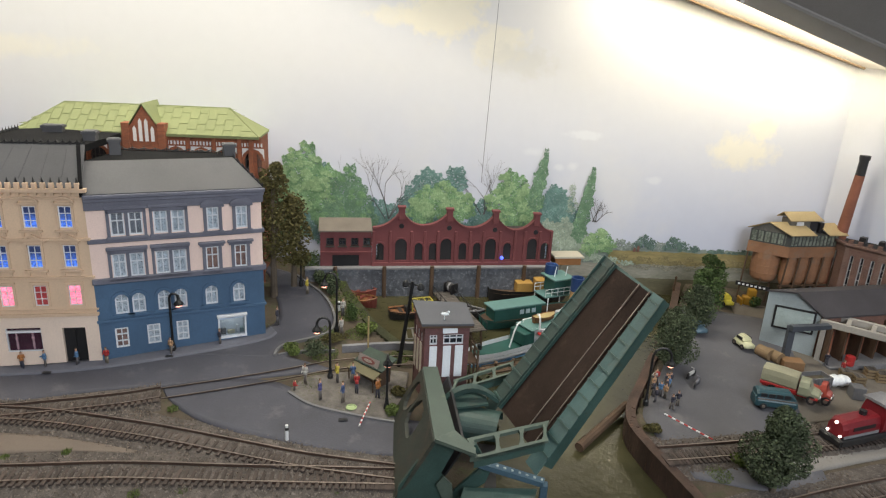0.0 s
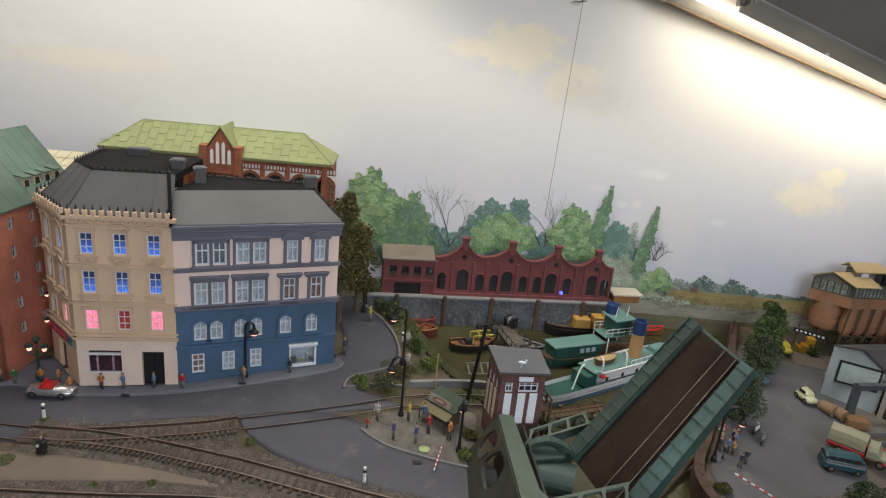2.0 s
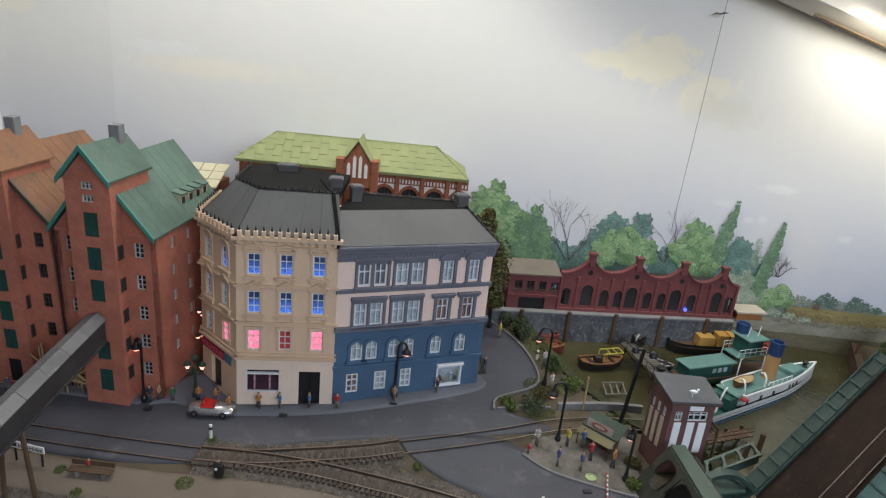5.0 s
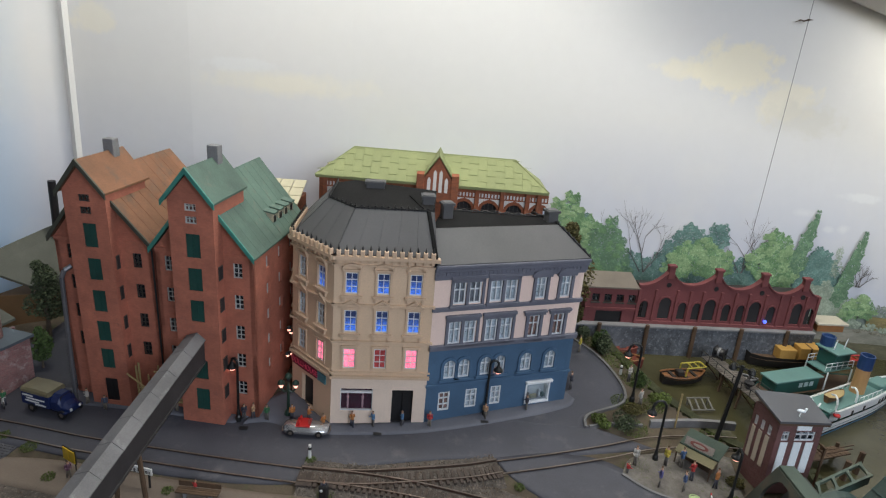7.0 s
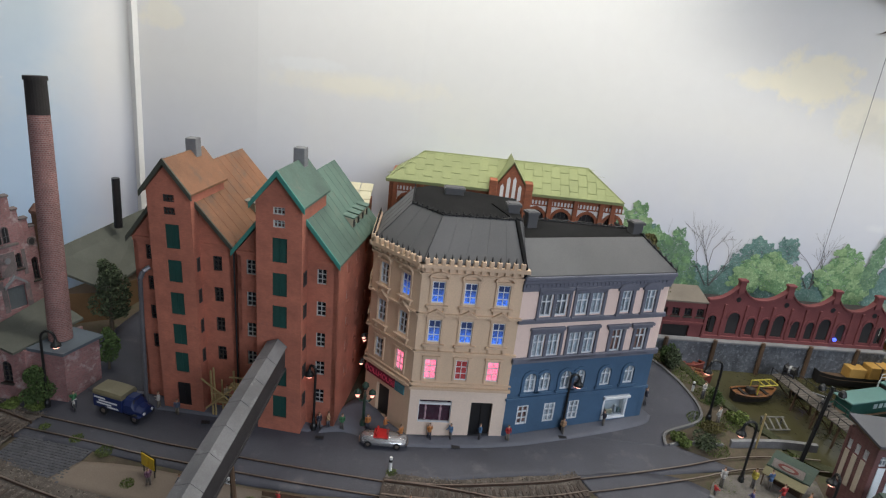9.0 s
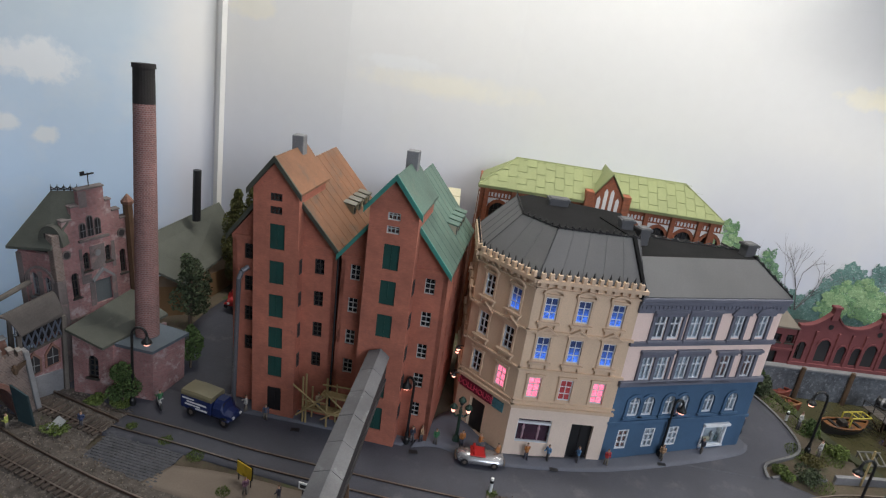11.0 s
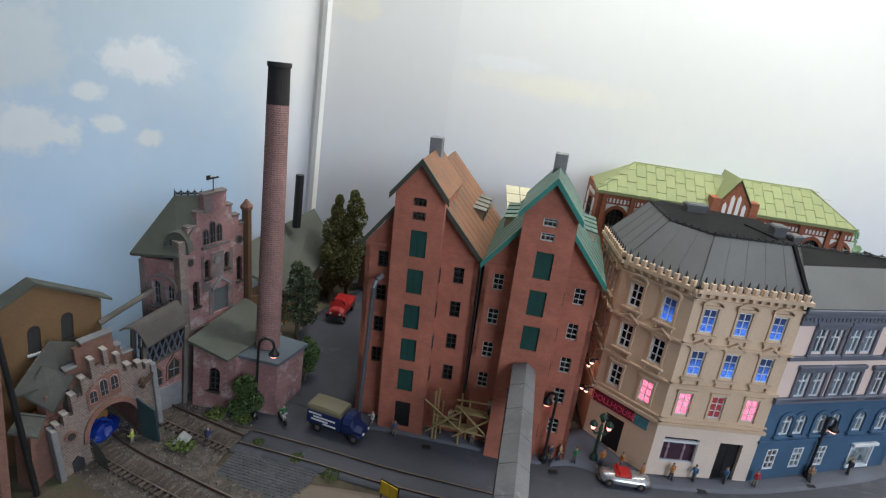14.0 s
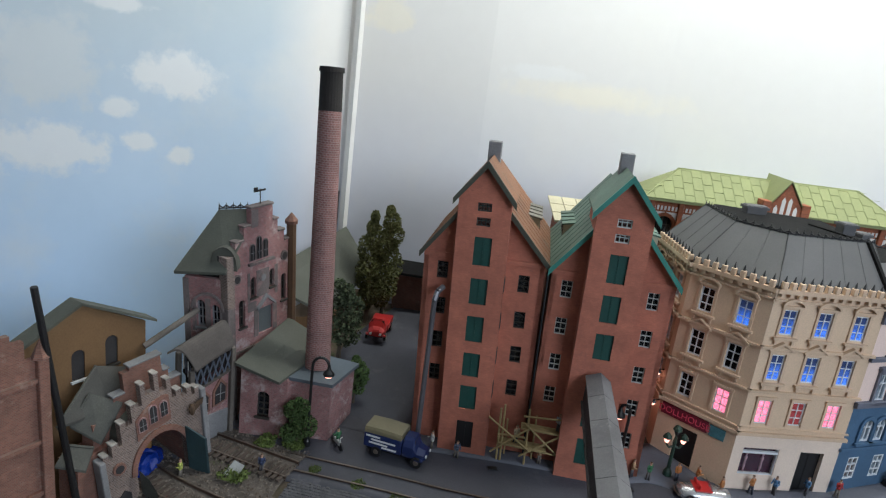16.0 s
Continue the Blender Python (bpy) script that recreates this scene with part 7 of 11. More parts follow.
    part("shaft", m, brick_stack, s, round_off=False)
    m = M().rod(k, t0, 0.97, 0.93, 24).rod(b0.lerp(t0, 0.985), t0, 1.05, 1.02, 24)
    part("sooty_top", m, mat("soot", (0.022, 0.018, 0.017), 0.85, 0.35, 80, 0.3), s)
    # loading platform with curved roof between house and gate
    p = thing("loading_platform", -94.4, 42.6, -1.5, "open timber loading platform with curved felt roof", "platform")
    K = Frame((-94.7, 40.9), (-93.3, 44.2))
    rise = 0.3
    part("base", M().box(0, 3.5, -2.2, 0, -1.7, 0.9, K, 0.05), stone_grey, p)
    part("front_wall", M().front(K, [(0, 0.9), (3.5, 0.9), (3.5, 3.5 + 3.5 * rise), (0, 3.5)], -0.5, -0.1), brick_pink, p)
    for u in (0.3, 1.95):
        b = 0.9 + u * rise
        w = part("window", M().front(K, [(u, b), (u + 1.35, b + 0.3), (u + 1.35, b + 1.8), (u + 0.7, b + 2.6), (u, b + 1.5)], -0.1, 0.04), brick_old, p)
        part("pane", M().front(K, [(u + 0.18, b + 0.2), (u + 1.17, b + 0.45), (u + 1.17, b + 1.7), (u + 0.7, b + 2.25), (u + 0.18, b + 1.45)], 0.04, 0.08), dark_inside, w)
        part("glazing_bar", M().box(u + 0.64, u + 0.7, 0.08, 0.11, b + 0.4, b + 2.1, K).box(u + 0.2, u + 1.15, 0.08, 0.11, b + 1.1, b + 1.17, K), stone_grey, w)
    for i in range(6):
        u = i * 0.58
        za, zb = 3.7 + u * rise, 5.5 + u * rise
        part("lattice", M().slab([K.at(u, 0, za), K.at(u + 0.16, 0, za), K.at(u + 0.74, 0, zb), K.at(u + 0.58, 0, zb)], (0.1, -0.1, 0)), blue_slat, p)
        part("lattice", M().slab([K.at(u + 0.58, 0.02, za), K.at(u + 0.74, 0.02, za), K.at(u + 0.16, 0.02, zb), K.at(u, 0.02, zb)], (0.08, -0.08, 0)), blue_slat, p)
    # added dark sheet: colours in the shade behind the lattice
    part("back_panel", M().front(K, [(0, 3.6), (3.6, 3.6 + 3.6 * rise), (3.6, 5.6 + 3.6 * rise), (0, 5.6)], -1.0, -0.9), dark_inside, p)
    for z in (3.4, 5.5):
        part("beam", M().front(K, [(-0.1, z), (3.7, z + 3.8 * rise), (3.7, z + 0.25 + 3.8 * rise), (-0.1, z + 0.25)], -0.2, 0.15), timber_grey, p)
    for u, d, z in ((-0.1, 0, 5.6), (3.7, 0.1, 6.7), (-0.1, -1.9, 6.6)):
        part("post", M().box(u - 0.2, u + 0.2, d - 0.2, d + 0.2, -1.7, z, K, 0.04), timber_grey, p)
    for i in range(5):
        f = 0.15 + 0.17 * i
        c = Vector(K.at(-0.1, 0, 5.7)).lerp(Vector(K.at(-0.1, -1.9, 7.3)), f)
        part("end_slat", M().slab([c, c + Vector((0.09, -0.09, 0)), c + Vector((0.2, -0.2, -1.3)), c + Vector((0.11, -0.11, -1.3))], (0.03, 0.05, 0)), white_frame if i % 2 else blue_slat, p)
    # another added dark sheet, for the shade inside the open end
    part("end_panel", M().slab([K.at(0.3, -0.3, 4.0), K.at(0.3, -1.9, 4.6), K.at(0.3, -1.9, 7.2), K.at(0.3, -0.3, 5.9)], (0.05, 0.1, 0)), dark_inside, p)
    e0, e1 = [], []
    for i in range(11):
        f = i / 10
        hump = Vector((0, 0, 0.95 * math.sin(math.pi * f)))
        e0.append(Vector((-94.15, 40.55, 5.75)).lerp(Vector((-95.85, 39.2, 7.5)), f) + hump)
        e1.append(Vector((-92.95, 44.1, 7.0)).lerp(Vector((-94.4, 43.9, 8.7)), f) + hump)
    part("roof", M().sheet(e0, e1, (0, 0, 0.18)), mat("brown_roof_felt", (0.095, 0.082, 0.075), 0.8, 0.3, worn=(0.15, 0.135, 0.125), worn_at=0.6), p)
    part("chute", M().rod((-98.5, 39.9, 7.3), (-96.4, 44.0, 9.5), 0.26, 0.26, 10), timber_grey, p)


brewery()


def gatehouse():
    F = Frame((-96.5, 32.0), (-93.1, 41.2))
    t = thing("gatehouse", *F.at(5.2, 0, -2.4), "crenellated brick gatehouse with an arched locomotive gate", "gatehouse")
    t.rotation_euler = Matrix.Rotation(0.12, 4, Vector((F.s, -F.c, 0))).to_euler()
    z0 = -5.0
    cx, r, spring, rise = 5.7, 2.15, -0.4, 2.6

    def bow(rr, up, k0=0, k1=16):
        return [(cx + rr * math.cos(math.pi * i / 16), spring + up * math.sin(math.pi * i / 16)) for i in range(k0, k1 + 1)]
    steps = ((1.3, 2.5), (1.65, 2.1), (2.0, 3.1), (2.4, 2.75), (2.8, 4.5), (3.2, 4.1), (3.75, 5.6), (4.15, 5.2), (4.65, 6.9), (5.0, 5.9), (5.75, 7.3), (6.1, 5.6), (6.7, 6.35), (7.05, 4.6), (7.4, 5.05), (7.8, 4.3), (8.3, 4.8), (8.7, 4.0), (9.0, 4.45))
    top = []
    for (u, z), (v, _) in zip(steps, steps[1:] + ((9.35, 0),)):
        top += [(u, z), (v, z)]
    part("wall", M().front(F, [(1.3, z0)] + top + [(9.35, z0), (cx + r, z0)] + bow(r, rise) + [(cx - r, z0)], -0.6, 0), pale_brick, t)
    part("arch_ring", M().front(F, bow(r + 0.42, rise + 0.45) + list(reversed(bow(r, rise))), -0.1, 0.16), brick_old, t)
    for i, (u, z) in enumerate(steps):
        if i % 2 == 0:
            v = (steps + ((9.35, 0),))[i + 1][0]
            part("merlon_cap", M().box(u - 0.05, v + 0.05, -0.66, 0.06, z, z + 0.12, F, 0.03), chalk, t)
    field = [(3.95, 2.35), (3.95, 4.2), (4.6, 4.75), (5.4, 5.15), (6.2, 5.3), (6.75, 5.15), (6.75, 2.9), (5.7, 2.75), (4.8, 2.75)]
    part("brick_field", M().front(F, field, 0.0, 0.07), brick_old, t)
    for u, za, zb in ((4.45, 3.05, 4.25), (5.35, 3.3, 4.9), (6.22, 3.45, 4.85)):
        arch = [(math.cos(math.pi * i / 8), math.sin(math.pi * i / 8)) for i in range(9)]
        w = part("window", M().front(F, [(u + 0.36, za)] + [(u + 0.36 * a, zb - 0.36 + 0.4 * b) for a, b in arch] + [(u - 0.36, za)], 0.07, 0.13), brick_pink, t)
        part("pane", M().front(F, [(u + 0.27, za + 0.08)] + [(u + 0.27 * a, zb - 0.38 + 0.3 * b) for a, b in arch] + [(u - 0.27, za + 0.08)], 0.13, 0.16), dark_inside, w)
        part("glazing_bar", M().box(u - 0.025, u + 0.025, 0.16, 0.18, za + 0.08, zb - 0.1, F).box(u - 0.26, u + 0.26, 0.16, 0.18, za + 0.5, za + 0.54, F), stone_grey, w)
    part("rear_parapet", M().front(F, [(3.4, 3.5), (3.4, 5.7), (4.3, 5.8), (4.3, 7.4), (4.9, 7.4), (4.9, 7.7), (7.4, 7.7), (7.4, 6.2), (7.9, 6.2), (7.9, 5.2), (8.8, 5.2), (8.8, 3.5)], -2.1, -1.6), brick_old, t)
    for u, v, z in ((3.3, 4.3, 5.8), (4.8, 7.5, 7.7), (7.4, 8.0, 6.2), (7.9, 8.9, 5.2)):
        part("coping", M().box(u, v, -2.25, -1.45, z, z + 0.16, F, 0.04), stone_grey, t)
    part("pier", M().box(9.35, 9.8, -0.7, 0.3, z0, 4.3, F, 0.06), stone_grey, t)
    part("pier", M().box(0.85, 1.3, -0.7, 0.35, z0, 2.3, F, 0.06), stone_grey, t)
    part("round_window", M().front(F, [(2.3 + 0.5 * math.cos(k), 0.95 + 0.5 * math.sin(k)) for k in [2 * math.pi * i / 16 for i in range(16)]], 0.0, 0.14), brick_old, t)
    part("round_pane", M().front(F, [(2.3 + 0.33 * math.cos(k), 0.95 + 0.33 * math.sin(k)) for k in [2 * math.pi * i / 16 for i in range(16)]], 0.14, 0.17), dark_inside, t)
    part("window", M().front(F, [(2.0, -3.2), (2.9, -3.2), (2.9, -1.6), (2.45, -1.15), (2.0, -1.6)], 0, 0.1), dark_inside, t)
    blue_gate = mat("blue_green_gate", (0.03, 0.062, 0.072), 0.6, 0.3, worn=(0.06, 0.085, 0.085), worn_at=0.62)
    part("gate_leaf", M().slab([F.at(7.7, 0.2, -4.6), F.at(8.3, 1.8, -4.6), F.at(8.3, 1.8, 0.9), F.at(7.7, 0.2, 1.7)], (0.12, 0.1, 0)), blue_gate, t, "open blue-green gate leaf")
    part("gate_leaf", M().slab([F.at(3.6, 0.25, -4.6), F.at(3.8, 2.0, -4.6), F.at(3.8, 2.0, -1.1), F.at(3.75, 1.2, -0.3), F.at(3.6, 0.25, 0.1)], (0.12, -0.08, 0)), mat("green_gate", (0.085, 0.095, 0.085), 0.6, 0.45, worn=(0.17, 0.18, 0.16), worn_at=0.55), t, "open weathered grey-green gate leaf")
    part("shed_wall", M().box(cx + r + 0.1, cx + r + 0.6, -6, -0.6, z0, 3, F), brick_old, t)
    part("shed_wall", M().box(cx - r - 0.6, cx - r - 0.1, -6, -0.6, z0, 3, F), brick_old, t)
    part("shed_wall", M().box(cx - r, cx + r, -6, -5.6, z0, 3, F), mat("dark_blue_back", (0.02, 0.045, 0.14), 0.8, 0.3), t)
    vault = [(cx + 2.9 * math.cos(k), 2.2 + 2.2 * math.sin(k)) for k in [math.pi * i / 12 for i in range(13)]]
    part("roof", M().sheet([F.at(u, -0.7, z) for u, z in vault], [F.at(u, -6.4, z) for u, z in vault], (0, 0, 0.2)), roof_moss, t)
    part("eagle", M().ball(F.at(8.35, 0.4, 3.0), 0.25, 0.25, 0.55, 8, 6).slab([F.at(8.05, 0.4, 3.2), F.at(9.35, 0.5, 3.7), F.at(9.25, 0.5, 3.3), F.at(8.35, 0.4, 2.7)], (0.1, -0.08, 0)), timber, t)
    h = thing("gate_lodge", -97.6, 33.6, -4, "narrow brick lodge with stepped mossy slate roofs beside the gate", "building")
    slate_dim = mat("sooty_slate", (0.062, 0.06, 0.055), 0.8, 0.3, 60, 0.3)
    for pts, mt in (([(-98.9, 35.2, 7.4), (-98.5, 31.1, 4.6), (-97.6, 35.2, 4.3), (-98.4, 38.6, 5.9)], slate_dim), ([(-98.2, 33.8, 6.0), (-98.6, 32.3, 4.1), (-97.0, 33.4, 2.5), (-96.8, 35.4, 4.8)], slate_pale), ([(-97.9, 31.3, 3.3), (-97.0, 32.7, 2.5), (-96.7, 31.6, 1.4), (-97.6, 29.9, 2.6)], slate_pale)):
        part("roof_slope", M().slab(pts, (0, 0, 0.2)), mt, h)
        part("verge_board", M().rod(Vector(pts[0]) + Vector((0, 0, 0.2)), Vector(pts[1]) + Vector((0, 0, 0.2)), 0.1, 0.1, 6), slate_pale, h)
    part("side_house", M().prism([(-99.0, 31.6), (-97.2, 31.4), (-97.1, 35.0), (-99.0, 36.4)], z0, 2.0), brick_old, h)
    part("side_house", M().prism([(-98.6, 33.4), (-97.5, 33.2), (-97.4, 36.0), (-98.6, 36.3)], 2.0, 4.0), brick_old, h)
    lo = thing("tarpaulin_wagon", *F.at(cx - 0.3, -2.5, -2.6), "small wagon under bright blue plastic sheeting inside the gate", "wagon")
    blue = mat("bright_blue_sheeting", (0.01, 0.045, 0.36), 0.25, 0.35, 120, 0.6)
    part("chassis", M().box(cx - 1.2, cx + 1.2, -5.0, -0.9, -3.2, -2.6, F), iron, lo)
    m = M().ball(F.at(cx, -2.9, -2.3), 1.25, 1.9, 1.15, 20, 12)
    m.v = [(x + 0.35 * noise.noise((x * 1.3, y * 1.3, z)), y + 0.3 * noise.noise((y, z * 1.4, x)), z + 0.4 * noise.noise((x * 1.1, z, y * 1.5))) for x, y, z in m.v]
    part("sheeting", m, blue, lo, "crumpled shiny blue sheeting")
    part("load", M().box(cx - 0.2, cx + 0.9, -4.6, -3.2, -1.4, -0.6, F, 0.15), mat("ochre_load", (0.25, 0.13, 0.04), 0.8, 0.3), lo)


gatehouse()


def west_buildings():
    t = thing("ochre_workshop", -103, 37, -2, "brown ochre workshop with low gabled roof against the wall", "workshop")
    A, B = (-101.9, 30.4), (-98.75, 40.4)
    F = Frame(A, B)
    L = F.len
    ws = [(4.5, 5.5, 6.1, 8.5, 1.0), (7.1, 8.1, 6.5, 8.9, 1.0)]
    wall(t, F, L, -4, 9.2, ws, tan_wall, 0.4)
    for h in ws:
        window(t, F, *h[:4], white_frame if h[0] < 5 else dark_frame, bars=(1, 2), depth=0.3, thick=0.08)
    part("gable", M().front(F, [(0, 9.2), (L, 9.2), (L, 9.3), (L / 2, 12.0)], -0.4, 0), tan_wall, t)
    for s, u, z in ((1, -0.7, 8.9), (-1, L + 0.8, 9.1)):
        part("roof_slope", M().slab([F.at(u, 0.35, z), F.at(L / 2, 0.35, 12.05), F.at(L / 2, -1.2, 12.05), F.at(u, -1.2, z)], (0, 0, 0.22)), roof_moss, t)
    core(t, [A, B, F.at(L, -1.6, 0)[:2], F.at(0, -1.6, 0)[:2]], -3, 8.8, 0.5)
    b = thing("brick_works", -99.5, 29, -3, "old orange brick works building at the edge of the layout", "building")
    A, B = (-99.3, 22.0), (-97.5, 29.4)
    F = Frame(A, B)
    wall(b, F, F.len, -5, 10.0, [(2.6, 3.6, -1.6, 0.4, 1.0), (5.0, 5.9, -1.6, 0.4, 1.0)], brick_old, 0.4)
    window(b, F, 2.6, 3.6, -1.6, 0.4, dark_frame, bars=(1, 2), depth=0.3)
    window(b, F, 5.0, 5.9, -1.6, 0.4, dark_frame, bars=(1, 2), depth=0.3)
    for z in (1.4, 5.2, 9.6):
        part("string_course", M().box(0, F.len, -0.1, 0.25, z, z + 0.3, F), brick_old, b)
    part("pilaster", M().box(F.len - 0.6, F.len + 0.1, -0.3, 0.4, -5, 11.2, F, 0.05), brick_old, b)
    part("pinnacle", M().rod(F.at(F.len - 0.25, 0, 11.2), F.at(F.len - 0.25, 0, 12.4), 0.55, 0.05, 6), brick_old, b)
    part("parapet", M().front(F, [(0, 10), (F.len - 0.6, 10), (F.len - 0.6, 11.2), (F.len - 1.2, 11.2), (F.len - 1.2, 12.6), (F.len - 2, 12.6), (F.len - 2, 13.2), (0, 13.2)], -0.4, 0.0), brick_old, b)
    part("downpipe", M().rod((-96.7, 31.2, -3.5), (-97.5, 28.9, 16.0), 0.24, 0.22, 8), iron, b)
    core(b, [A, B, F.at(F.len, -8, 0)[:2], F.at(0, -8, 0)[:2]], -4, 9.6, 0.8)
    part("roof", M().prism([F.at(0, -0.4, 0)[:2], F.at(F.len, -0.4, 0)[:2], F.at(F.len, -9, 0)[:2], F.at(0, -9, 0)[:2]], 9.7, 9.9), roof_dark, b)
    # low sheds in the yard corner
    s = thing("yard_shed", -92.5, 64, 0.5, "low shed with mossy grey roof and stub chimney", "shed")
    part("wall", M().prism([(-96.5, 57.0), (-91.8, 60.5), (-91.0, 70.5), (-94.5, 70.5)], -0.5, 4.0), tan_wall, s)
    part("roof", M().slab([(-97.9, 56.0, 8.2), (-91.4, 60.2, 4.2), (-90.6, 71.0, 6.6), (-94.4, 71.2, 11.2)], (0, 0, 0.3)), roof_moss, s)
    part("chimney", M().rod((-93.9, 65.7, 10.5), (-93.9, 65.7, 16.9), 0.5, 0.48, 12), iron, s)
    w = thing("yard_shed", -81, 73.2, 1.5, "dark open lean-to at the end of the yard", "shed")
    part("wall", M().prism([(-88, 72.6), (-76, 74.2), (-76, 74.8), (-88, 73.4)], 1.0, 7.2), brick_old, w)
    part("roof", M().slab([(-88.4, 70.6, 6.8), (-75.6, 72.4, 6.8), (-75.6, 74.9, 7.6), (-88.4, 73.6, 7.6)], (0, 0, 0.3)), roof_dark, w)
    f = thing("flat_roofed_block", -63, 70, 1, "block with pale cream panelled roof behind the warehouses", "building")
    part("wall", M().prism([(-69, 66.5), (-62.4, 68.2), (-63.4, 74.2), (-70, 72.5)], 0, 17.6), brick_hall, f)
    for i in range(5):
        for j in range(3):
            F = Frame((-69.4, 66.0), (-61.8, 67.9))
            part("roof_panel", M().slab([F.at(0.1 + i * 1.58, -0.1 - j * 2.1, 17.6 + j * 0.5), F.at(1.58 + i * 1.58, -0.1 - j * 2.1, 17.6 + j * 0.5), F.at(1.58 + i * 1.58, -2.1 - j * 2.1, 18.05 + j * 0.5), F.at(0.1 + i * 1.58, -2.1 - j * 2.1, 18.05 + j * 0.5)], (0, 0, 0.2)), mat("cream_roof_panel", (0.52, 0.48, 0.34), 0.7, 0.12) if not (i or j) else bpy.data.materials["cream_roof_panel"], f)


west_buildings()


def conveyor():
    t = thing("coal_conveyor", -61.5, 40, 4, "sloping covered conveyor bridge with grey weathered tin roof", "conveyor")
    L0, L1 = Vector((-63.9, 48.2, 9.3)), Vector((-59.8, 14.0, 4.0))
    R0, R1 = Vector((-61.9, 48.2, 9.2)), Vector((-57.15, 14.0, 4.3))
    tin = mat("weathered_tin", (0.13, 0.13, 0.14), 0.55, 0.3, 60, 0.25, worn=(0.22, 0.22, 0.23), worn_at=0.58)
    dark = mat("tarred_boards", (0.035, 0.032, 0.035), 0.7, 0.3, 120, 0.3)
    n = 12
    for i in range(n):
        f0, f1 = i / n, (i + 0.985) / n
        a, b, c, d = L0.lerp(L1, f0), L0.lerp(L1, f1), R0.lerp(R1, f1), R0.lerp(R1, f0)
        ma, mb = a.lerp(d, 0.56) + Vector((0, 0, 0.55)), b.lerp(c, 0.56) + Vector((0, 0, 0.55))
        part("roof_sheet", M().slab([a, b, mb, ma], (0, 0, 0.1)), tin, t)
        part("roof_sheet", M().slab([ma, mb, c, d], (0, 0, 0.1)), tin, t)
    h = Vector((0, 0, -2.3))
    for a, b, s in ((L0, L1, 0.15), (R0, R1, -0.15)):
        o = Vector((s, 0, 0))
        part("side_wall", M().slab([a + o, b + o, b + o + h, a + o + h], (s, 0, 0)), dark, t)
    part("floor", M().slab([L0 + h, L1 + h, R1 + h, R0 + h], (0, 0, 0.15)), dark, t)
    for y in (36.5, 27.0):
        f = (49 - y) / 35
        c = L0.lerp(L1, f).lerp(R0.lerp(R1, f), 0.5)
        part("trestle", M().rod(c + Vector((-1, 0, -2.2)), (c.x - 1.6, c.y, G(c.x, c.y) - 0.3), 0.2, n=6).rod(c + Vector((1, 0, -2.2)), (c.x + 1.6, c.y, G(c.x, c.y) - 0.3), 0.2, n=6), timber, t)


conveyor()

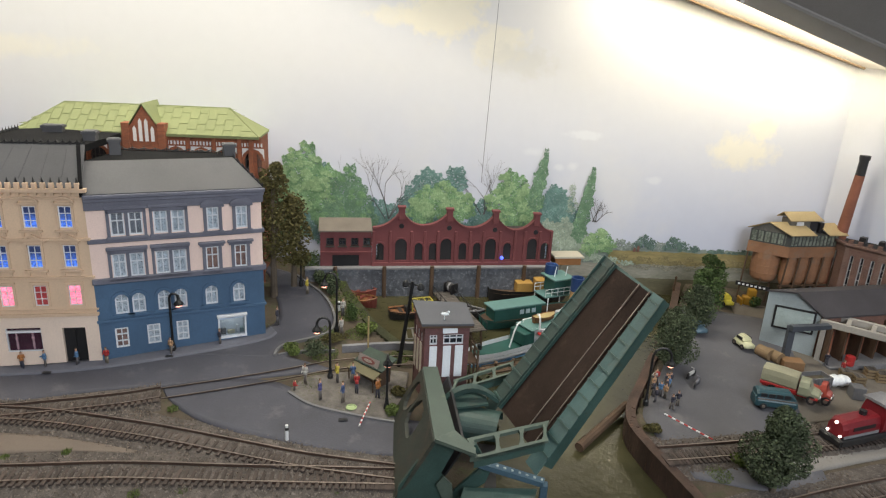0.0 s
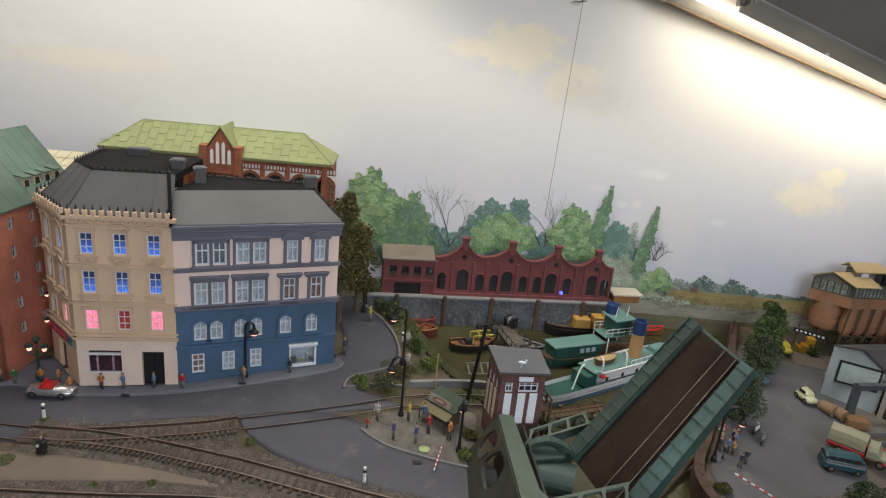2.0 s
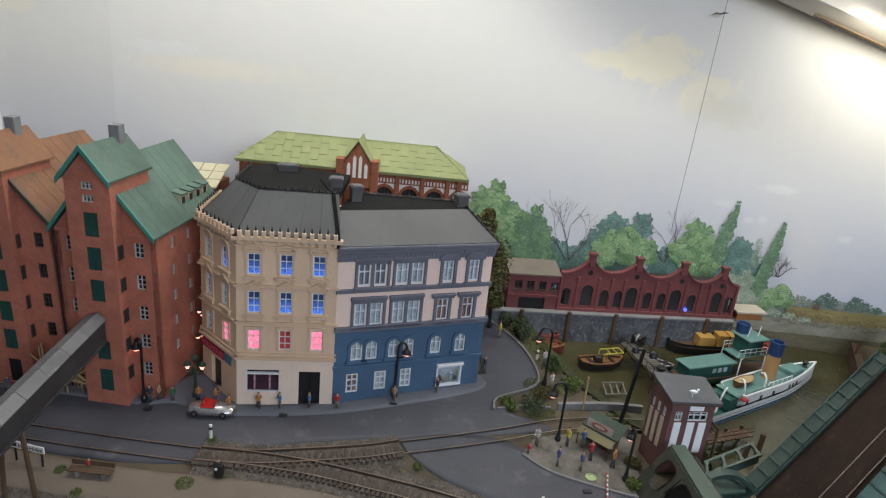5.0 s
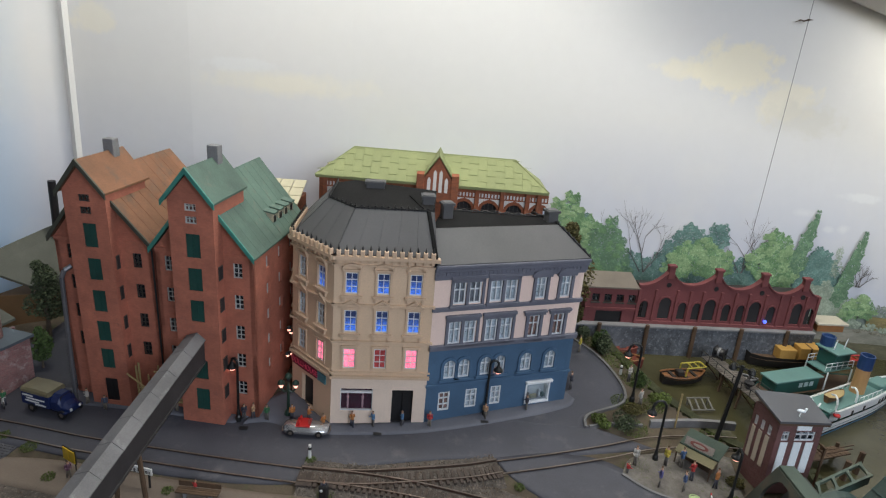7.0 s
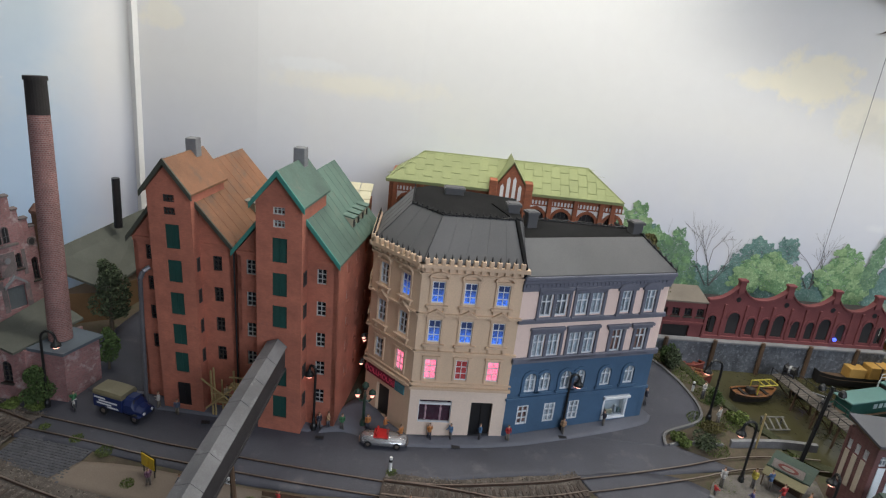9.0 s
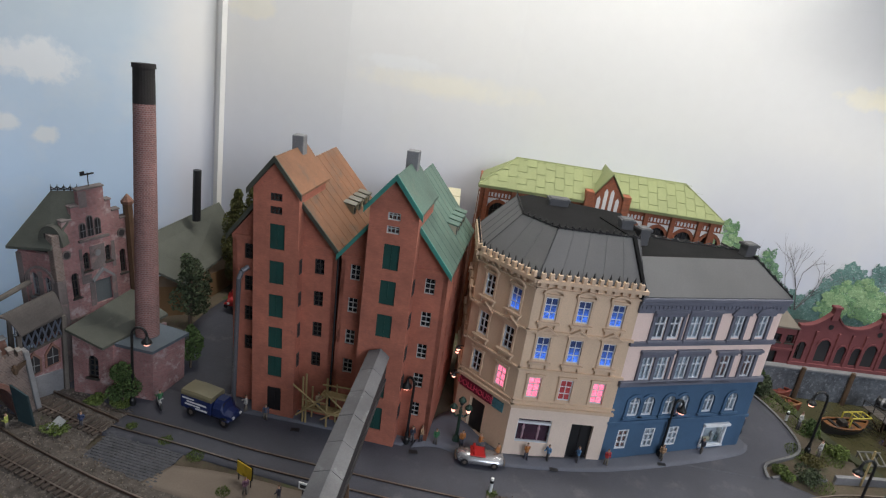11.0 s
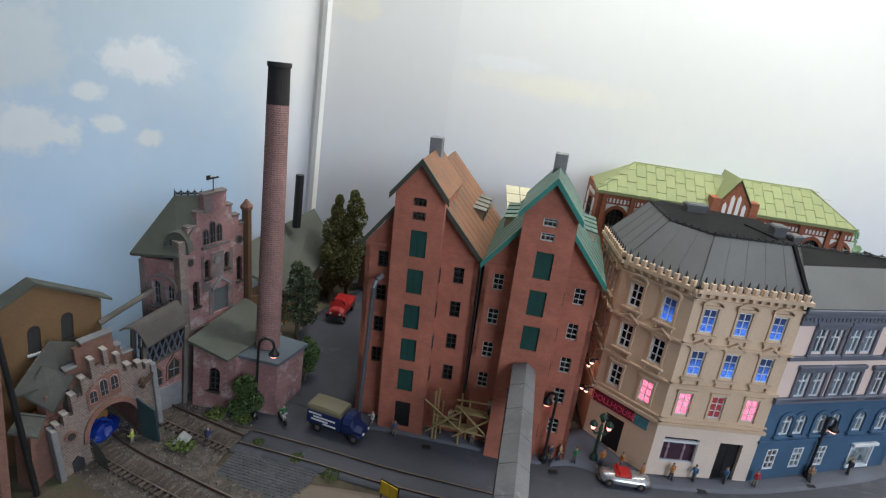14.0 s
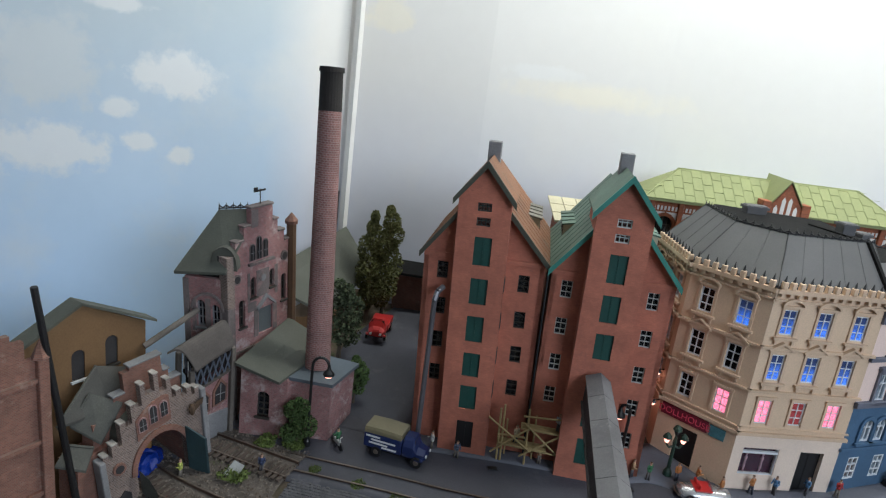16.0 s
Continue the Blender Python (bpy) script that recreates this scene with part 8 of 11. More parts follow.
# ---- far bank ----
def coal_bunker():
    C, R, L = (35.6, 92.4), (44.2, 95.3), (29.9, 95.2)
    F, E = Frame(C, R), Frame(L, C)
    plan = [L, C, R, (42.0, 98.4), (31.0, 97.0)]
    t = thing("coal_bunker", 37, 94.5, -1, "tall coaling bunker with orange silos, glazed gallery and cream roofs", "bunker")
    t.location.x += 0.022
    t.scale = (0.86, 0.86, 0.93)
    silo = mat("orange_silo", (0.31, 0.155, 0.082), 0.7, 0.26, 60, 0.15, worn=(0.24, 0.15, 0.10), worn_at=0.52)
    cream = mat("cream_roof", (0.46, 0.35, 0.18), 0.7, 0.16, 60, 0.15, worn=(0.42, 0.27, 0.14), worn_at=0.55)
    grey = mat("dark_grey_gallery", (0.06, 0.065, 0.06), 0.6, 0.2)
    boards = mat("weathered_grey_boards", (0.16, 0.15, 0.13), 0.8, 0.3, 90, 0.2, worn=(0.27, 0.26, 0.24), worn_at=0.6)
    gal_glass = mat("gallery_glass", (0.26, 0.29, 0.24), 0.25, 0.4, 160, worn=(0.07, 0.08, 0.07), worn_at=0.5)
    zb = G(36, 93)
    for K, us in ((E, (3.0,)), (F, (1.4, 3.7, 6.0, 8.2))):
        for u in us:
            r = 2.2 if K is E else 1.15
            d = -2.0 if K is E else -1.3
            sl = part("silo", M().lathe(K.at(u, d, 0), [(r * 0.7, 2.7), (r * 0.92, 3.2), (r, 4.1), (r, 7.4)], 20), silo, t)
            for z in (4.1, 5.3, 6.4):
                part("hoop", M().lathe(K.at(u, d, z), [(r + 0.02, 0), (r + 0.06, 0.05), (r + 0.02, 0.1)], 20), silo, sl)
    for i in range(5):
        u = 0.1 + i * 2.25
        for d in (0.1, -2.6):
            part("leg", M().rod(F.at(u - 0.9, d + 0.25, zb), F.at(u, d, 7.4), 0.15, n=5), timber, t)
        if i < 4:
            part("brace", M().rod(F.at(u - 0.5, 0.2, 0.0), F.at(u + 1.8, 0.2, 2.8), 0.08, n=4), timber, t)
            part("brace", M().rod(F.at(u + 1.8, 0.2, 0.0), F.at(u - 0.5, 0.2, 2.8), 0.08, n=4), timber, t)
    for u in (0.3, 3.2):
        part("leg", M().rod(E.at(u - 0.4, 0.0, zb), E.at(u, -0.2, 7.4), 0.15, n=5), timber, t)
    part("beam", M().box(-0.8, F.len, 0.0, 0.2, 2.7, 2.95, F), timber, t)
    part("band", M().prism(plan, 7.3, 9.0), silo, t)
    gal = part("gallery", M().prism([E.at(0.1, -0.15, 0)[:2], F.at(-0.05, -0.15, 0)[:2], F.at(F.len - 0.1, -0.15, 0)[:2], (41.8, 98.2), (31.2, 96.8)], 9.0, 10.9), grey, t)
    for i in range(13):
        part("gallery_pane", M().box(0.2 + i * 0.68, 0.62 + i * 0.68, -0.15, -0.08, 9.2, 10.7, F), gal_glass, gal)
    for i in range(6):
        part("gallery_pane", M().box(0.35 + i * 1.02, 1.1 + i * 1.02, -0.15, -0.08, 9.2, 10.8, E), gal_glass, gal)
        part("glazing_bar", M().box(0.7 + i * 1.02, 0.75 + i * 1.02, -0.08, -0.05, 9.2, 10.8, E).box(0.35 + i * 1.02, 1.1 + i * 1.02, -0.08, -0.05, 9.95, 10.0, E), grey, gal)
    apex = Vector(F.at(-2.6, -2.3, 12.3))
    part("gable", M().slab([Vector(E.at(0.0, -0.1, 10.9)), Vector(E.at(E.len, -0.1, 10.9)), apex], (0.1, 0.12, 0)), boards, t)
    part("roof", M().slab([F.at(-0.6, 0.55, 10.9), F.at(4.2, 0.55, 10.9), F.at(3.0, -2.3, 12.35), F.at(-2.9, -2.3, 12.35)], (0, 0, 0.13)).slab([F.at(-2.9, -2.3, 12.35), F.at(3.0, -2.3, 12.35), F.at(2.2, -4.2, 11.2), F.at(-5.2, -4.4, 11.1)], (0, 0, 0.13)), cream, t)
    part("roof", M().slab([F.at(6.6, 0.55, 10.9), F.at(10.2, 0.55, 10.9), F.at(9.2, -2.0, 12.2), F.at(5.8, -2.0, 12.2)], (0, 0, 0.13)).slab([F.at(9.2, -2.0, 12.2), F.at(5.8, -2.0, 12.2), F.at(5.6, -4.0, 11.2), F.at(8.6, -4.0, 11.2)], (0, 0, 0.13)), cream, t)
    part("lantern", M().box(0.4, 5.9, -3.6, -1.5, 10.9, 13.0, F), boards, t)
    part("lantern_window", M().box(4.2, 5.6, -1.5, -1.42, 11.2, 12.8, F), dark_inside, t)
    part("lantern_window", M().box(1.6, 2.9, -1.5, -1.44, 12.0, 12.6, F), white_frame, t)
    part("lantern_roof", M().slab([F.at(0.0, -1.0, 12.8), F.at(6.3, -1.0, 12.8), F.at(5.4, -2.6, 13.9), F.at(-0.4, -2.6, 13.9)], (0, 0, 0.13)).slab([F.at(-0.4, -2.6, 13.9), F.at(5.4, -2.6, 13.9), F.at(5.2, -4.0, 13.0), F.at(-0.4, -4.0, 13.0)], (0, 0, 0.13)), cream, t)
    part("hoist", M().box(5.6, 6.4, -1.7, -0.9, 11.0, 12.6, F, 0.05), iron, t)
    part("name_board", M().box(-0.6, 4.8, 0.5, 0.62, 1.6, 2.3, E), iron, t, "long black board with unreadable writing")
    for i in range(7):
        part("letter_bar", M().box(-0.2 + i * 0.66, 0.16 + i * 0.66, 0.62, 0.66, 1.8, 2.08, E), white_frame, t)


coal_bunker()


def brick_plant():
    F = Frame((45.4, 93.0), (58, 81))
    t = thing("power_station", 52, 90, -1, "sooty brown brick power station with tall windows", "power station")
    br = brick_mat("sooty_brick", (0.17, 0.085, 0.065), (0.24, 0.17, 0.14))
    S = Frame((44.6, 98.5), (45.4, 93.0))
    for K in (F, S):
        holes = [(0.8 + i * 1.3, 1.3 + i * 1.3, 2.5, 8.0, 1.0) for i in range(int((K.len - 1) / 1.3))]
        wall(t, K, K.len, -3, 9.2, holes, br, 0.4)
        for h in holes:
            window(t, K, *h[:4], curtain, bars=(0, 4), depth=0.12, sill=False, thick=0.11)
        part("cornice", M().box(-0.1, K.len + 0.1, -0.4, 0.35, 9.2, 9.6, K, 0.05), br, t)
    for i in range(14):
        part("parapet_block", M().box(0.2 + i * 1.2, 0.75 + i * 1.2, -0.35, 0.2, 9.6, 10.1, F, 0.04), br, t)
    for i in range(5):
        part("roof_vent", M().box(1 + i * 2.4, 1.8 + i * 2.4, -2.2, -1.2, 9.6, 10.5, F, 0.05), iron, t)
    core(t, [F.p, F.at(F.len, 0, 0)[:2], F.at(F.len, -6, 0)[:2], S.p], -2, 9.4, 0.9)
    c = thing("works_chimney", 45.5, 96, -1, "slim tapering brick works chimney with dark top", "chimney")
    part("shaft", M().rod((45.0, 96.0, -1), (46.4, 96.0, 18.6), 0.95, 0.62, 18), mat("orange_brick_stack", (0.27, 0.10, 0.06), 0.8, 0.2, 120), c)
    part("top", M().rod((46.4, 96.0, 18.6), (46.5, 96.0, 21.2), 0.62, 0.58, 18).rod((46.5, 96.0, 20.8), (46.5, 96.0, 21.4), 0.7, 0.7, 18), iron, c)


brick_plant()


def goods_shed():
    A, B = (31.9, 81.0), (37.7, 78.9)
    F = Frame(A, B)
    L = F.len
    t = thing("goods_shed", 44, 85, -1.5, "goods shed with pale blue gable, sign board and dark roof", "shed")
    pale = mat("pale_blue_boards", (0.32, 0.37, 0.38), 0.7, 0.15, 60, 0.2)
    z0 = -2.4
    part("gable_wall", M().front(F, [(0, z0), (L, z0), (L, 3.5), (L * 0.5, 6.0), (0, 5.6)], -0.4, 0), pale, t)
    s = part("sign", M().box(1.0, L - 0.5, 0.02, 0.16, 1.0, 4.0, F), iron, t, "large sign board in a dark frame")
    part("sign_face", M().box(1.25, L - 0.75, 0.16, 0.2, 1.25, 3.75, F), mat("pale_sign_face", (0.40, 0.48, 0.47), 0.6, 0.22, 120, worn=(0.30, 0.36, 0.34), worn_at=0.52), s)
    D = Frame(B, (60, 87.5))
    for u0, u1, z00, z11 in ((0, L * 0.5, 5.6, 6.0), (L * 0.5, L, 6.0, 3.5)):
        p, q = F.at(u0 - 0.3 * (u0 == 0), 0.4, z00), F.at(u1 + 0.4 * (u1 == L), 0.4, z11)
        e = (22.5, 8.7, 0)
        part("roof_slope", M().slab([p, q, tuple(a + b for a, b in zip(q, e)), tuple(a + b for a, b in zip(p, e))], (0, 0, 0.2)), mat("dark_shed_roof", (0.055, 0.05, 0.055), 0.75, 0.2) if u0 == 0 else bpy.data.materials["dark_shed_roof"], t)
    part("side_wall", M().box(0, D.len, -0.4, 0, z0 - 1, 3.4, D), brick_old, t)
    for i in range(9):
        part("shed_door", M().box(1 + i * 2.4, 2.5 + i * 2.4, 0, 0.1, z0 - 0.5, 1.4, D), mat("orange_timber_door", (0.42, 0.15, 0.08), 0.6, 0.2) if i == 0 else bpy.data.materials["orange_timber_door"], t)
        part("post", M().box(0.3 + i * 2.4, 0.6 + i * 2.4, 0, 1.6, z0 - 0.5, 2.6, D), timber, t)
    part("platform", M().box(0, D.len, -0.2, 3.0, -4.0, -1.9, D, 0.06), stone_grey, t)
    g = thing("gantry_crane", 40, 76, -2, "grey concrete gantry crane frame over the yard", "crane")
    conc = mat("grey_concrete", (0.33, 0.31, 0.28), 0.75, 0.15)
    P = Frame((37.6, 78.6), (52, 70.5))
    part("beam", M().box(0, P.len, -0.3, 0.3, 2.6, 3.4, P, 0.05).box(0, P.len, -3.3, -2.7, 2.6, 3.4, P, 0.05), conc, g)
    for i in range(6):
        part("tie", M().box(i * 2.6, i * 2.6 + 0.5, -2.7, -0.3, 2.7, 3.3, P), conc, g)
    part("leg", M().box(0.2, 0.8, -0.3, 0.3, -3.4, 2.6, P, 0.05), conc, g)
    part("leg", M().box(0.2, 0.8, -3.3, -2.7, -3.4, 2.6, P, 0.05), conc, g)
    y = thing("yard_crane", 33.4, 76, -2, "dark steel slewing yard crane", "crane")
    part("mast", M().box(33.0, 33.8, 75.8, 76.6, -2.2, 3.0, c=0.06), mat("slate_steel", (0.06, 0.07, 0.085), 0.5, 0.2), y)
    part("jib", M().slab([(33.0, 76.0, 2.6), (38.0, 77.6, 2.8), (38.0, 77.6, 3.3), (33.0, 76.0, 3.3)], (0.2, -0.7, 0)), bpy.data.materials["slate_steel"], y)


goods_shed()

# ---- railway tracks ----
BEDS = []


def track(name, pts, gauge, label, sleepers=True, bed=True, off=0.0, step=0.62, wide=0.95):
    n = max(20, int(sum(math.dist(a, b) for a, b in zip(pts, pts[1:])) / 0.5))
    line = smooth(pts, n)
    nor = []
    for i in range(n):
        a, b = line[max(i - 1, 0)], line[min(i + 1, n - 1)]
        d = math.hypot(b[0] - a[0], b[1] - a[1])
        nor.append((-(b[1] - a[1]) / d, (b[0] - a[0]) / d))
    if bed:
        BEDS.append((line, nor, gauge, off, wide))
        k = gauge * wide
        m = M()
        for i, ((x, y), (nx, ny)) in enumerate(zip(line, nor)):
            for j, (w, h) in enumerate(((-1.75, -0.12), (-0.9, 0.19), (-0.3, 0.21), (0.3, 0.21), (0.9, 0.19), (1.75, -0.12))):
                px, py = x + nx * k * w, y + ny * k * w
                m.v.append((px, py, G(px, py) + h + off + 0.06 * noise.noise((px * 2, py * 2, 3))))
        for i in range(n - 1):
            for j in range(5):
                s = i * 6 + j
                m.f.append((s, s + 1, s + 7, s + 6))
        single("trackbed", m, ballast_mat, "grey-brown stone ballast under the track", "ballast", kind="structure")
    t = thing(name, *line[n // 2], G(*line[n // 2]), label, "railway track")
    top = 0.42 if sleepers else 0.14
    for s in (-0.5, 0.5):
        m, cap = M(), M()
        A = [(x + nx * gauge * s, y + ny * gauge * s) for (x, y), (nx, ny) in zip(line, nor)]
        for (p, q, u, v) in zip(A, A[1:], nor, nor[1:]):
            z0, z1 = G(*p) + off, G(*q) + off
            w = 0.06
            for mm, lo, hi, ww in ((m, 0.05, top, w), (cap, top, top + 0.035, w * 1.25)):
                mm.solid([(p[0] - u[0] * ww, p[1] - u[1] * ww, z0 + lo), (p[0] + u[0] * ww, p[1] + u[1] * ww, z0 + lo), (q[0] + v[0] * ww, q[1] + v[1] * ww, z1 + lo), (q[0] - v[0] * ww, q[1] - v[1] * ww, z1 + lo), (p[0] - u[0] * ww, p[1] - u[1] * ww, z0 + hi), (p[0] + u[0] * ww, p[1] + u[1] * ww, z0 + hi), (q[0] + v[0] * ww, q[1] + v[1] * ww, z1 + hi), (q[0] - v[0] * ww, q[1] - v[1] * ww, z1 + hi)], [(4, 5, 6, 7), (0, 1, 5, 4), (1, 2, 6, 5), (3, 0, 4, 7), (2, 3, 7, 6)])
        r = part("rail", m, rail_mat, t)
        part("rail_head", cap, rail_top, r)
    if sleepers:
        L = sum(math.dist(a, b) for a, b in zip(line, line[1:]))
        cnt = int(L / step)
        data = M().box(-0.16, 0.16, -gauge * 0.86, gauge * 0.86, 0, 0.2, c=0.03).mesh("sleeper")
        for i in range(cnt):
            f = i * (n - 1) / cnt
            j = int(f)
            x, y = line[j][0] + (line[j + 1][0] - line[j][0]) * (f - j), line[j][1] + (line[j + 1][1] - line[j][1]) * (f - j)
            nx, ny = nor[j]
            part("sleeper", None, sleeper_mat, t, at=(x, y, G(x, y) + 0.07 + off, math.atan2(ny, nx) - math.pi / 2 + random.uniform(-0.02, 0.02)), data=data)
    return t


track("railway_track", [(-104, 41.0), (-93.5, 42.2), (-84.4, 42.5), (-78, 42.7), (-72, 42.8), (-64.1, 43.4), (-57.7, 44.0), (-50.6, 44.85)], 1.75, "rails let into the street in front of the warehouses", sleepers=False, bed=False, off=0.02)
track("railway_track", [(-50.6, 44.85), (-45.6, 45.9), (-40.6, 47.75), (-35.9, 49.75), (-33.0, 51.35)], 1.65, "siding track with rusty rails joining the street", step=0.6, wide=0.8)
track("railway_track", [(-33.0, 51.35), (-28.35, 53.8), (-23, 56.85), (-18.2, 59.85), (-13, 62.0), (-8.8, 63.2)], 1.65, "rails let into the road towards the landing stage", sleepers=False, bed=False, off=0.07)
track("railway_track", [(-50.6, 44.8), (-45.5, 45.65), (-40, 46.15), (-34.8, 46.2), (-29.8, 46.15), (-21.5, 45.75), (-16.3, 45.6), (-8.5, 45.95)], 1.65, "curved track with rusty rails leading to the bridge", step=0.6)
track("railway_track", [(-76, 33.4), (-60, 35.2), (-49.2, 37.3), (-39.8, 39.2), (-31.3, 41.25), (-22.3, 42.8), (-13.2, 44.5), (-8.4, 45.45)], 1.8, "straight main track with rusty rails on ballast", step=0.66)
track("railway_track", [(-100, 43.2), (-94.5, 42.4), (-89.8, 41.8), (-85.6, 41.3)], 1.9, "track along the brewery platform", step=0.66)
track("railway_track", [(-101, 39.0), (-94.5, 36.8), (-88, 35.6), (-80, 34.6), (-70, 34.0)], 2.0, "track out of the gatehouse arch", step=0.66)
track("railway_track", [(15.0, 54.0), (23, 57.0), (33, 61.2), (44, 66.5), (60, 74)], 1.8, "track across the far bank from the bridge", step=0.62)
track("railway_track", [(20, 47), (30, 52.5), (45, 60), (60, 68)], 1.8, "front track on the far bank", step=0.62)

def loose_ballast():
    """Single stones lying between and beside the sleepers."""
    rng = random.Random(21)
    m = M()
    for line, nor, gauge, off, wide in BEDS:
        for i in range(len(line) - 1):
            (x, y), (nx, ny) = line[i], nor[i]
            if not -100 < x < 34:
                continue
            for _ in range(28):
                w = rng.uniform(-1.75, 1.75) * wide
                if abs(abs(w) - 0.5) < 0.09:
                    continue
                f = rng.random()
                px, py = x + (line[i + 1][0] - x) * f + nx * gauge * w, y + (line[i + 1][1] - y) * f + ny * gauge * w
                h = 0.215 if abs(w) < 0.88 * wide else 0.20 - 0.36 * (abs(w) / wide - 0.88)
                z, r = G(px, py) + off + h, rng.uniform(0.07, 0.16)
                a = rng.uniform(0, 6.28)
                ring = [(px + r * rng.uniform(0.7, 1.2) * math.cos(a + q * 2.09), py + r * rng.uniform(0.7, 1.2) * math.sin(a + q * 2.09), z) for q in range(3)]
                m.solid(ring + [(px + rng.uniform(-0.03, 0.03), py, z + r * rng.uniform(0.6, 1.2))], [(0, 1, 3), (1, 2, 3), (2, 0, 3)])
    st, t, b = nodes_of("ballast_stone")
    geo = t.nodes.new("ShaderNodeNewGeometry")
    col = mix(t, geo.outputs["Random Per Island"], (0.065, 0.055, 0.047), (0.22, 0.19, 0.165))
    link(t, mix(t, ramp(t, noise_node(t, 40, 3, 0.5, geo.outputs["Position"]).outputs[0], 0.35, 0.65), col, mix(t, 0.5, col, (0.11, 0.075, 0.05))), b.inputs["Base Color"])
    b.inputs["Roughness"].default_value = 0.95
    g = thing("gravel", -40, 45, 0, "loose grey and brown ballast stones along the tracks", "gravel", kind="stuff")
    data = bpy.data.meshes.new("stones")
    data.from_pydata([((x + 40) / 100, (y - 45) / 100, z / 100) for x, y, z in m.v], [], m.f)
    data.materials.append(st)
    ob = new("stones", data)
    ob.parent = g


loose_ballast()

# platform, cobbles, pavements, kerbs
single("platform", M().strip([(-79, 36.8), (-72, 37.0), (-60, 37.6), (-50.3, 39.2), (-41.5, 41.5), (-36.9, 42.7), (-31, 43.7)], [(-77.6, 39.6), (-72, 40.6), (-60, 41.4), (-52.9, 42.2), (-45, 43.5), (-38, 44.1), (-31, 44.0)], 50, 6, 0.05, 0.3), sand, "sandy brown platform between the tracks", "platform", kind="structure", round_off=True)
cob = single("cobbles", M().strip([(-85.6, 35.4), (-82, 36.0), (-78.0, 37.0)], [(-85.2, 41.0), (-82, 41.1), (-77.6, 41.0)], 20, 10, 0.0, 0.2), asphalt, "grey cobbled crossing by the gatehouse", "cobbles", kind="structure")
cm = mat("cobble_stone", (0.075, 0.076, 0.084), 0.85, 0.25, 120, 0.3, spread=0.18)
stone = M().box(-0.17, 0.17, -0.12, 0.12, 0, 0.12, c=0.03).mesh("stone")
for i in range(20):
    for j in range(15):
        x = -85.2 + i * 0.38 + (0.19 if j % 2 else 0)
        y = 36.6 + j * 0.30 + 0.05 * (i - 10) * 0.2
        part("stone", None, cm, cob, at=(x, y, G(x, y) - 0.075 + random.uniform(-0.025, 0.02), random.uniform(-0.1, 0.1)), data=stone)
single("pavement", M().strip([(-59, 49.6), (-56.5, 50.6), (-51.6, 50.4), (-41.8, 53.6), (-33, 58.6), (-27.4, 62.6), (-26.4, 64.5)], [(-58.5, 53), (-56.6, 56), (-50.6, 52.5), (-41.4, 56), (-33, 61.2), (-28.2, 64.8), (-28, 66)], 60, 4, 0.14, 0.25), pavement_mat, "grey raised pavement along the house fronts", "pavement", kind="structure", round_off=True)
single("pavement", M().strip([(-80, 47.0), (-70, 48.4), (-60, 49.4)], [(-80, 49.4), (-70, 50.2), (-58.6, 51.2)], 30, 4, 0.12, 0.25), pavement_mat, "grey pavement at the foot of the warehouses", "pavement", kind="structure", round_off=True)
for x, y in ((-58.6, 49.0), (-45.6, 52.2), (-35.5, 57.4), (-70, 47.4), (-14.9, 51.6)):
    single("drain_cover", M().box(-0.42, 0.42, -0.25, 0.25, G(x, y) + 0.09, G(x, y) + 0.16, Frame((x, y), (x + 0.95, y + 0.3)), 0.02), iron, "small black drain cover in the street", "drain cover", "drain covers")
kerb_mat = mat("pale_kerb", (0.17, 0.17, 0.175), 0.8, 0.15)


def kerb(name, pts, label, h=0.22, w=0.28, base=0.0):
    m = M()
    line = smooth(pts, 10 * len(pts))
    for p, q in zip(line, line[1:]):
        F = Frame(p, q)
        z = G(*p) + base
        m.box(-0.02, F.len + 0.02, -w / 2, w / 2, z - 0.3, z + h, F)
    single(name, m, kerb_mat, label, "kerb", kind="structure")


ISLAND = [(-21.3, 54.4), (-20.6, 56.6), (-18.5, 58.2), (-13, 60.2), (-10.3, 60.5)]
ISLAND2 = [(-21.3, 54.4), (-18.5, 53.0), (-14.3, 52.5), (-10.6, 52.4), (-9.6, 52.6)]
single("traffic_island", M().strip(ISLAND, ISLAND2, 30, 10, 0.16, 0.3), mat("gravel_island", (0.165, 0.15, 0.135), 0.95, 0.4, 260, 0.8, worn=(0.09, 0.10, 0.035), worn_at=0.56), "gravelled island with kerb beside the crossing", "traffic island", kind="structure", round_off=True)
kerb("kerb", ISLAND2, "pale kerb round the island")
kerb("kerb", [(-25.0, 60.2), (-24.8, 62.3), (-21.3, 65.5), (-20.75, 68.1), (-22.2, 71.9), (-24.4, 75.1), (-26.8, 77.3), (-30.6, 80.6)], "pale kerb along the quay street")
kerb("kerb", [(-24.6, 60.4), (-22.5, 61.6), (-19, 62.6)], "pale kerb beside the tracks")

# ---- street furniture, vehicles and figures ----
lamp_black = mat("black_lamp_paint", (0.012, 0.013, 0.014), 0.4, 0.2)


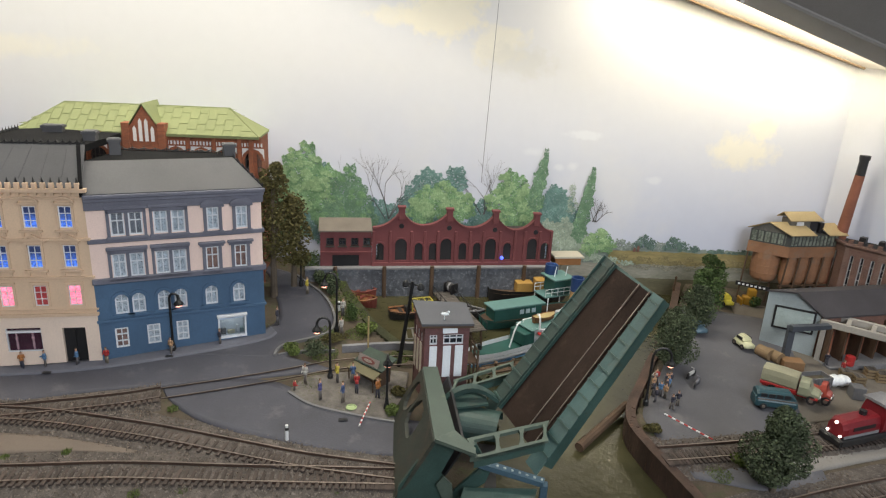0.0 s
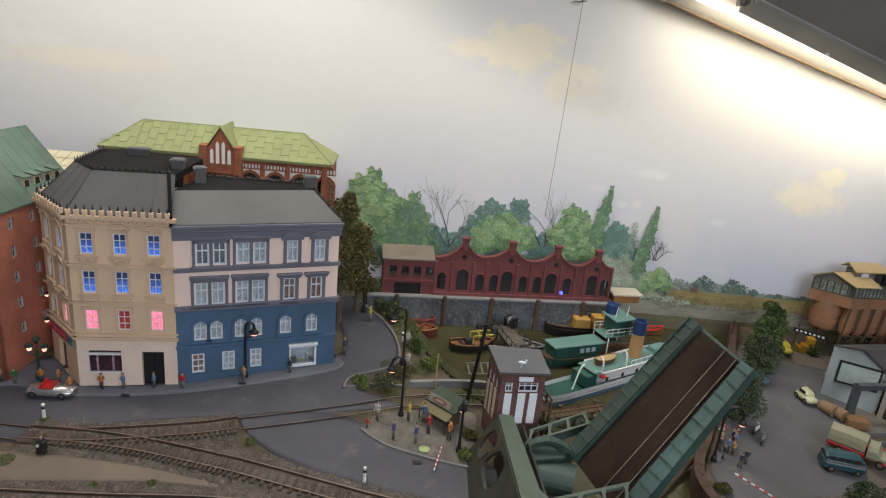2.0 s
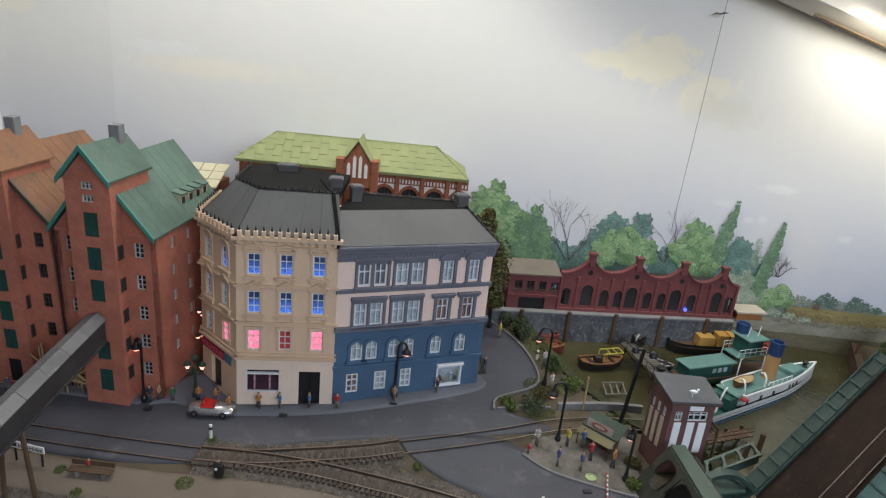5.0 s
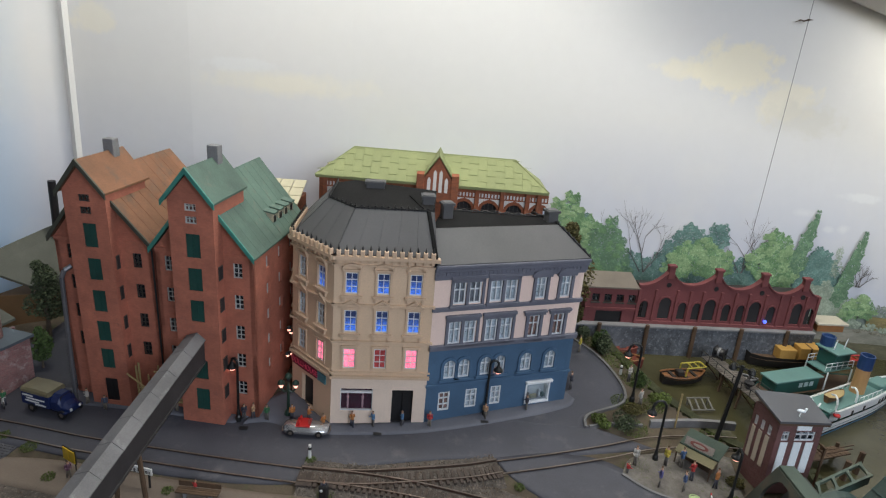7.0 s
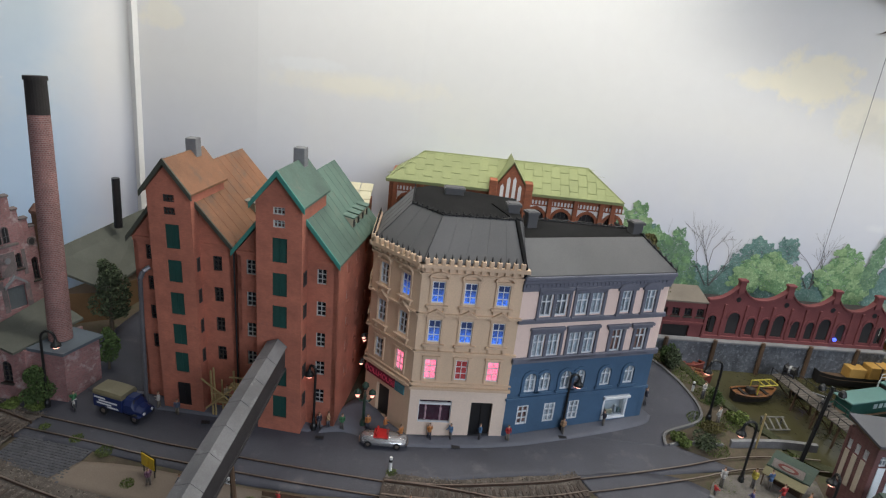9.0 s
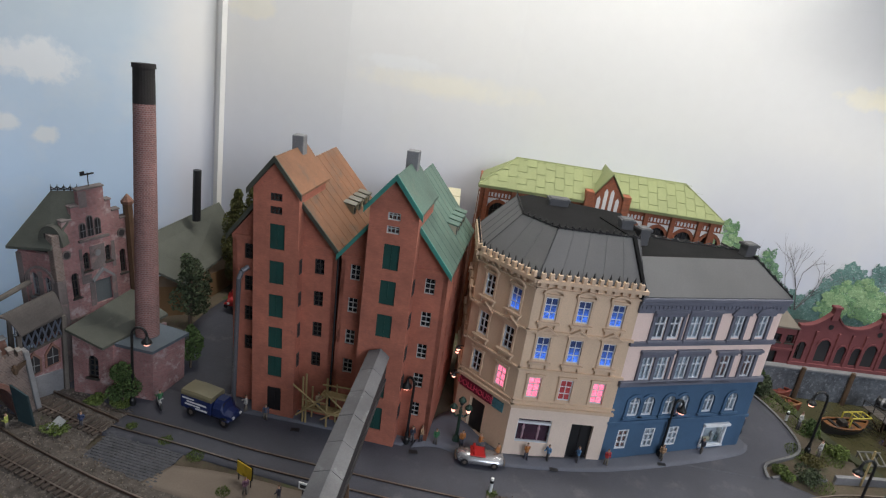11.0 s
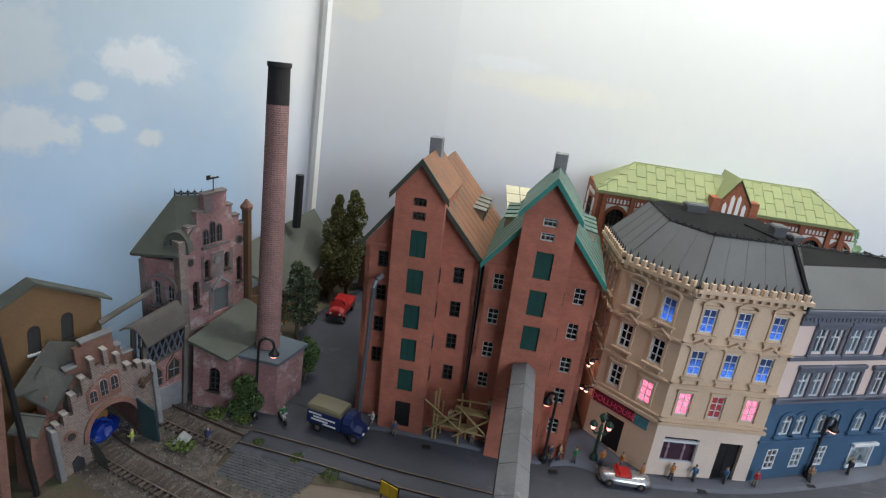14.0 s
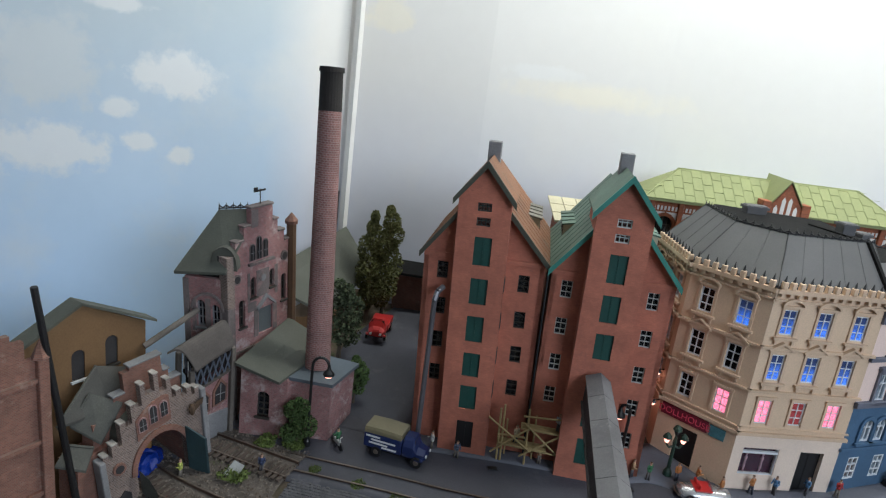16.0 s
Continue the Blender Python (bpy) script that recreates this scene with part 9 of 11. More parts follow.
def street_lamp(x, y, h, reach, ang, label="black arched street lamp with a lit globe", r=0.13, group="street lamps"):
    z = G(x, y)
    t = thing("street_lamp", x, y, z, label, "street lamp", group)
    c, s = math.cos(ang), math.sin(ang)
    pts = [(x, y, z), (x, y, z + h - reach * 0.6)]
    for i in range(1, 9):
        k = math.pi * i / 8
        pts.append((x + c * reach / 2 * (1 - math.cos(k)), y + s * reach / 2 * (1 - math.cos(k)), z + h - reach * 0.6 + reach * 0.6 * math.sin(k)))
    part("pole", M().tube(pts, r, 8), lamp_black, t)
    part("base", M().lathe((x, y, z), [(0.32, 0), (0.3, 0.5), (0.2, 0.7), (0.17, 1.2), (0.13, 1.3)], 10), lamp_black, t)
    e = pts[-1]
    part("shade", M().lathe((e[0], e[1], e[2] - 0.7), [(0.5, 0), (0.46, 0.2), (0.22, 0.45), (0.12, 0.75)], 12), lamp_black, t)
    part("globe", M().ball((e[0], e[1], e[2] - 0.75), 0.36, 0.36, 0.24, 12, 8), bulb, t, round_off=True)
    return t


street_lamp(-18.0, 57.6, 6.9, 1.3, math.radians(195))
street_lamp(-20.0, 66.6, 7.3, 1.4, math.radians(190))
street_lamp(-27.9, 76.8, 6.2, 1.2, math.radians(185))
street_lamp(-35.7, 58.6, 6.6, 0.9, math.radians(20))
street_lamp(-59.7, 50.0, 7.0, 0.8, math.radians(160))
street_lamp(-86.0, 44.8, 8.5, 1.4, math.radians(15))
street_lamp(14.6, 61.8, 6.6, 1.9, math.radians(5))
street_lamp(-11.3, 54.2, 5.6, 0.9, math.radians(100))


def candelabra(x, y):
    z = G(x, y) + 0.1
    t = thing("street_lamp", x, y, z, "dark green candelabra street lamp with lit lanterns", "street lamp", "street lamps")
    green = mat("dark_green_cast_iron", (0.02, 0.05, 0.035), 0.45, 0.2)
    part("pole", M().lathe((x, y, z), [(0.4, 0), (0.36, 0.4), (0.18, 0.7), (0.14, 3.0), (0.2, 3.2), (0.1, 3.8)], 10), green, t)
    part("arms", M().tube([(x - 0.7, y - 0.2, z + 3.1), (x - 0.4, y - 0.1, z + 2.7), (x, y, z + 2.9), (x + 0.4, y + 0.1, z + 2.7), (x + 0.7, y + 0.2, z + 3.1)], 0.1, 6), green, t)
    for dx, dy, dz in ((-0.7, -0.2, 3.2), (0.7, 0.2, 3.2), (0, 0, 4.0)):
        part("lantern", M().lathe((x + dx, y + dy, z + dz), [(0.16, 0), (0.3, 0.42)], 8), bulb if dx else dark_inside, t)
        part("lantern_cap", M().lathe((x + dx, y + dy, z + dz + 0.5), [(0.4, -0.08), (0.34, 0.15), (0.08, 0.4)], 8), green, t)


candelabra(-55.3, 52.2)
for x, y, z in ((-57.3, 56.5, 7.4), (-57.5, 57.4, 6.6), (-57.2, 56.0, 4.6), (-57.6, 57.5, 4.0)):
    t = thing("alley_lamp", x, y, z, "small lit alley lamp on a bracket by the corner house", "lamp", "alley lamps")
    part("bracket", M().rod((x, y, z + 0.4), (x + 0.9, y + 0.3, z + 0.4), 0.06, n=5), lamp_black, t)
    part("cap", M().lathe((x, y, z + 0.12), [(0.3, 0), (0.22, 0.16), (0.06, 0.3)], 8), lamp_black, t)
    part("globe", M().ball((x, y, z), 0.2, n=10, m=6), bulb, t, round_off=True)
tp = thing("lamp_pole", -11.6, 62.1, -0.4, "dark leaning timber pole with two lamp heads near the hut", "lamp pole")
part("pole", M().rod((-11.7, 61.9, -0.5), (-10.6, 62.9, 9.2), 0.24, 0.18, 10), lamp_black, tp)
part("cross_arm", M().rod((-11.5, 63.2, 8.9), (-9.6, 62.6, 8.9), 0.09, 0.09, 6), lamp_black, tp)
for x, y in ((-11.4, 63.2), (-9.7, 62.6)):
    hd = part("lamp_head", M().lathe((x, y, 8.5), [(0.36, 0), (0.42, 0.15), (0.3, 0.5), (0.1, 0.7)], 10), lamp_black, tp)
    part("reflector", M().lathe((x, y, 8.42), [(0.26, 0), (0.3, 0.08)], 10), hull_white, hd)
single("marker_rod", M().rod((-15.5, 63.6, 0.2), (-15.5, 63.6, 4.4), 0.1, 0.1, 6), timber_pale, "thin pale rod beside the siding", "rod")
sw = single("retaining_wall", M().strip([(-18.2, 62.6), (-13, 64.6), (-8.9, 65.6)], [(-18.3, 63.0), (-13.1, 65.0), (-9, 66)], 20, 1, 0.75, 0.9), stone_grey, "low grey retaining wall beside the siding", "wall", kind="structure")

post_white = mat("white_post_paint", (0.75, 0.76, 0.76), 0.5, 0.06)
for x, y, h in ((-19.0, 47.9, 1.6), (-50.7, 47.2, 1.55), (-21.2, 71.6, 1.2)):
    z = G(x, y)
    t = thing("marker_post", x, y, z, "white kerb post with a black band", "post", "marker posts")
    part("post", M().rod((x, y, z), (x, y, z + h), 0.17, 0.15, 8), post_white, t)
    part("band", M().rod((x, y, z + h * 0.68), (x, y, z + h * 0.85), 0.18, 0.18, 8), iron, t)


def barrier(p, q, label):
    t = thing("barrier", *p, label, "barrier", "crossing barriers")
    p, q = Vector(p), Vector(q)
    n = 12
    red = signal_red
    for i in range(n):
        part("band", M().rod(p.lerp(q, i / n), p.lerp(q, (i + 1) / n), 0.075, 0.075, 6), red if i % 2 else post_white, t)


barrier((-13.1, 50.7, -0.85), (-13.0, 54.4, -0.55), "red and white striped crossing barrier, lowered")
barrier((15.9, 59.0, -0.8), (19.9, 56.1, -1.3), "red and white striped crossing barrier, lowered")


def kiosk():
    z = G(-13.8, 58.0)
    t = thing("kiosk", -13.8, 58.0, z, "low timber snack kiosk with mossy green roof and awning", "kiosk")
    F = Frame((-15.4, 58.8), (-12.5, 57.0))
    wood = mat("brown_kiosk_boards", (0.10, 0.06, 0.036), 0.75, 0.35)
    part("body", M().box(0.2, 3.2, -1.6, -0.1, z, z + 0.9, F, 0.05), wood, t)
    for u in (0.2, 3.0):
        part("side_wall", M().box(u, u + 0.2, -1.6, -0.1, z + 0.9, z + 1.9, F), wood, t)
    part("back_wall", M().box(0.4, 3.0, -1.6, -1.4, z + 0.9, z + 2.2, F), wood, t)
    part("counter", M().box(0.05, 3.35, -0.1, 0.3, z + 0.9, z + 1.02, F), timber_pale, t)
    felt = mat("dark_green_felt", (0.05, 0.075, 0.058), 0.85, 0.35, 60, 0.3, worn=(0.09, 0.095, 0.065), worn_at=0.58)
    part("roof", M().slab([F.at(-0.3, 0.25, z + 1.95), F.at(3.7, 0.25, z + 1.95), F.at(3.7, -2.0, z + 2.6), F.at(-0.3, -2.0, z + 2.6)], (0, 0, 0.14)), felt, t)
    part("awning", M().slab([F.at(-0.3, 0.3, z + 1.85), F.at(3.6, 0.3, z + 1.85), F.at(3.6, 1.25, z + 1.5), F.at(-0.3, 1.25, z + 1.5)], (0, 0, 0.07)), mat("olive_awning", (0.15, 0.135, 0.075), 0.85, 0.25), t)
    for u in (-0.1, 3.4):
        part("post", M().rod(F.at(u, 1.15, z), F.at(u, 1.15, z + 1.55), 0.07, n=6), wood, t)
    sgn = part("roof_sign", M().slab([F.at(0.1, 0.1, z + 2.1), F.at(3.0, 0.1, z + 2.1), F.at(3.0, -0.2, z + 2.85), F.at(0.1, -0.2, z + 2.85)], (-0.03, -0.05, 0.04)), mat("pale_sign", (0.27, 0.235, 0.215), 0.7, 0.3), t, "pale roof sign with a red oval mark")

    def oval(a, b, lift):
        return [Vector(F.at(1.55 + a * math.cos(k), -0.05 + lift - b * 0.4 * math.sin(k), z + 2.5 + b * math.sin(k))) for k in [2 * math.pi * i / 14 for i in range(14)]]
    part("sign_mark", M().slab(oval(0.95, 0.27, 0.07), (-0.02, -0.04, 0.02)), mat("faded_red_mark", (0.20, 0.06, 0.05), 0.6, 0.3), sgn)
    part("sign_inner", M().slab(oval(0.6, 0.14, 0.12), (-0.02, -0.04, 0.02)), mat("faded_cream_mark", (0.33, 0.29, 0.25), 0.6, 0.3), sgn)


kiosk()

def figure_paint(colour):
    """Skin, shirt and trousers in bands of the figure's own height."""
    key = "figure_paint_%d_%d_%d" % tuple(int(c * 100) for c in colour)
    if bpy.data.materials.get(key):
        return bpy.data.materials[key]
    m, t, b = nodes_of(key)
    tc, sp = t.nodes.new("ShaderNodeTexCoord"), t.nodes.new("ShaderNodeSeparateXYZ")
    link(t, tc.outputs["Generated"], sp.inputs[0])
    info = t.nodes.new("ShaderNodeObjectInfo")
    legs = mix(t, ramp(t, info.outputs["Random"], 0, 1), (0.04, 0.045, 0.07), (0.22, 0.19, 0.15))
    col = mix(t, ramp(t, sp.outputs[2], 0.44, 0.48), legs, colour)
    col = mix(t, ramp(t, sp.outputs[2], 0.80, 0.83), col, (0.50, 0.30, 0.21))
    col = mix(t, ramp(t, sp.outputs[2], 0.94, 0.96), col, (0.10, 0.06, 0.03))
    link(t, mix(t, 0.25, col, noise_node(t, 900, 2, 0.5, where(t)).outputs[0], "MULTIPLY"), b.inputs["Base Color"])
    b.inputs["Roughness"].default_value = 0.6
    return m


def figurine(x, y, colour, h=1.85, lean=0.0, label="", legs=(0.06, 0.06, 0.08), z=None, group="figurines"):
    """Painted plain standing figure, one mesh."""
    z = G(x, y) + 0.12 if z is None else z
    rng = random.Random(int(x * 71 + y * 37))
    a = rng.uniform(0, 6.28)
    c, s = math.cos(a), math.sin(a)

    def at(r, f, up):
        return (x + c * r - s * f, y + s * r + c * f, z + up * h)
    m, st = M(), rng.uniform(0.02, 0.14)
    for k, q in ((-1, st), (1, -st)):
        m.rod(at(0.10 * k, q, 0), at(0.09 * k, 0, 0.48), 0.085, 0.11, 6)
    m.rod(at(0, 0, 0.45), at(0, 0.02, 0.66), 0.17, 0.2, 8).rod(at(0, 0.02, 0.64), at(0, 0.02, 0.84), 0.21, 0.1, 8)
    for k in (-1, 1):
        e, g = rng.uniform(-0.05, 0.2), rng.uniform(0.0, 0.32)
        m.rod(at(0.21 * k, 0, 0.79), at(0.27 * k, e * 0.6, 0.6), 0.07, 0.06, 5).rod(at(0.27 * k, e * 0.6, 0.6), at(0.24 * k, e + g, 0.47 + g * 0.5), 0.06, 0.05, 5)
    m.ball(at(0, 0.03, 0.915), 0.115, 0.115, 0.15, 8, 6)
    return single("figurine", m, figure_paint(colour), label or "small painted model figurine standing", "figurine", group, round_off=True)


blue_f, red_f, yel_f, dk_f, tan_f, grn_f, wht_f, or_f = (0.10, 0.22, 0.40), (0.45, 0.04, 0.04), (0.55, 0.45, 0.07), (0.05, 0.05, 0.07), (0.45, 0.28, 0.16), (0.05, 0.18, 0.08), (0.55, 0.53, 0.5), (0.5, 0.2, 0.06)
TOWN = [(-52.9, 51.9, or_f), (-51.0, 51.2, or_f), (-46.4, 53.1, blue_f), (-43.6, 54.1, blue_f), (-40.9, 54.9, red_f), (-35.6, 58.0, tan_f), (-31.5, 60.9, dk_f), (-58.4, 50.6, tan_f), (-59.2, 50.2, dk_f), (-57.0, 50.8, grn_f), (-54.6, 51.6, or_f), (-66.3, 49.4, tan_f), (-75.6, 47.9, wht_f), (-48.4, 52.4, or_f)]
for x, y, c in TOWN:
    figurine(x, y, c, label="small painted model figurine standing on the street pavement")
for x, y, c in [(-17.05, 57.0, yel_f), (-17.85, 53.9, (0.10, 0.10, 0.27)), (-14.7, 55.75, red_f), (-15.6, 54.05, (0.06, 0.10, 0.22)), (-12.5, 55.5, or_f), (-20.1, 56.0, wht_f), (-15.5, 57.3, (0.08, 0.15, 0.3)), (-19.2, 65.8, wht_f), (-26.3, 74.6, yel_f), (-27.0, 66.2, dk_f), (-20.3, 70.2, wht_f)]:
    figurine(x, y, c, 2.45, label="small painted model figurine beside the kiosk and quay")
figurine(-20.8, 54.8, red_f, 1.1, label="small red and white figurine board at the island's tip")
for i in range(15):
    x, y = 15.4 + random.uniform(0, 2.6), 61.6 + random.uniform(0, 4.6)
    figurine(x, y, random.choice([blue_f, red_f, wht_f, dk_f, tan_f, dk_f]), 1.8, label="small painted model figurine in the crowd at the barrier", group="crowd figurines")
for x, y, c in [(-67.2, 39.2, dk_f), (-47.6, 43.2, dk_f), (-83.4, 45.4, grn_f), (-87.9, 40.4, (0.05, 0.07, 0.15)), (40, 75.6, red_f), (38.6, 77.0, dk_f), (33.4, 84, wht_f)]:
    figurine(x, y, c, label="small painted model figurine standing by the tracks")
single("washtub", M().lathe((-14.6, 53.4, G(-14.6, 53.4) + 0.15), [(0.5, 0), (0.55, 0.1), (0.45, 0.12), (0.42, 0.05)], 14), mat("pale_green_ring", (0.35, 0.45, 0.22), 0.5), "pale green ring lying on the island", "hoop")


# vehicles: F runs along the car from rear to front
def wheels(t, F, us, half, z, r, tyre=None):
    for u in us:
        for s in (-1, 1):
            w = part("wheel", M().rod(F.at(u, s * (half - 0.15), z + r), F.at(u, s * (half + 0.05), z + r), r, r, 12), tyre or iron, t)
            part("hubcap", M().rod(F.at(u, s * (half + 0.05), z + r), F.at(u, s * (half + 0.07), z + r), r * 0.5, r * 0.45, 10), rail_top, w)


def loft(m, F, sections):
    """A body skinned through sections (u, half width, bottom, top, roundness)."""
    rings = []
    for u, w, lo, hi, k in sections:
        h = hi - lo
        rings.append([F.at(u, d * w, lo + f * h) for d, f in ((-0.85, 0), (-1, 0.15), (-1, 0.6), (-1 + k, 1 - k * 0.4), (-0.55 + k * 0.3, 1), (0.55 - k * 0.3, 1), (1 - k, 1 - k * 0.4), (1, 0.6), (1, 0.15), (0.85, 0))])
    n = 10
    pts = [p for r in rings for p in r]
    faces = [tuple(range(n)), tuple(range(len(pts) - 1, len(pts) - n - 1, -1))]
    for i in range(len(rings) - 1):
        faces += [(i * n + j, i * n + (j + 1) % n, (i + 1) * n + (j + 1) % n, (i + 1) * n + j) for j in range(n)]
    return m.solid(pts, faces)


def roadster(p, q):
    F = Frame(p, q)
    z = G(*p) + 0.05
    t = thing("convertible", *F.at(F.len / 2, 0, z), "open silver convertible with red seats in the street", "car")
    silver = mat("silver_car_paint", (0.50, 0.50, 0.52), 0.25, 0.08, 60, 0.0, metal=0.75)
    L = F.len
    red = mat("red_upholstery", (0.55, 0.02, 0.02), 0.5, 0.1)
    part("body", loft(M(), F, [(0, 0.55, z + 0.35, z + 0.8, 0.5), (0.3, 0.9, z + 0.22, z + 1.0, 0.45), (L * 0.3, 1.0, z + 0.2, z + 1.05, 0.35), (L * 0.62, 1.0, z + 0.2, z + 1.05, 0.35), (L * 0.85, 0.95, z + 0.22, z + 1.0, 0.45), (L * 0.97, 0.8, z + 0.3, z + 0.85, 0.5), (L, 0.55, z + 0.4, z + 0.7, 0.5)]), silver, t, round_off=True)
    part("cockpit", M().box(L * 0.28, L * 0.6, -0.78, 0.78, z + 1.0, z + 1.1, F, 0.04), red, t)
    for s in (-0.4, 0.4):
        part("seat", M().box(L * 0.33, L * 0.38, s - 0.3, s + 0.3, z + 1.05, z + 1.5, F, 0.1), red, t)
    part("windscreen", M().slab([F.at(L * 0.6, -0.75, z + 1.05), F.at(L * 0.6, 0.75, z + 1.05), F.at(L * 0.55, 0.65, z + 1.55), F.at(L * 0.55, -0.65, z + 1.55)], (0.03, 0, 0.03)), glass, t)
    part("bumper", M().tube([F.at(L, -0.7, z + 0.4), F.at(L + 0.12, 0, z + 0.4), F.at(L, 0.7, z + 0.4)], 0.07, 6), rail_top, t)
    part("bumper", M().tube([F.at(0, -0.7, z + 0.4), F.at(-0.12, 0, z + 0.4), F.at(0, 0.7, z + 0.4)], 0.07, 6), rail_top, t)
    wheels(t, F, (L * 0.18, L * 0.8), 0.95, z, 0.36)


roadster((-54.7, 50.0), (-50.3, 51.0))


def car(p, ang, colour, label, L=4.6, W=0.95, top=1.55):
    F = Frame(p, (p[0] + math.cos(ang), p[1] + math.sin(ang)))
    z = G(*p) + 0.08
    key = "car_paint_%d_%d_%d" % tuple(int(c * 100) for c in colour)
    paint = bpy.data.materials.get(key) or mat(key, colour, 0.3, 0.08, 60, 0)
    t = thing("car", *F.at(L / 2, 0, z), label, "car")
    part("body", loft(M(), F, [(0, 0.7 * W, z + 0.3, z + 0.8, 0.4), (0.3, W, z + 0.25, z + 0.95, 0.35), (L * 0.5, W, z + 0.22, z + 1.0, 0.3), (L * 0.9, W, z + 0.25, z + 0.9, 0.4), (L, 0.7 * W, z + 0.32, z + 0.75, 0.45)]), paint, t, round_off=True)
    part("cabin", loft(M(), F, [(L * 0.12, W * 0.75, z + 0.9, z + 1.1, 0.4), (L * 0.25, W * 0.82, z + 0.9, z + top, 0.4), (L * 0.58, W * 0.82, z + 0.9, z + top, 0.4), (L * 0.72, W * 0.75, z + 0.9, z + 1.1, 0.4)]), paint, t)
    for s in (-1, 1):
        part("side_window", M().box(L * 0.24, L * 0.62, s * W * 0.8 - 0.04, s * W * 0.8 + 0.04, z + 1.05, z + top - 0.15, F), iron, t)
    wheels(t, F, (L * 0.2, L * 0.78), W, z, 0.34)


def van(p, ang):
    L, W = 4.3, 0.95
    F = Frame(p, (p[0] + math.cos(ang), p[1] + math.sin(ang)))
    z = G(*p) + 0.08
    paint = mat("dark_teal_paint", (0.02, 0.065, 0.08), 0.4, 0.2, 60, 0.05)
    t = thing("van", *F.at(L / 2, 0, z), "dark teal van with side windows on the harbour road", "van")
    part("body", loft(M(), F, [(0, 0.85 * W, z + 0.3, z + 1.3, 0.25), (0.25, W, z + 0.25, z + 1.4, 0.2), (L * 0.94, W, z + 0.25, z + 1.3, 0.25), (L, 0.8 * W, z + 0.3, z + 1.1, 0.35)]), paint, t)
    part("roof", loft(M(), F, [(0.08, W * 0.82, z + 1.25, z + 1.9, 0.3), (0.3, W * 0.88, z + 1.25, z + 2.05, 0.3), (L * 0.8, W * 0.88, z + 1.25, z + 2.05, 0.3), (L * 0.93, W * 0.8, z + 1.25, z + 1.5, 0.3)]), paint, t)
    for s in (-1, 1):
        for k in range(4):
            part("side_window", M().box(0.45 + k * 0.78, 1.08 + k * 0.78, s * W * 0.86 - 0.05, s * W * 0.86 + 0.05, z + 1.4, z + 1.8, F), iron, t)
        part("trim_strip", M().box(0.1, L * 0.95, s * W - 0.02, s * W + 0.04, z + 1.16, z + 1.24, F), rail_top, t)
    wheels(t, F, (L * 0.2, L * 0.8), W, z, 0.36)


def truck(p, ang, cab_c, load_c, label, L=6.4, W=1.15, cover=True, under=None, side=1.45):
    F = Frame(p, (p[0] + math.cos(ang), p[1] + math.sin(ang)))
    z = G(*p) + 0.08
    def paint(c):
        key = "truck_paint_%d_%d_%d" % tuple(int(v * 100) for v in c)
        return bpy.data.materials.get(key) or mat(key, c, 0.4, 0.12, 60, 0.03)
    t = thing("truck", *F.at(L / 2, 0, z), label, "truck")
    part("chassis", M().box(0.2, L - 0.3, -W * 0.7, W * 0.7, z + 0.45, z + 0.75, F), paint(under) if under else iron, t)
    part("bed", M().box(0, L * 0.62, -W, W, z + 0.75, z + side, F, 0.05), paint(under or cab_c), t)
    if cover:
        part("canvas", loft(M(), F, [(0.02, W * 0.98, z + side - 0.05, z + 2.6, 0.1), (L * 0.3, W * 0.98, z + side - 0.05, z + 2.68, 0.1), (L * 0.61, W * 0.98, z + side - 0.05, z + 2.6, 0.1)]), paint(load_c), t)
    part("cab", loft(M(), F, [(L * 0.64, W * 0.92, z + 0.6, z + 2.35, 0.3), (L * 0.8, W * 0.92, z + 0.6, z + 2.4, 0.3), (L * 0.86, W * 0.85, z + 0.6, z + 1.6, 0.35), (L * 0.98, W * 0.72, z + 0.6, z + 1.4, 0.4), (L, W * 0.6, z + 0.65, z + 1.2, 0.4)]), paint(cab_c), t)
    part("windscreen", M().slab([F.at(L * 0.82, -W * 0.7, z + 1.7), F.at(L * 0.82, W * 0.7, z + 1.7), F.at(L * 0.8 + 0.06, W * 0.65, z + 2.2), F.at(L * 0.8 + 0.06, -W * 0.65, z + 2.2)], (0.03, 0.0, 0.05)), iron, t)
    for s in (-0.5, 0.5):
        part("headlight", M().rod(F.at(L - 0.02, s * W, z + 0.95), F.at(L + 0.08, s * W, z + 0.95), 0.15, 0.15, 8), post_white, t)
        part("wing", M().box(L * 0.84, L * 0.98, s * 1.75 * W - 0.2, s * 1.75 * W + 0.2, z + 0.6, z + 0.85, F, 0.08), paint(under or cab_c), t)
    wheels(t, F, (L * 0.22, L * 0.88), W, z, 0.48)
    return t, F, z, paint


tb, TF, tz, tp = truck((-81.0, 46.4), math.radians(-3), (0.010, 0.022, 0.10), (0.20, 0.175, 0.105), "dark blue delivery truck with olive canvas cover in the street", 5.5, 1.1, side=2.05)
for i, (a, b, zz) in enumerate(((0.2, 1.5, 1.85), (0.7, 2.9, 1.55), (0.5, 2.2, 1.25), (1.7, 3.0, 1.0))):
    part("letter_bar", M().box(a, b, 1.105, 1.13, tz + zz - 0.08, tz + zz + 0.08, TF), post_white, tb)
truck((-87.2, 67.5), math.radians(-82), (0.36, 0.02, 0.02), (0.36, 0.02, 0.02), "red open truck parked in the yard", 5.0, 1.1, cover=False)
car((-82.6, 71.8), math.radians(-80), (0.62, 0.60, 0.50), "cream and red car parked in the yard", 4.2)
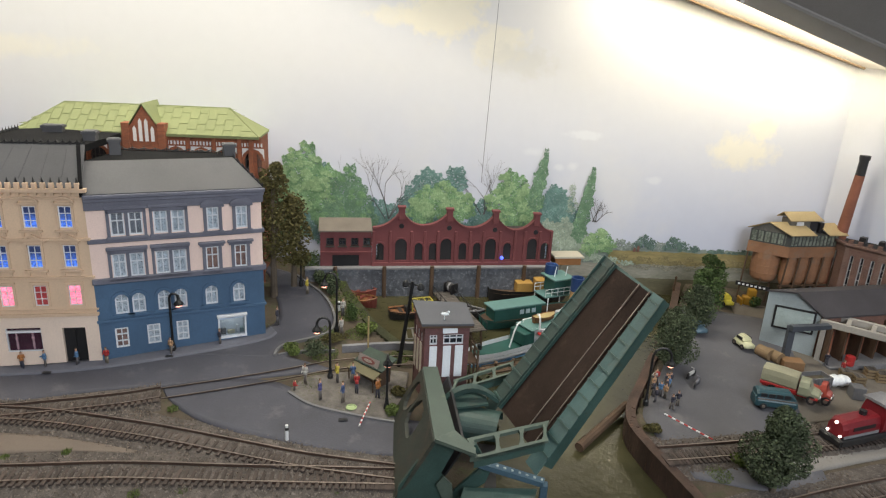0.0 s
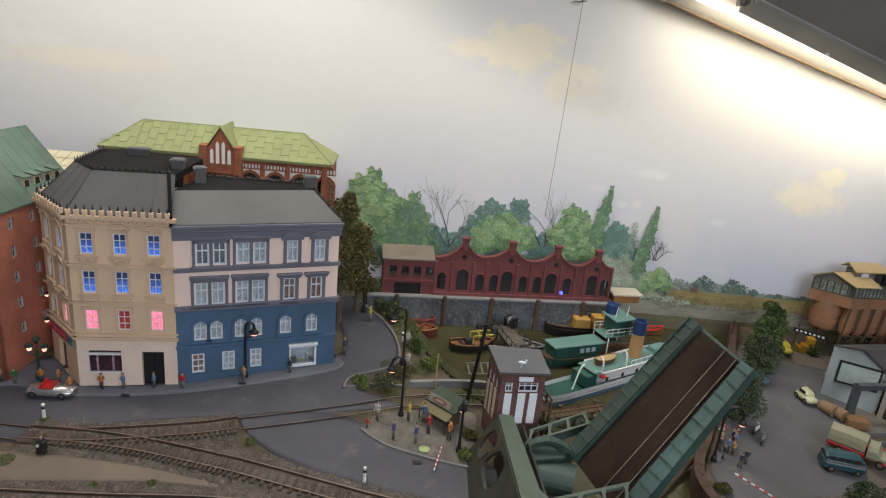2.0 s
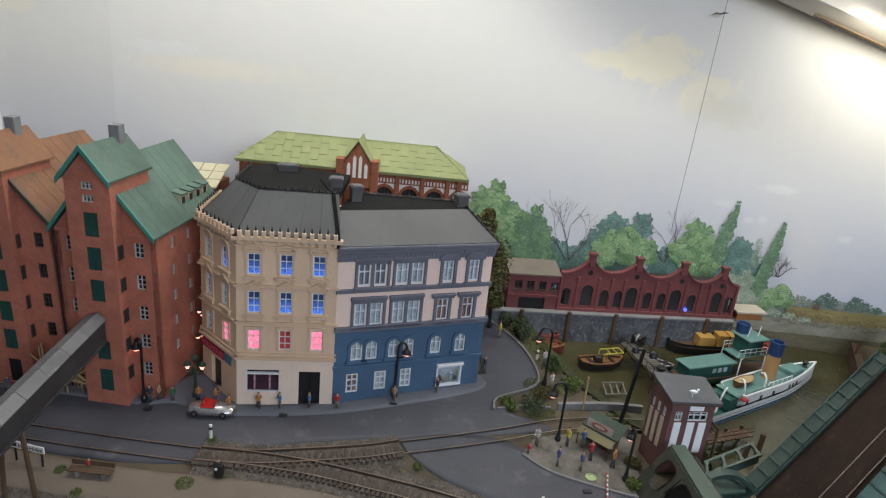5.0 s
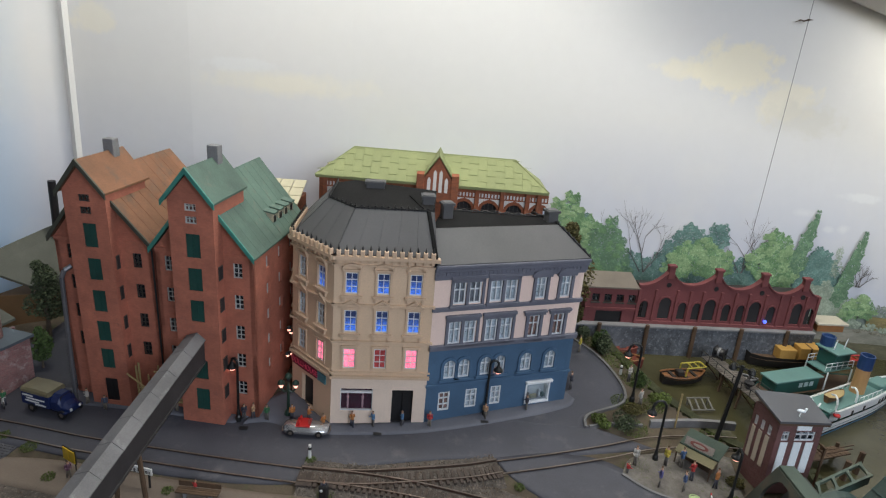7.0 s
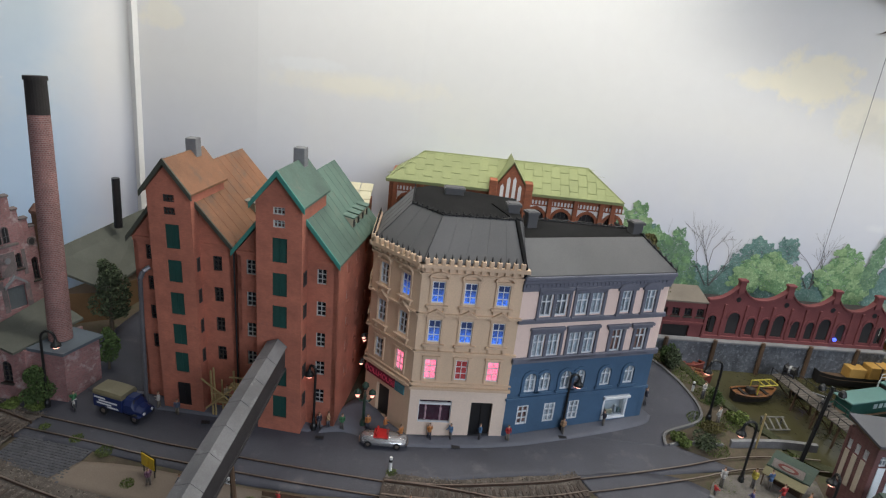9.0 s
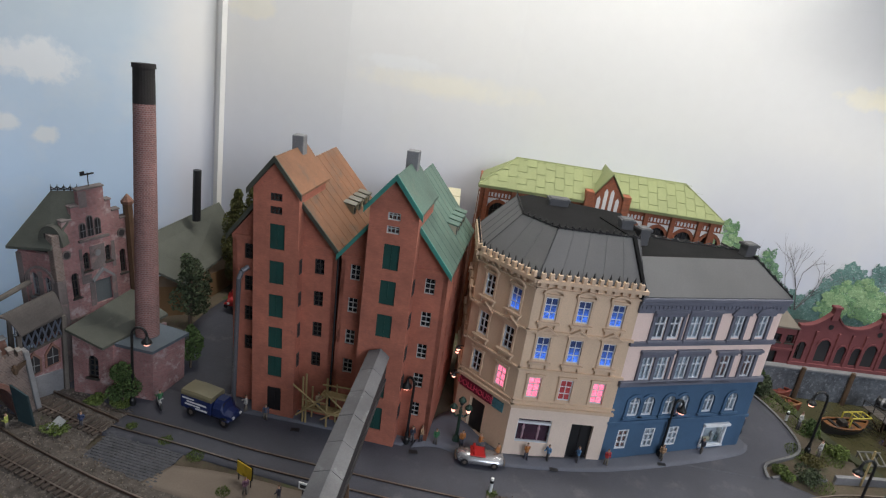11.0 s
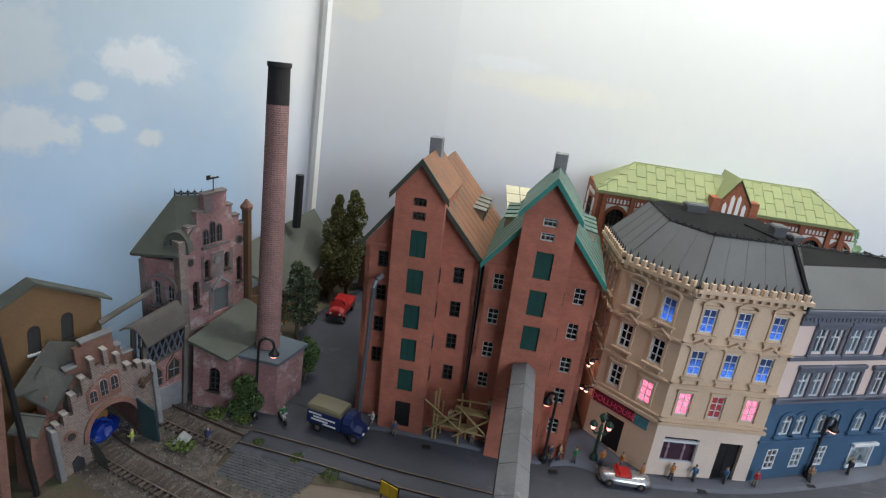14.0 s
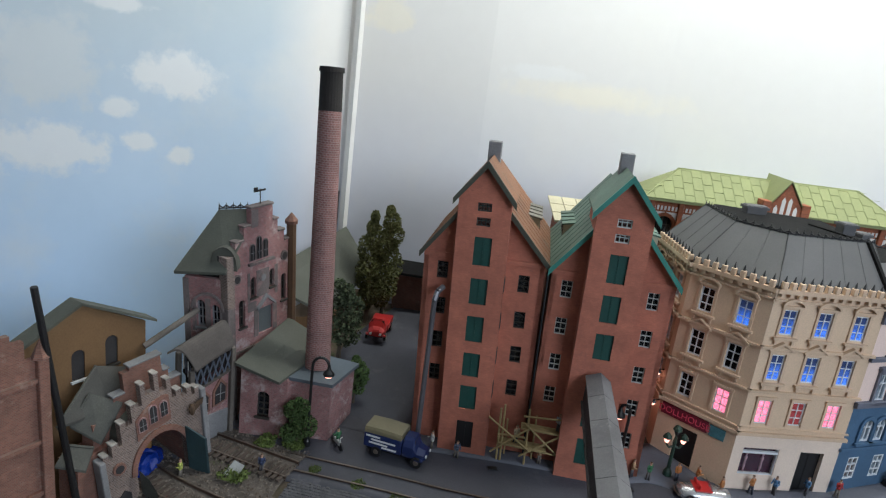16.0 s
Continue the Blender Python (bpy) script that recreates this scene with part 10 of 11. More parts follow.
truck((28.6, 69.6), math.radians(-30), (0.27, 0.28, 0.19), (0.30, 0.29, 0.20), "olive long-nosed truck with red chassis on the harbour road", 5.9, 1.1, side=1.1, under=(0.35, 0.02, 0.02))
truck((32.6, 69.2), math.radians(-35), (0.35, 0.06, 0.04), (0.30, 0.06, 0.05), "small red truck parked in the harbour yard", 3.2, 0.75, cover=False)
van((26.4, 65.4), math.radians(-2))
car((29.8, 91.8), math.radians(-75), (0.6, 0.5, 0.05), "yellow car coming along the harbour road", 2.5, 0.7)
car((23.2, 81.4), math.radians(-70), (0.10, 0.17, 0.22), "grey-blue car parked under the trees", 2.8)
car((28.6, 79.2), math.radians(-70), (0.55, 0.55, 0.35), "pale cream vehicle at the shed corner", 2.6, 0.8)
single("bulldozer", M().box(33.0, 34.8, 92.0, 93.2, -0.8, 0.6, c=0.15).box(33.6, 34.7, 92.1, 93.1, 0.6, 1.7, c=0.1).box(32.5, 32.8, 91.6, 93.4, -0.8, 0.3, c=0.05).box(32.8, 33.2, 92.2, 92.4, -0.4, 0.0), mat("digger_yellow", (0.42, 0.22, 0.02), 0.5, 0.15), "yellow digger by the coal bunker", "digger")


def motorbike(x, y, ang, colour, label):
    F = Frame((x, y), (x + math.cos(ang), y + math.sin(ang)))
    z = G(x, y) + 0.1
    t = thing("motorbike", x, y, z, label, "motorbike")
    for u in (0, 1.3):
        part("wheel", M().rod(F.at(u, -0.06, z + 0.38), F.at(u, 0.06, z + 0.38), 0.38, 0.38, 12), iron, t)
    part("frame", M().box(0.1, 1.2, -0.12, 0.12, z + 0.4, z + 0.8, F, 0.06).tube([F.at(1.3, 0, z + 0.38), F.at(1.05, 0, z + 1.05), F.at(1.0, -0.3, z + 1.1)], 0.05, 5), mat("bike_" + label[:4], colour, 0.4, 0.2), t)


motorbike(-83.9, 45.7, math.radians(-40), (0.5, 0.5, 0.5), "grey motorbike standing beside the yard lane")
motorbike(20.2, 68.0, math.radians(50), (0.6, 0.6, 0.58), "white motorbike at the kerb of the harbour road")
motorbike(20.6, 66.4, math.radians(60), (0.2, 0.2, 0.22), "dark motorbike at the kerb of the harbour road")


loco_lamp = lit_mat("white_loco_lamp", (1.0, 0.97, 0.9), 4.0, 0.1)


def locomotive():
    F = Frame((32.6, 60.6), (41.0, 65.0))
    z = G(35, 62) + 0.25
    t = thing("locomotive", *F.at(4.5, 0, z), "dark red diesel shunting locomotive on the far track", "locomotive")
    red = mat("dark_red_enamel", (0.19, 0.014, 0.02), 0.35, 0.1)
    part("frame", M().box(-0.1, 11.0, -1.3, 1.3, z + 0.3, z + 0.95, F, 0.06), iron, t)
    part("bonnet", loft(M(), F, [(0.2, 0.85, z + 0.95, z + 2.5, 0.25), (0.8, 1.0, z + 0.95, z + 2.75, 0.2), (5.2, 1.0, z + 0.95, z + 2.75, 0.2)]), red, t)
    part("cab", loft(M(), F, [(5.2, 1.3, z + 0.95, z + 3.9, 0.2), (7.4, 1.3, z + 0.95, z + 3.9, 0.2)]), red, t)
    part("bonnet", loft(M(), F, [(7.4, 1.0, z + 0.95, z + 2.7, 0.2), (10.6, 0.95, z + 0.95, z + 2.6, 0.25)]), red, t)
    for s in (-1, 1):
        part("cab_window", M().box(5.7, 6.9, s * 1.3 - 0.04, s * 1.3 + 0.04, z + 2.6, z + 3.4, F), iron, t)
        part("lamp", M().rod(F.at(0.05, s * 0.7, z + 1.2), F.at(0.2, s * 0.7, z + 1.2), 0.13, 0.13, 10), loco_lamp, t)
    part("lamp", M().rod(F.at(0.1, 0, z + 2.4), F.at(0.3, 0, z + 2.4), 0.15, 0.15, 10), loco_lamp, t)
    part("exhaust", M().lathe(F.at(3.6, 0, z + 2.7), [(0.35, 0), (0.35, 0.5), (0.2, 0.5)], 10), iron, t)
    for u in (1.4, 3.2, 7.6, 9.4):
        for s in (-1, 1):
            part("wheel", M().rod(F.at(u, s * 0.85, z + 0.1), F.at(u, s * 1.0, z + 0.1), 0.55, 0.55, 14), iron, t)
    part("buffer_beam", M().box(-0.3, 0.0, -1.2, 1.2, z + 0.3, z + 0.85, F), iron, t)
    part("cab_roof", loft(M(), F, [(5.0, 1.35, z + 3.8, z + 4.1, 0.3), (7.6, 1.35, z + 3.8, z + 4.1, 0.3)]), stone_grey, t)
    for s in (-1, 1):
        part("side_strip", M().box(0.3, 5.1, s * 1.02 - 0.03, s * 1.02 + 0.03, z + 1.0, z + 1.3, F), stone_grey, t)
        part("louvre", M().box(1.4, 4.4, s * 1.03 - 0.03, s * 1.03 + 0.03, z + 1.7, z + 2.1, F), iron, t)


locomotive()

# station furniture
nb = thing("station_sign", -64.0, 39.9, G(-62.6, 40), "white station name board on two dark posts", "sign")
NF = Frame((-65.8, 39.9), (-62.3, 39.85))
part("board", M().box(0, 3.5, -0.06, 0.06, G(-62.6, 40) + 1.5, G(-62.6, 40) + 2.15, NF), post_white, nb)
for u in (0.4, 3.1):
    part("post", M().rod(NF.at(u, -0.1, G(-62.6, 40)), NF.at(u, -0.1, G(-62.6, 40) + 2.0), 0.1, n=6), iron, nb)
curve = bpy.data.curves.new("letters", "FONT")
curve.body, curve.size, curve.extrude, curve.align_x = "burg-Hafen", 0.0054, 0.0001, "CENTER"
temp = new("letters", curve)
data = bpy.data.meshes.new_from_object(temp.evaluated_get(bpy.context.evaluated_depsgraph_get()))
bpy.data.objects.remove(temp)
data.materials.append(iron)
ob = new("lettering", data)
lx, ly, lz = NF.at(2.15, 0.09, G(-62.6, 40) + 1.65)
lo = ORIGIN[nb]
ob.matrix_basis = Matrix.Translation(((lx - lo[0]) / 100, (ly - lo[1]) / 100, (lz - lo[2]) / 100)) @ Matrix.Rotation(NF.ang, 4, "Z") @ Matrix.Rotation(math.pi / 2, 4, "X")
ob.parent = nb
part("letter_bar", M().box(0.15, 0.75, 0.06, 0.09, G(-62.6, 40) + 1.65, G(-62.6, 40) + 2.0, NF), iron, nb)
bz = G(-58, 40.2)
bn = thing("bench", -58, 40.2, bz, "brown slatted platform bench with grey legs", "bench")
BN = Frame((-60.0, 40.0), (-56.2, 40.6))
for i in range(3):
    part("slat", M().box(0, 3.8, -0.3 + i * 0.28, -0.06 + i * 0.28, bz + 0.55, bz + 0.65, BN), timber, bn)
part("back", M().box(0, 3.8, -0.45, -0.35, bz + 0.7, bz + 1.2, BN), timber, bn)
for u in (0.7, 3.0):
    part("leg", M().box(u, u + 0.2, -0.4, 0.5, bz, bz + 0.55, BN), stone_grey, bn)
figurine(-58.6, 40.6, red_f, 1.2, label="small red figurine sitting at the platform bench")
figurine(-70.2, 39.0, (0.2, 0.1, 0.16), 1.8, label="small purple figurine by the timetable boards")
yb = thing("timetable_board", -70.8, 39.8, G(-70.8, 39.8), "yellow double timetable board on a post", "notice board")
YF = Frame((-71.7, 40.2), (-70.0, 39.7))
yz = G(-70.8, 39.8)
for i in range(2):
    part("board", M().box(i * 0.86, i * 0.86 + 0.8, -0.05, 0.05, yz + 0.9, yz + 2.1, YF), mat("timetable_yellow", (0.62, 0.42, 0.02), 0.5, 0.15, 400) if i == 0 else bpy.data.materials["timetable_yellow"], yb)
part("frame", M().box(-0.1, 1.76, -0.12, -0.06, yz + 0.8, yz + 2.2, YF), iron, yb)
for u in (0.1, 1.55):
    part("post", M().rod(YF.at(u, -0.1, yz), YF.at(u, -0.1, yz + 2.1), 0.06, n=6), iron, yb)
sg = thing("ground_signal", -47.6, 43.2, G(-47.6, 43.2), "small black ground signal with white lamps", "signal")
part("body", M().box(-48.0, -47.2, 42.9, 43.5, G(-47.6, 43.2), G(-47.6, 43.2) + 1.4, c=0.1), iron, sg)
part("lamp", M().rod((-47.7, 42.88, G(-47.6, 43.2) + 1.0), (-47.7, 42.8, G(-47.6, 43.2) + 1.0), 0.14, n=8), post_white, sg)


def scaffold():
    F = Frame((-69.7, 49.0), (-63.9, 49.5))
    z = G(-68, 49)
    t = thing("scaffold", -67.6, 49.3, z, "raw timber scaffold with crossed braces against the warehouse", "scaffold")
    for u, top in ((-0.5, 5.0), (-0.2, 5.4), (1.9, 5.4), (5.0, 5.4)):
        part("pole", M().rod(F.at(u + 0.25, 0.3, z), F.at(u, 0.3, z + top), 0.1, n=6), timber_pale, t)
    for u, top in ((0.2, 3.6), (2.6, 4.4), (4.7, 4.6)):
        part("pole", M().rod(F.at(u + 0.15, -0.6, z), F.at(u, -0.6, z + top), 0.09, n=6), timber_pale, t)
    for a, b, zz in ((-0.3, 3.8, 1.75), (1.4, 5.3, 3.5)):
        for d in (-0.5, -0.15, 0.2):
            part("board", M().box(a, b, d, d + 0.3, z + zz, z + zz + 0.12, F), timber_pale, t)
    for a, b, c, d in ((1.5, 4.7, 5.0, 5.0), (-0.4, 2.6, 1.9, 2.7), (-0.3, 1.7, 4.9, 1.6)):
        part("ledger", M().rod(F.at(a, 0.4, z + b), F.at(c, 0.4, z + d), 0.085, n=6), timber_pale, t)
    for a, b, c, d in ((-1.4, 4.1, 2.5, 1.5), (-0.9, 0.8, 2.2, 3.8), (1.7, 4.1, 5.6, 1.0), (1.6, 0.9, 5.7, 4.3)):
        part("brace", M().rod(F.at(a, 0.52, z + b), F.at(c, 0.52, z + d), 0.085, n=6), timber_pale, t)
    figurine(-68.6, 49.0, (0.5, 0.42, 0.28), 1.7, z=z + 1.9, label="small tan figurine working on the scaffold")
    figurine(-65.2, 49.4, (0.32, 0.33, 0.34), 1.7, z=z + 3.65, label="small grey figurine standing on the scaffold")
    figurine(-73.3, 47.6, (0.10, 0.13, 0.2), 1.7, label="small dark figurine carrying a sack at the warehouse door")


scaffold()
dpz = G(-77, 48.5)
dp = thing("downpipe", -77.2, 48.4, dpz, "grey metal pipe up the warehouse wall with a bright elbow", "pipe")
part("pipe", M().rod((-77.0, 47.9, dpz), (-77.0, 47.9, 13.2), 0.22, 0.22, 10).tube([(-77.0, 47.9, 13.2), (-76.9, 48.2, 13.9), (-76.6, 48.8, 14.2)], 0.24, 8), mat("galvanised_pipe", (0.17, 0.17, 0.19), 0.4, 0.2, metal=0.5), dp)

# goods in the harbour yard
timber_tan = mat("dusty_crate_slats", (0.22, 0.16, 0.09), 0.8, 0.3, 90)


def yard_goods():
    tan = mat("tan_paper_roll", (0.24, 0.16, 0.085), 0.8, 0.2, 120)
    for x, y in ((31.2, 76.2), (32.2, 75.7)):
        z = G(x, y)
        single("cable_drum", M().rod((x - 0.6, y + 1.0, z + 0.72), (x + 0.4, y - 0.5, z + 0.72), 0.72, 0.72, 18), tan, "large tan roll lying in the harbour yard", "roll", "rolls in the yard")
    z = G(33.8, 75)
    c = thing("crate", 33.8, 75.0, z, "flat orange-brown crate in the harbour yard", "crate", "yard crates")
    part("box", M().box(32.6, 35.0, 74.2, 75.8, z, z + 1.1, c=0.05), mat("orange_crate", (0.27, 0.15, 0.07), 0.7, 0.25), c)
    z = G(35.4, 70.6)
    w = thing("open_wagon", 35.4, 70.8, z, "grey ribbed open container in the harbour yard", "container")
    steel = mat("dull_grey_steel", (0.15, 0.15, 0.155), 0.6, 0.25, 90)
    K = Frame((33.8, 70.2), (37.0, 71.4))
    for a, b, d0, d1 in ((0, 3.4, -0.15, 0), (0, 3.4, -1.8, -1.65), (0, 0.15, -1.65, -0.15), (3.25, 3.4, -1.65, -0.15)):
        part("side", M().box(a, b, d0, d1, z, z + 1.5, K), steel, w)
    for i in range(8):
        part("rib", M().box(0.1 + i * 0.45, 0.2 + i * 0.45, 0.0, 0.08, z, z + 1.5, K), steel, w)
    part("load", M().box(0.15, 3.25, -1.65, -0.15, z, z + 1.0, K), earth, w)
    z = G(38.0, 72.6)
    m = M()
    rng = random.Random(8)
    for i in range(5):
        m.ball((37.2 + i * 0.45, 72.4 + i * 0.1, z + 0.7), 0.6, 0.8, 0.65 + rng.uniform(-0.1, 0.1), 10, 7)
    single("tarpaulin", m, hull_white, "white tarpaulin heap in the harbour yard", "tarpaulin", round_off=True)
    z = G(39.4, 70.8)
    single("steel_box", M().box(38.7, 40.1, 70.0, 71.4, z, z + 1.5, c=0.08), steel, "grey steel box standing in the harbour yard", "box")
    z = G(41.8, 77) + 0.6
    single("oil_drum", M().lathe((41.4, 77.4, z), [(0.5, 0), (0.55, 0.1), (0.55, 0.5), (0.52, 0.55), (0.55, 0.6), (0.55, 1.2), (0.3, 1.3)], 14), signal_red, "red drum on the loading platform", "drum")
    for x, y in ((39.8, 74.6), (41.0, 73.8), (43.4, 76.2), (44.4, 75.6)):
        z = G(x, y)
        p = thing("pallet_crate", x, y, z, "slatted timber crate on the loading yard", "crate", "slatted crates")
        for k in range(3):
            part("slat", M().box(x - 0.6, x + 0.6, y - 0.55, y - 0.45, z + 0.1 + k * 0.4, z + 0.35 + k * 0.4), timber_tan, p)
            part("slat", M().box(x - 0.6, x - 0.5, y - 0.45, y + 0.55, z + 0.1 + k * 0.4, z + 0.35 + k * 0.4), timber_tan, p)
            part("slat", M().box(x - 0.5 + k * 0.4, x - 0.2 + k * 0.4, y - 0.45, y + 0.55, z + 1.15, z + 1.22), timber_grey, p)
        part("inside", M().box(x - 0.48, x + 0.55, y - 0.42, y + 0.5, z, z + 1.1), timber, p)


yard_goods()

# by the gatehouse tracks
figurine(-93.6, 37.9, (0.45, 0.50, 0.12), 1.8, label="small figurine in a yellow-green vest beside the wagon")
gz = G(-89.9, 39.6)
sheet = M().slab([(-90.6, 39.2, gz + 0.1), (-89.4, 39.0, gz + 0.1), (-89.2, 40.0, gz + 0.75), (-90.3, 40.3, gz + 0.8)], (0.02, 0.03, 0.08))
single("sheet_of_tin", sheet, mat("pale_tin_sheet", (0.42, 0.44, 0.45), 0.5, 0.2, 90), "pale bent tin sheet lying between the tracks", "tin sheet")

# ---- trees, bushes and grass ----
def leaf_mat(name, colour, var=0.45):
    m, t, b = nodes_of(name)
    geo = t.nodes.new("ShaderNodeNewGeometry")
    n = noise_node(t, 30, 3, 0.5, geo.outputs["Position"])
    lo, hi = tuple(c * (1 - var) for c in colour), tuple(c * (1 + var) for c in colour)
    col = mix(t, geo.outputs["Random Per Island"], lo, hi)
    col = mix(t, ramp(t, n.outputs[0], 0.35, 0.65), mix(t, 0.4, col, lo), col)
    link(t, col, b.inputs["Base Color"])
    b.inputs["Roughness"].default_value = 0.85
    return m


leaf_dark = leaf_mat("dark_green_foliage", (0.066, 0.088, 0.045), 0.6)
leaf_olive = leaf_mat("olive_foliage", (0.085, 0.075, 0.022))
leaf_mid = leaf_mat("mid_green_foliage", (0.06, 0.10, 0.028))
leaf_yard = leaf_mat("yellow_green_foliage", (0.10, 0.105, 0.034))
leaf_grass = leaf_mat("grass_tuft", (0.11, 0.15, 0.035))
bark = mat("grey_brown_bark", (0.12, 0.095, 0.07), 0.9, 0.3, 150, 0.6)


def clump_points(rng, n, blobs):
    out = []
    for _ in range(n):
        cx, cy, cz, rx, ry, rz = rng.choice(blobs)
        while True:
            v = (rng.uniform(-1, 1), rng.uniform(-1, 1), rng.uniform(-1, 1))
            d = math.sqrt(sum(c * c for c in v))
            if 0.3 < d <= 1:
                break
        k = (0.45 + 0.55 * d) / d
        out.append((cx + v[0] * k * rx, cy + v[1] * k * ry, cz + v[2] * k * rz))
    return out


def leaves(m, rng, pts, size):
    for x, y, z in pts:
        a, b = rng.uniform(0, 6.28), rng.uniform(-1.0, 1.0)
        s = size * rng.uniform(0.6, 1.35)
        ux, uy, uz = math.cos(a) * s, math.sin(a) * s, rng.uniform(-0.5, 0.5) * s
        vx, vy, vz = -math.sin(a) * math.sin(b) * s, math.cos(a) * math.sin(b) * s, math.cos(b) * s
        m.solid([(x - ux, y - uy, z - uz), (x - vx * 0.6, y - vy * 0.6, z - vz * 0.6), (x + ux, y + uy, z + uz), (x + vx * 0.7, y + vy * 0.7, z + vz * 0.7)], [(0, 1, 2, 3)])


def raw_part(name, m, material, parent):
    """Leaves need no turned normals."""
    org = ORIGIN[parent]
    data = bpy.data.meshes.new(name)
    data.from_pydata([((x - org[0]) / 100, (y - org[1]) / 100, (z - org[2]) / 100) for x, y, z in m.v], [], m.f)
    data.materials.append(material)
    ob = new(name, data)
    ob.parent = parent
    ORIGIN[ob] = org
    return ob


def tree(x, y, h, r, material, label, seed, trunk=0.3, narrow=False, size=0.17, n=2600, crown_from=0.3):
    rng = random.Random(seed)
    z = G(x, y)
    t = thing("tree", x, y, z, label, "tree")
    m = M().rod((x, y, z - 0.2), (x + 0.1, y, z + h * 0.55), trunk, trunk * 0.5, 8)
    blobs = []
    k = 11 if not narrow else 9
    for i in range(k):
        f = (i + 0.5) / k
        a = rng.uniform(0, 6.28)
        zz = z + h * (crown_from + (0.97 - crown_from) * f)
        rr = r * (math.sin(math.pi * min(1, 0.22 + 0.74 * f)) ** 0.7)
        d = rr * (0.55 if not narrow else 0.3) * rng.uniform(0.3, 1)
        bx, by = x + d * math.cos(a), y + d * math.sin(a)
        s = rr * rng.uniform(0.5, 0.72)
        blobs.append((bx, by, zz, s, s, s * rng.uniform(0.8, 1.1) * (1.5 if narrow else 1)))
        m.rod((x, y, z + h * (0.25 + 0.3 * f)), (bx, by, zz), trunk * 0.28, 0.04, 5)
    part("trunk", m, bark, t)
    c = M()
    leaves(c, rng, clump_points(rng, n, blobs), size)
    raw_part("crown", c, material, t)
    return t


tree(-30.2, 73.2, 17.6, 4.2, leaf_olive, "tall olive-brown tree beside the blue house", 1, 0.5, n=5200, size=0.19, crown_from=0.3)
tree(-28.8, 76.6, 12.5, 3.0, leaf_olive, "olive-brown tree behind the blue house", 2, 0.45, n=3600, size=0.19)
tree(18.6, 69.6, 6.8, 3.1, leaf_dark, "round dark green street tree on the far bank", 3, size=0.115, n=9500, crown_from=0.22)
tree(19.6, 73.6, 6.0, 2.4, leaf_dark, "smaller dark green street tree beside the road", 13, size=0.115, n=6500, crown_from=0.22)
tree(23.4, 80.6, 6.2, 2.5, leaf_dark, "dark green street tree on the far bank", 4, size=0.125, n=6500, crown_from=0.18)
tree(25.2, 85.0, 6.8, 2.6, leaf_mid, "green street tree farther along the far bank", 5, n=3800, crown_from=0.18)
tree(27.4, 90.2, 7.2, 2.5, leaf_mid, "green street tree at the end of the road", 6, n=3600, crown_from=0.18)
tree(24.3, 52.0, 8.2, 3.5, leaf_dark, "dark green tree between the far bank tracks", 7, size=0.125, n=14000, crown_from=0.2)
tree(-88.6, 57.2, 9.8, 2.6, leaf_dark, "dark green tree behind the brick stack", 8, n=3600)
tree(-89.6, 67.8, 14.0, 2.3, leaf_yard, "narrow olive tree in the yard corner", 9, narrow=True, n=8000, size=0.15, crown_from=0.16)
tree(-88.0, 68.8, 14.6, 2.5, leaf_yard, "second narrow olive tree in the yard corner", 10, narrow=True, n=8500, size=0.15, crown_from=0.18)
tree(-86.9, 44.5, 4.6, 1.6, leaf_mid, "leafy bush tree growing in front of the annex", 11, 0.12, n=5600, crown_from=0.12, size=0.1)
tree(-84.6, 51.8, 5.0, 1.3, leaf_mid, "light green shrub tree beside the plinth", 12, 0.15, n=1500, crown_from=0.25)


def bush(x, y, r, h, material, label, seed, n=700, size=0.13):
    rng = random.Random(seed)
    z = G(x, y) + 0.1
    t = thing("bush", x, y, z, label, "bush", "bushes")
    blobs = [(x + rng.uniform(-0.5, 0.5) * r, y + rng.uniform(-0.5, 0.5) * r, z + h * rng.uniform(0.3, 0.6), r * 0.6, r * 0.6, h * 0.5) for _ in range(5)]
    c = M()
    leaves(c, rng, clump_points(rng, n, blobs), size)
    raw_part("foliage", c, material, t)


bush(-20.9, 61.9, 1.6, 1.3, leaf_dark, "dark green bush at the bend of the siding", 21)
bush(-23.6, 61.2, 1.1, 0.9, leaf_grass, "light grassy clump at the kerb", 22)
bush(-23.0, 75.4, 1.35, 2.4, leaf_dark, "dark green bush on the grassy quay bank", 25, 1500)
bush(-23.9, 76.9, 0.9, 2.3, leaf_mid, "lighter green bush beside the dark one", 23, 900)
bush(-19.2, 69.7, 0.8, 1.9, leaf_mid, "slender leafy bush on the water's edge", 24, 800)
bush(-26.2, 78.6, 1.0, 1.5, leaf_dark, "dark green bush beside the quay street", 26)
bush(-27.4, 80.4, 1.4, 3.2, leaf_mid, "leafy bush at the quay corner", 27)
bush(-10.4, 56.8, 0.9, 1.0, leaf_olive, "olive scrub beside the hut", 28)
bush(-10.6, 53.6, 0.9, 0.9, leaf_grass, "grassy clump by the counterweight", 29)
bush(-89.3, 43.9, 1.1, 0.45, leaf_grass, "green weeds at the annex foot", 30)
bush(-87.0, 44.3, 1.0, 0.4, leaf_grass, "green weeds under the annex bush", 34)
bush(-89.6, 39.6, 1.3, 0.5, leaf_grass, "grass patch by the gatehouse", 31)
bush(34.6, 92.0, 0.8, 1.4, leaf_mid, "small bush under the coal bunker", 32)
bush(22.5, 55.0, 1.4, 0.7, leaf_grass, "green weeds between the far tracks", 33)

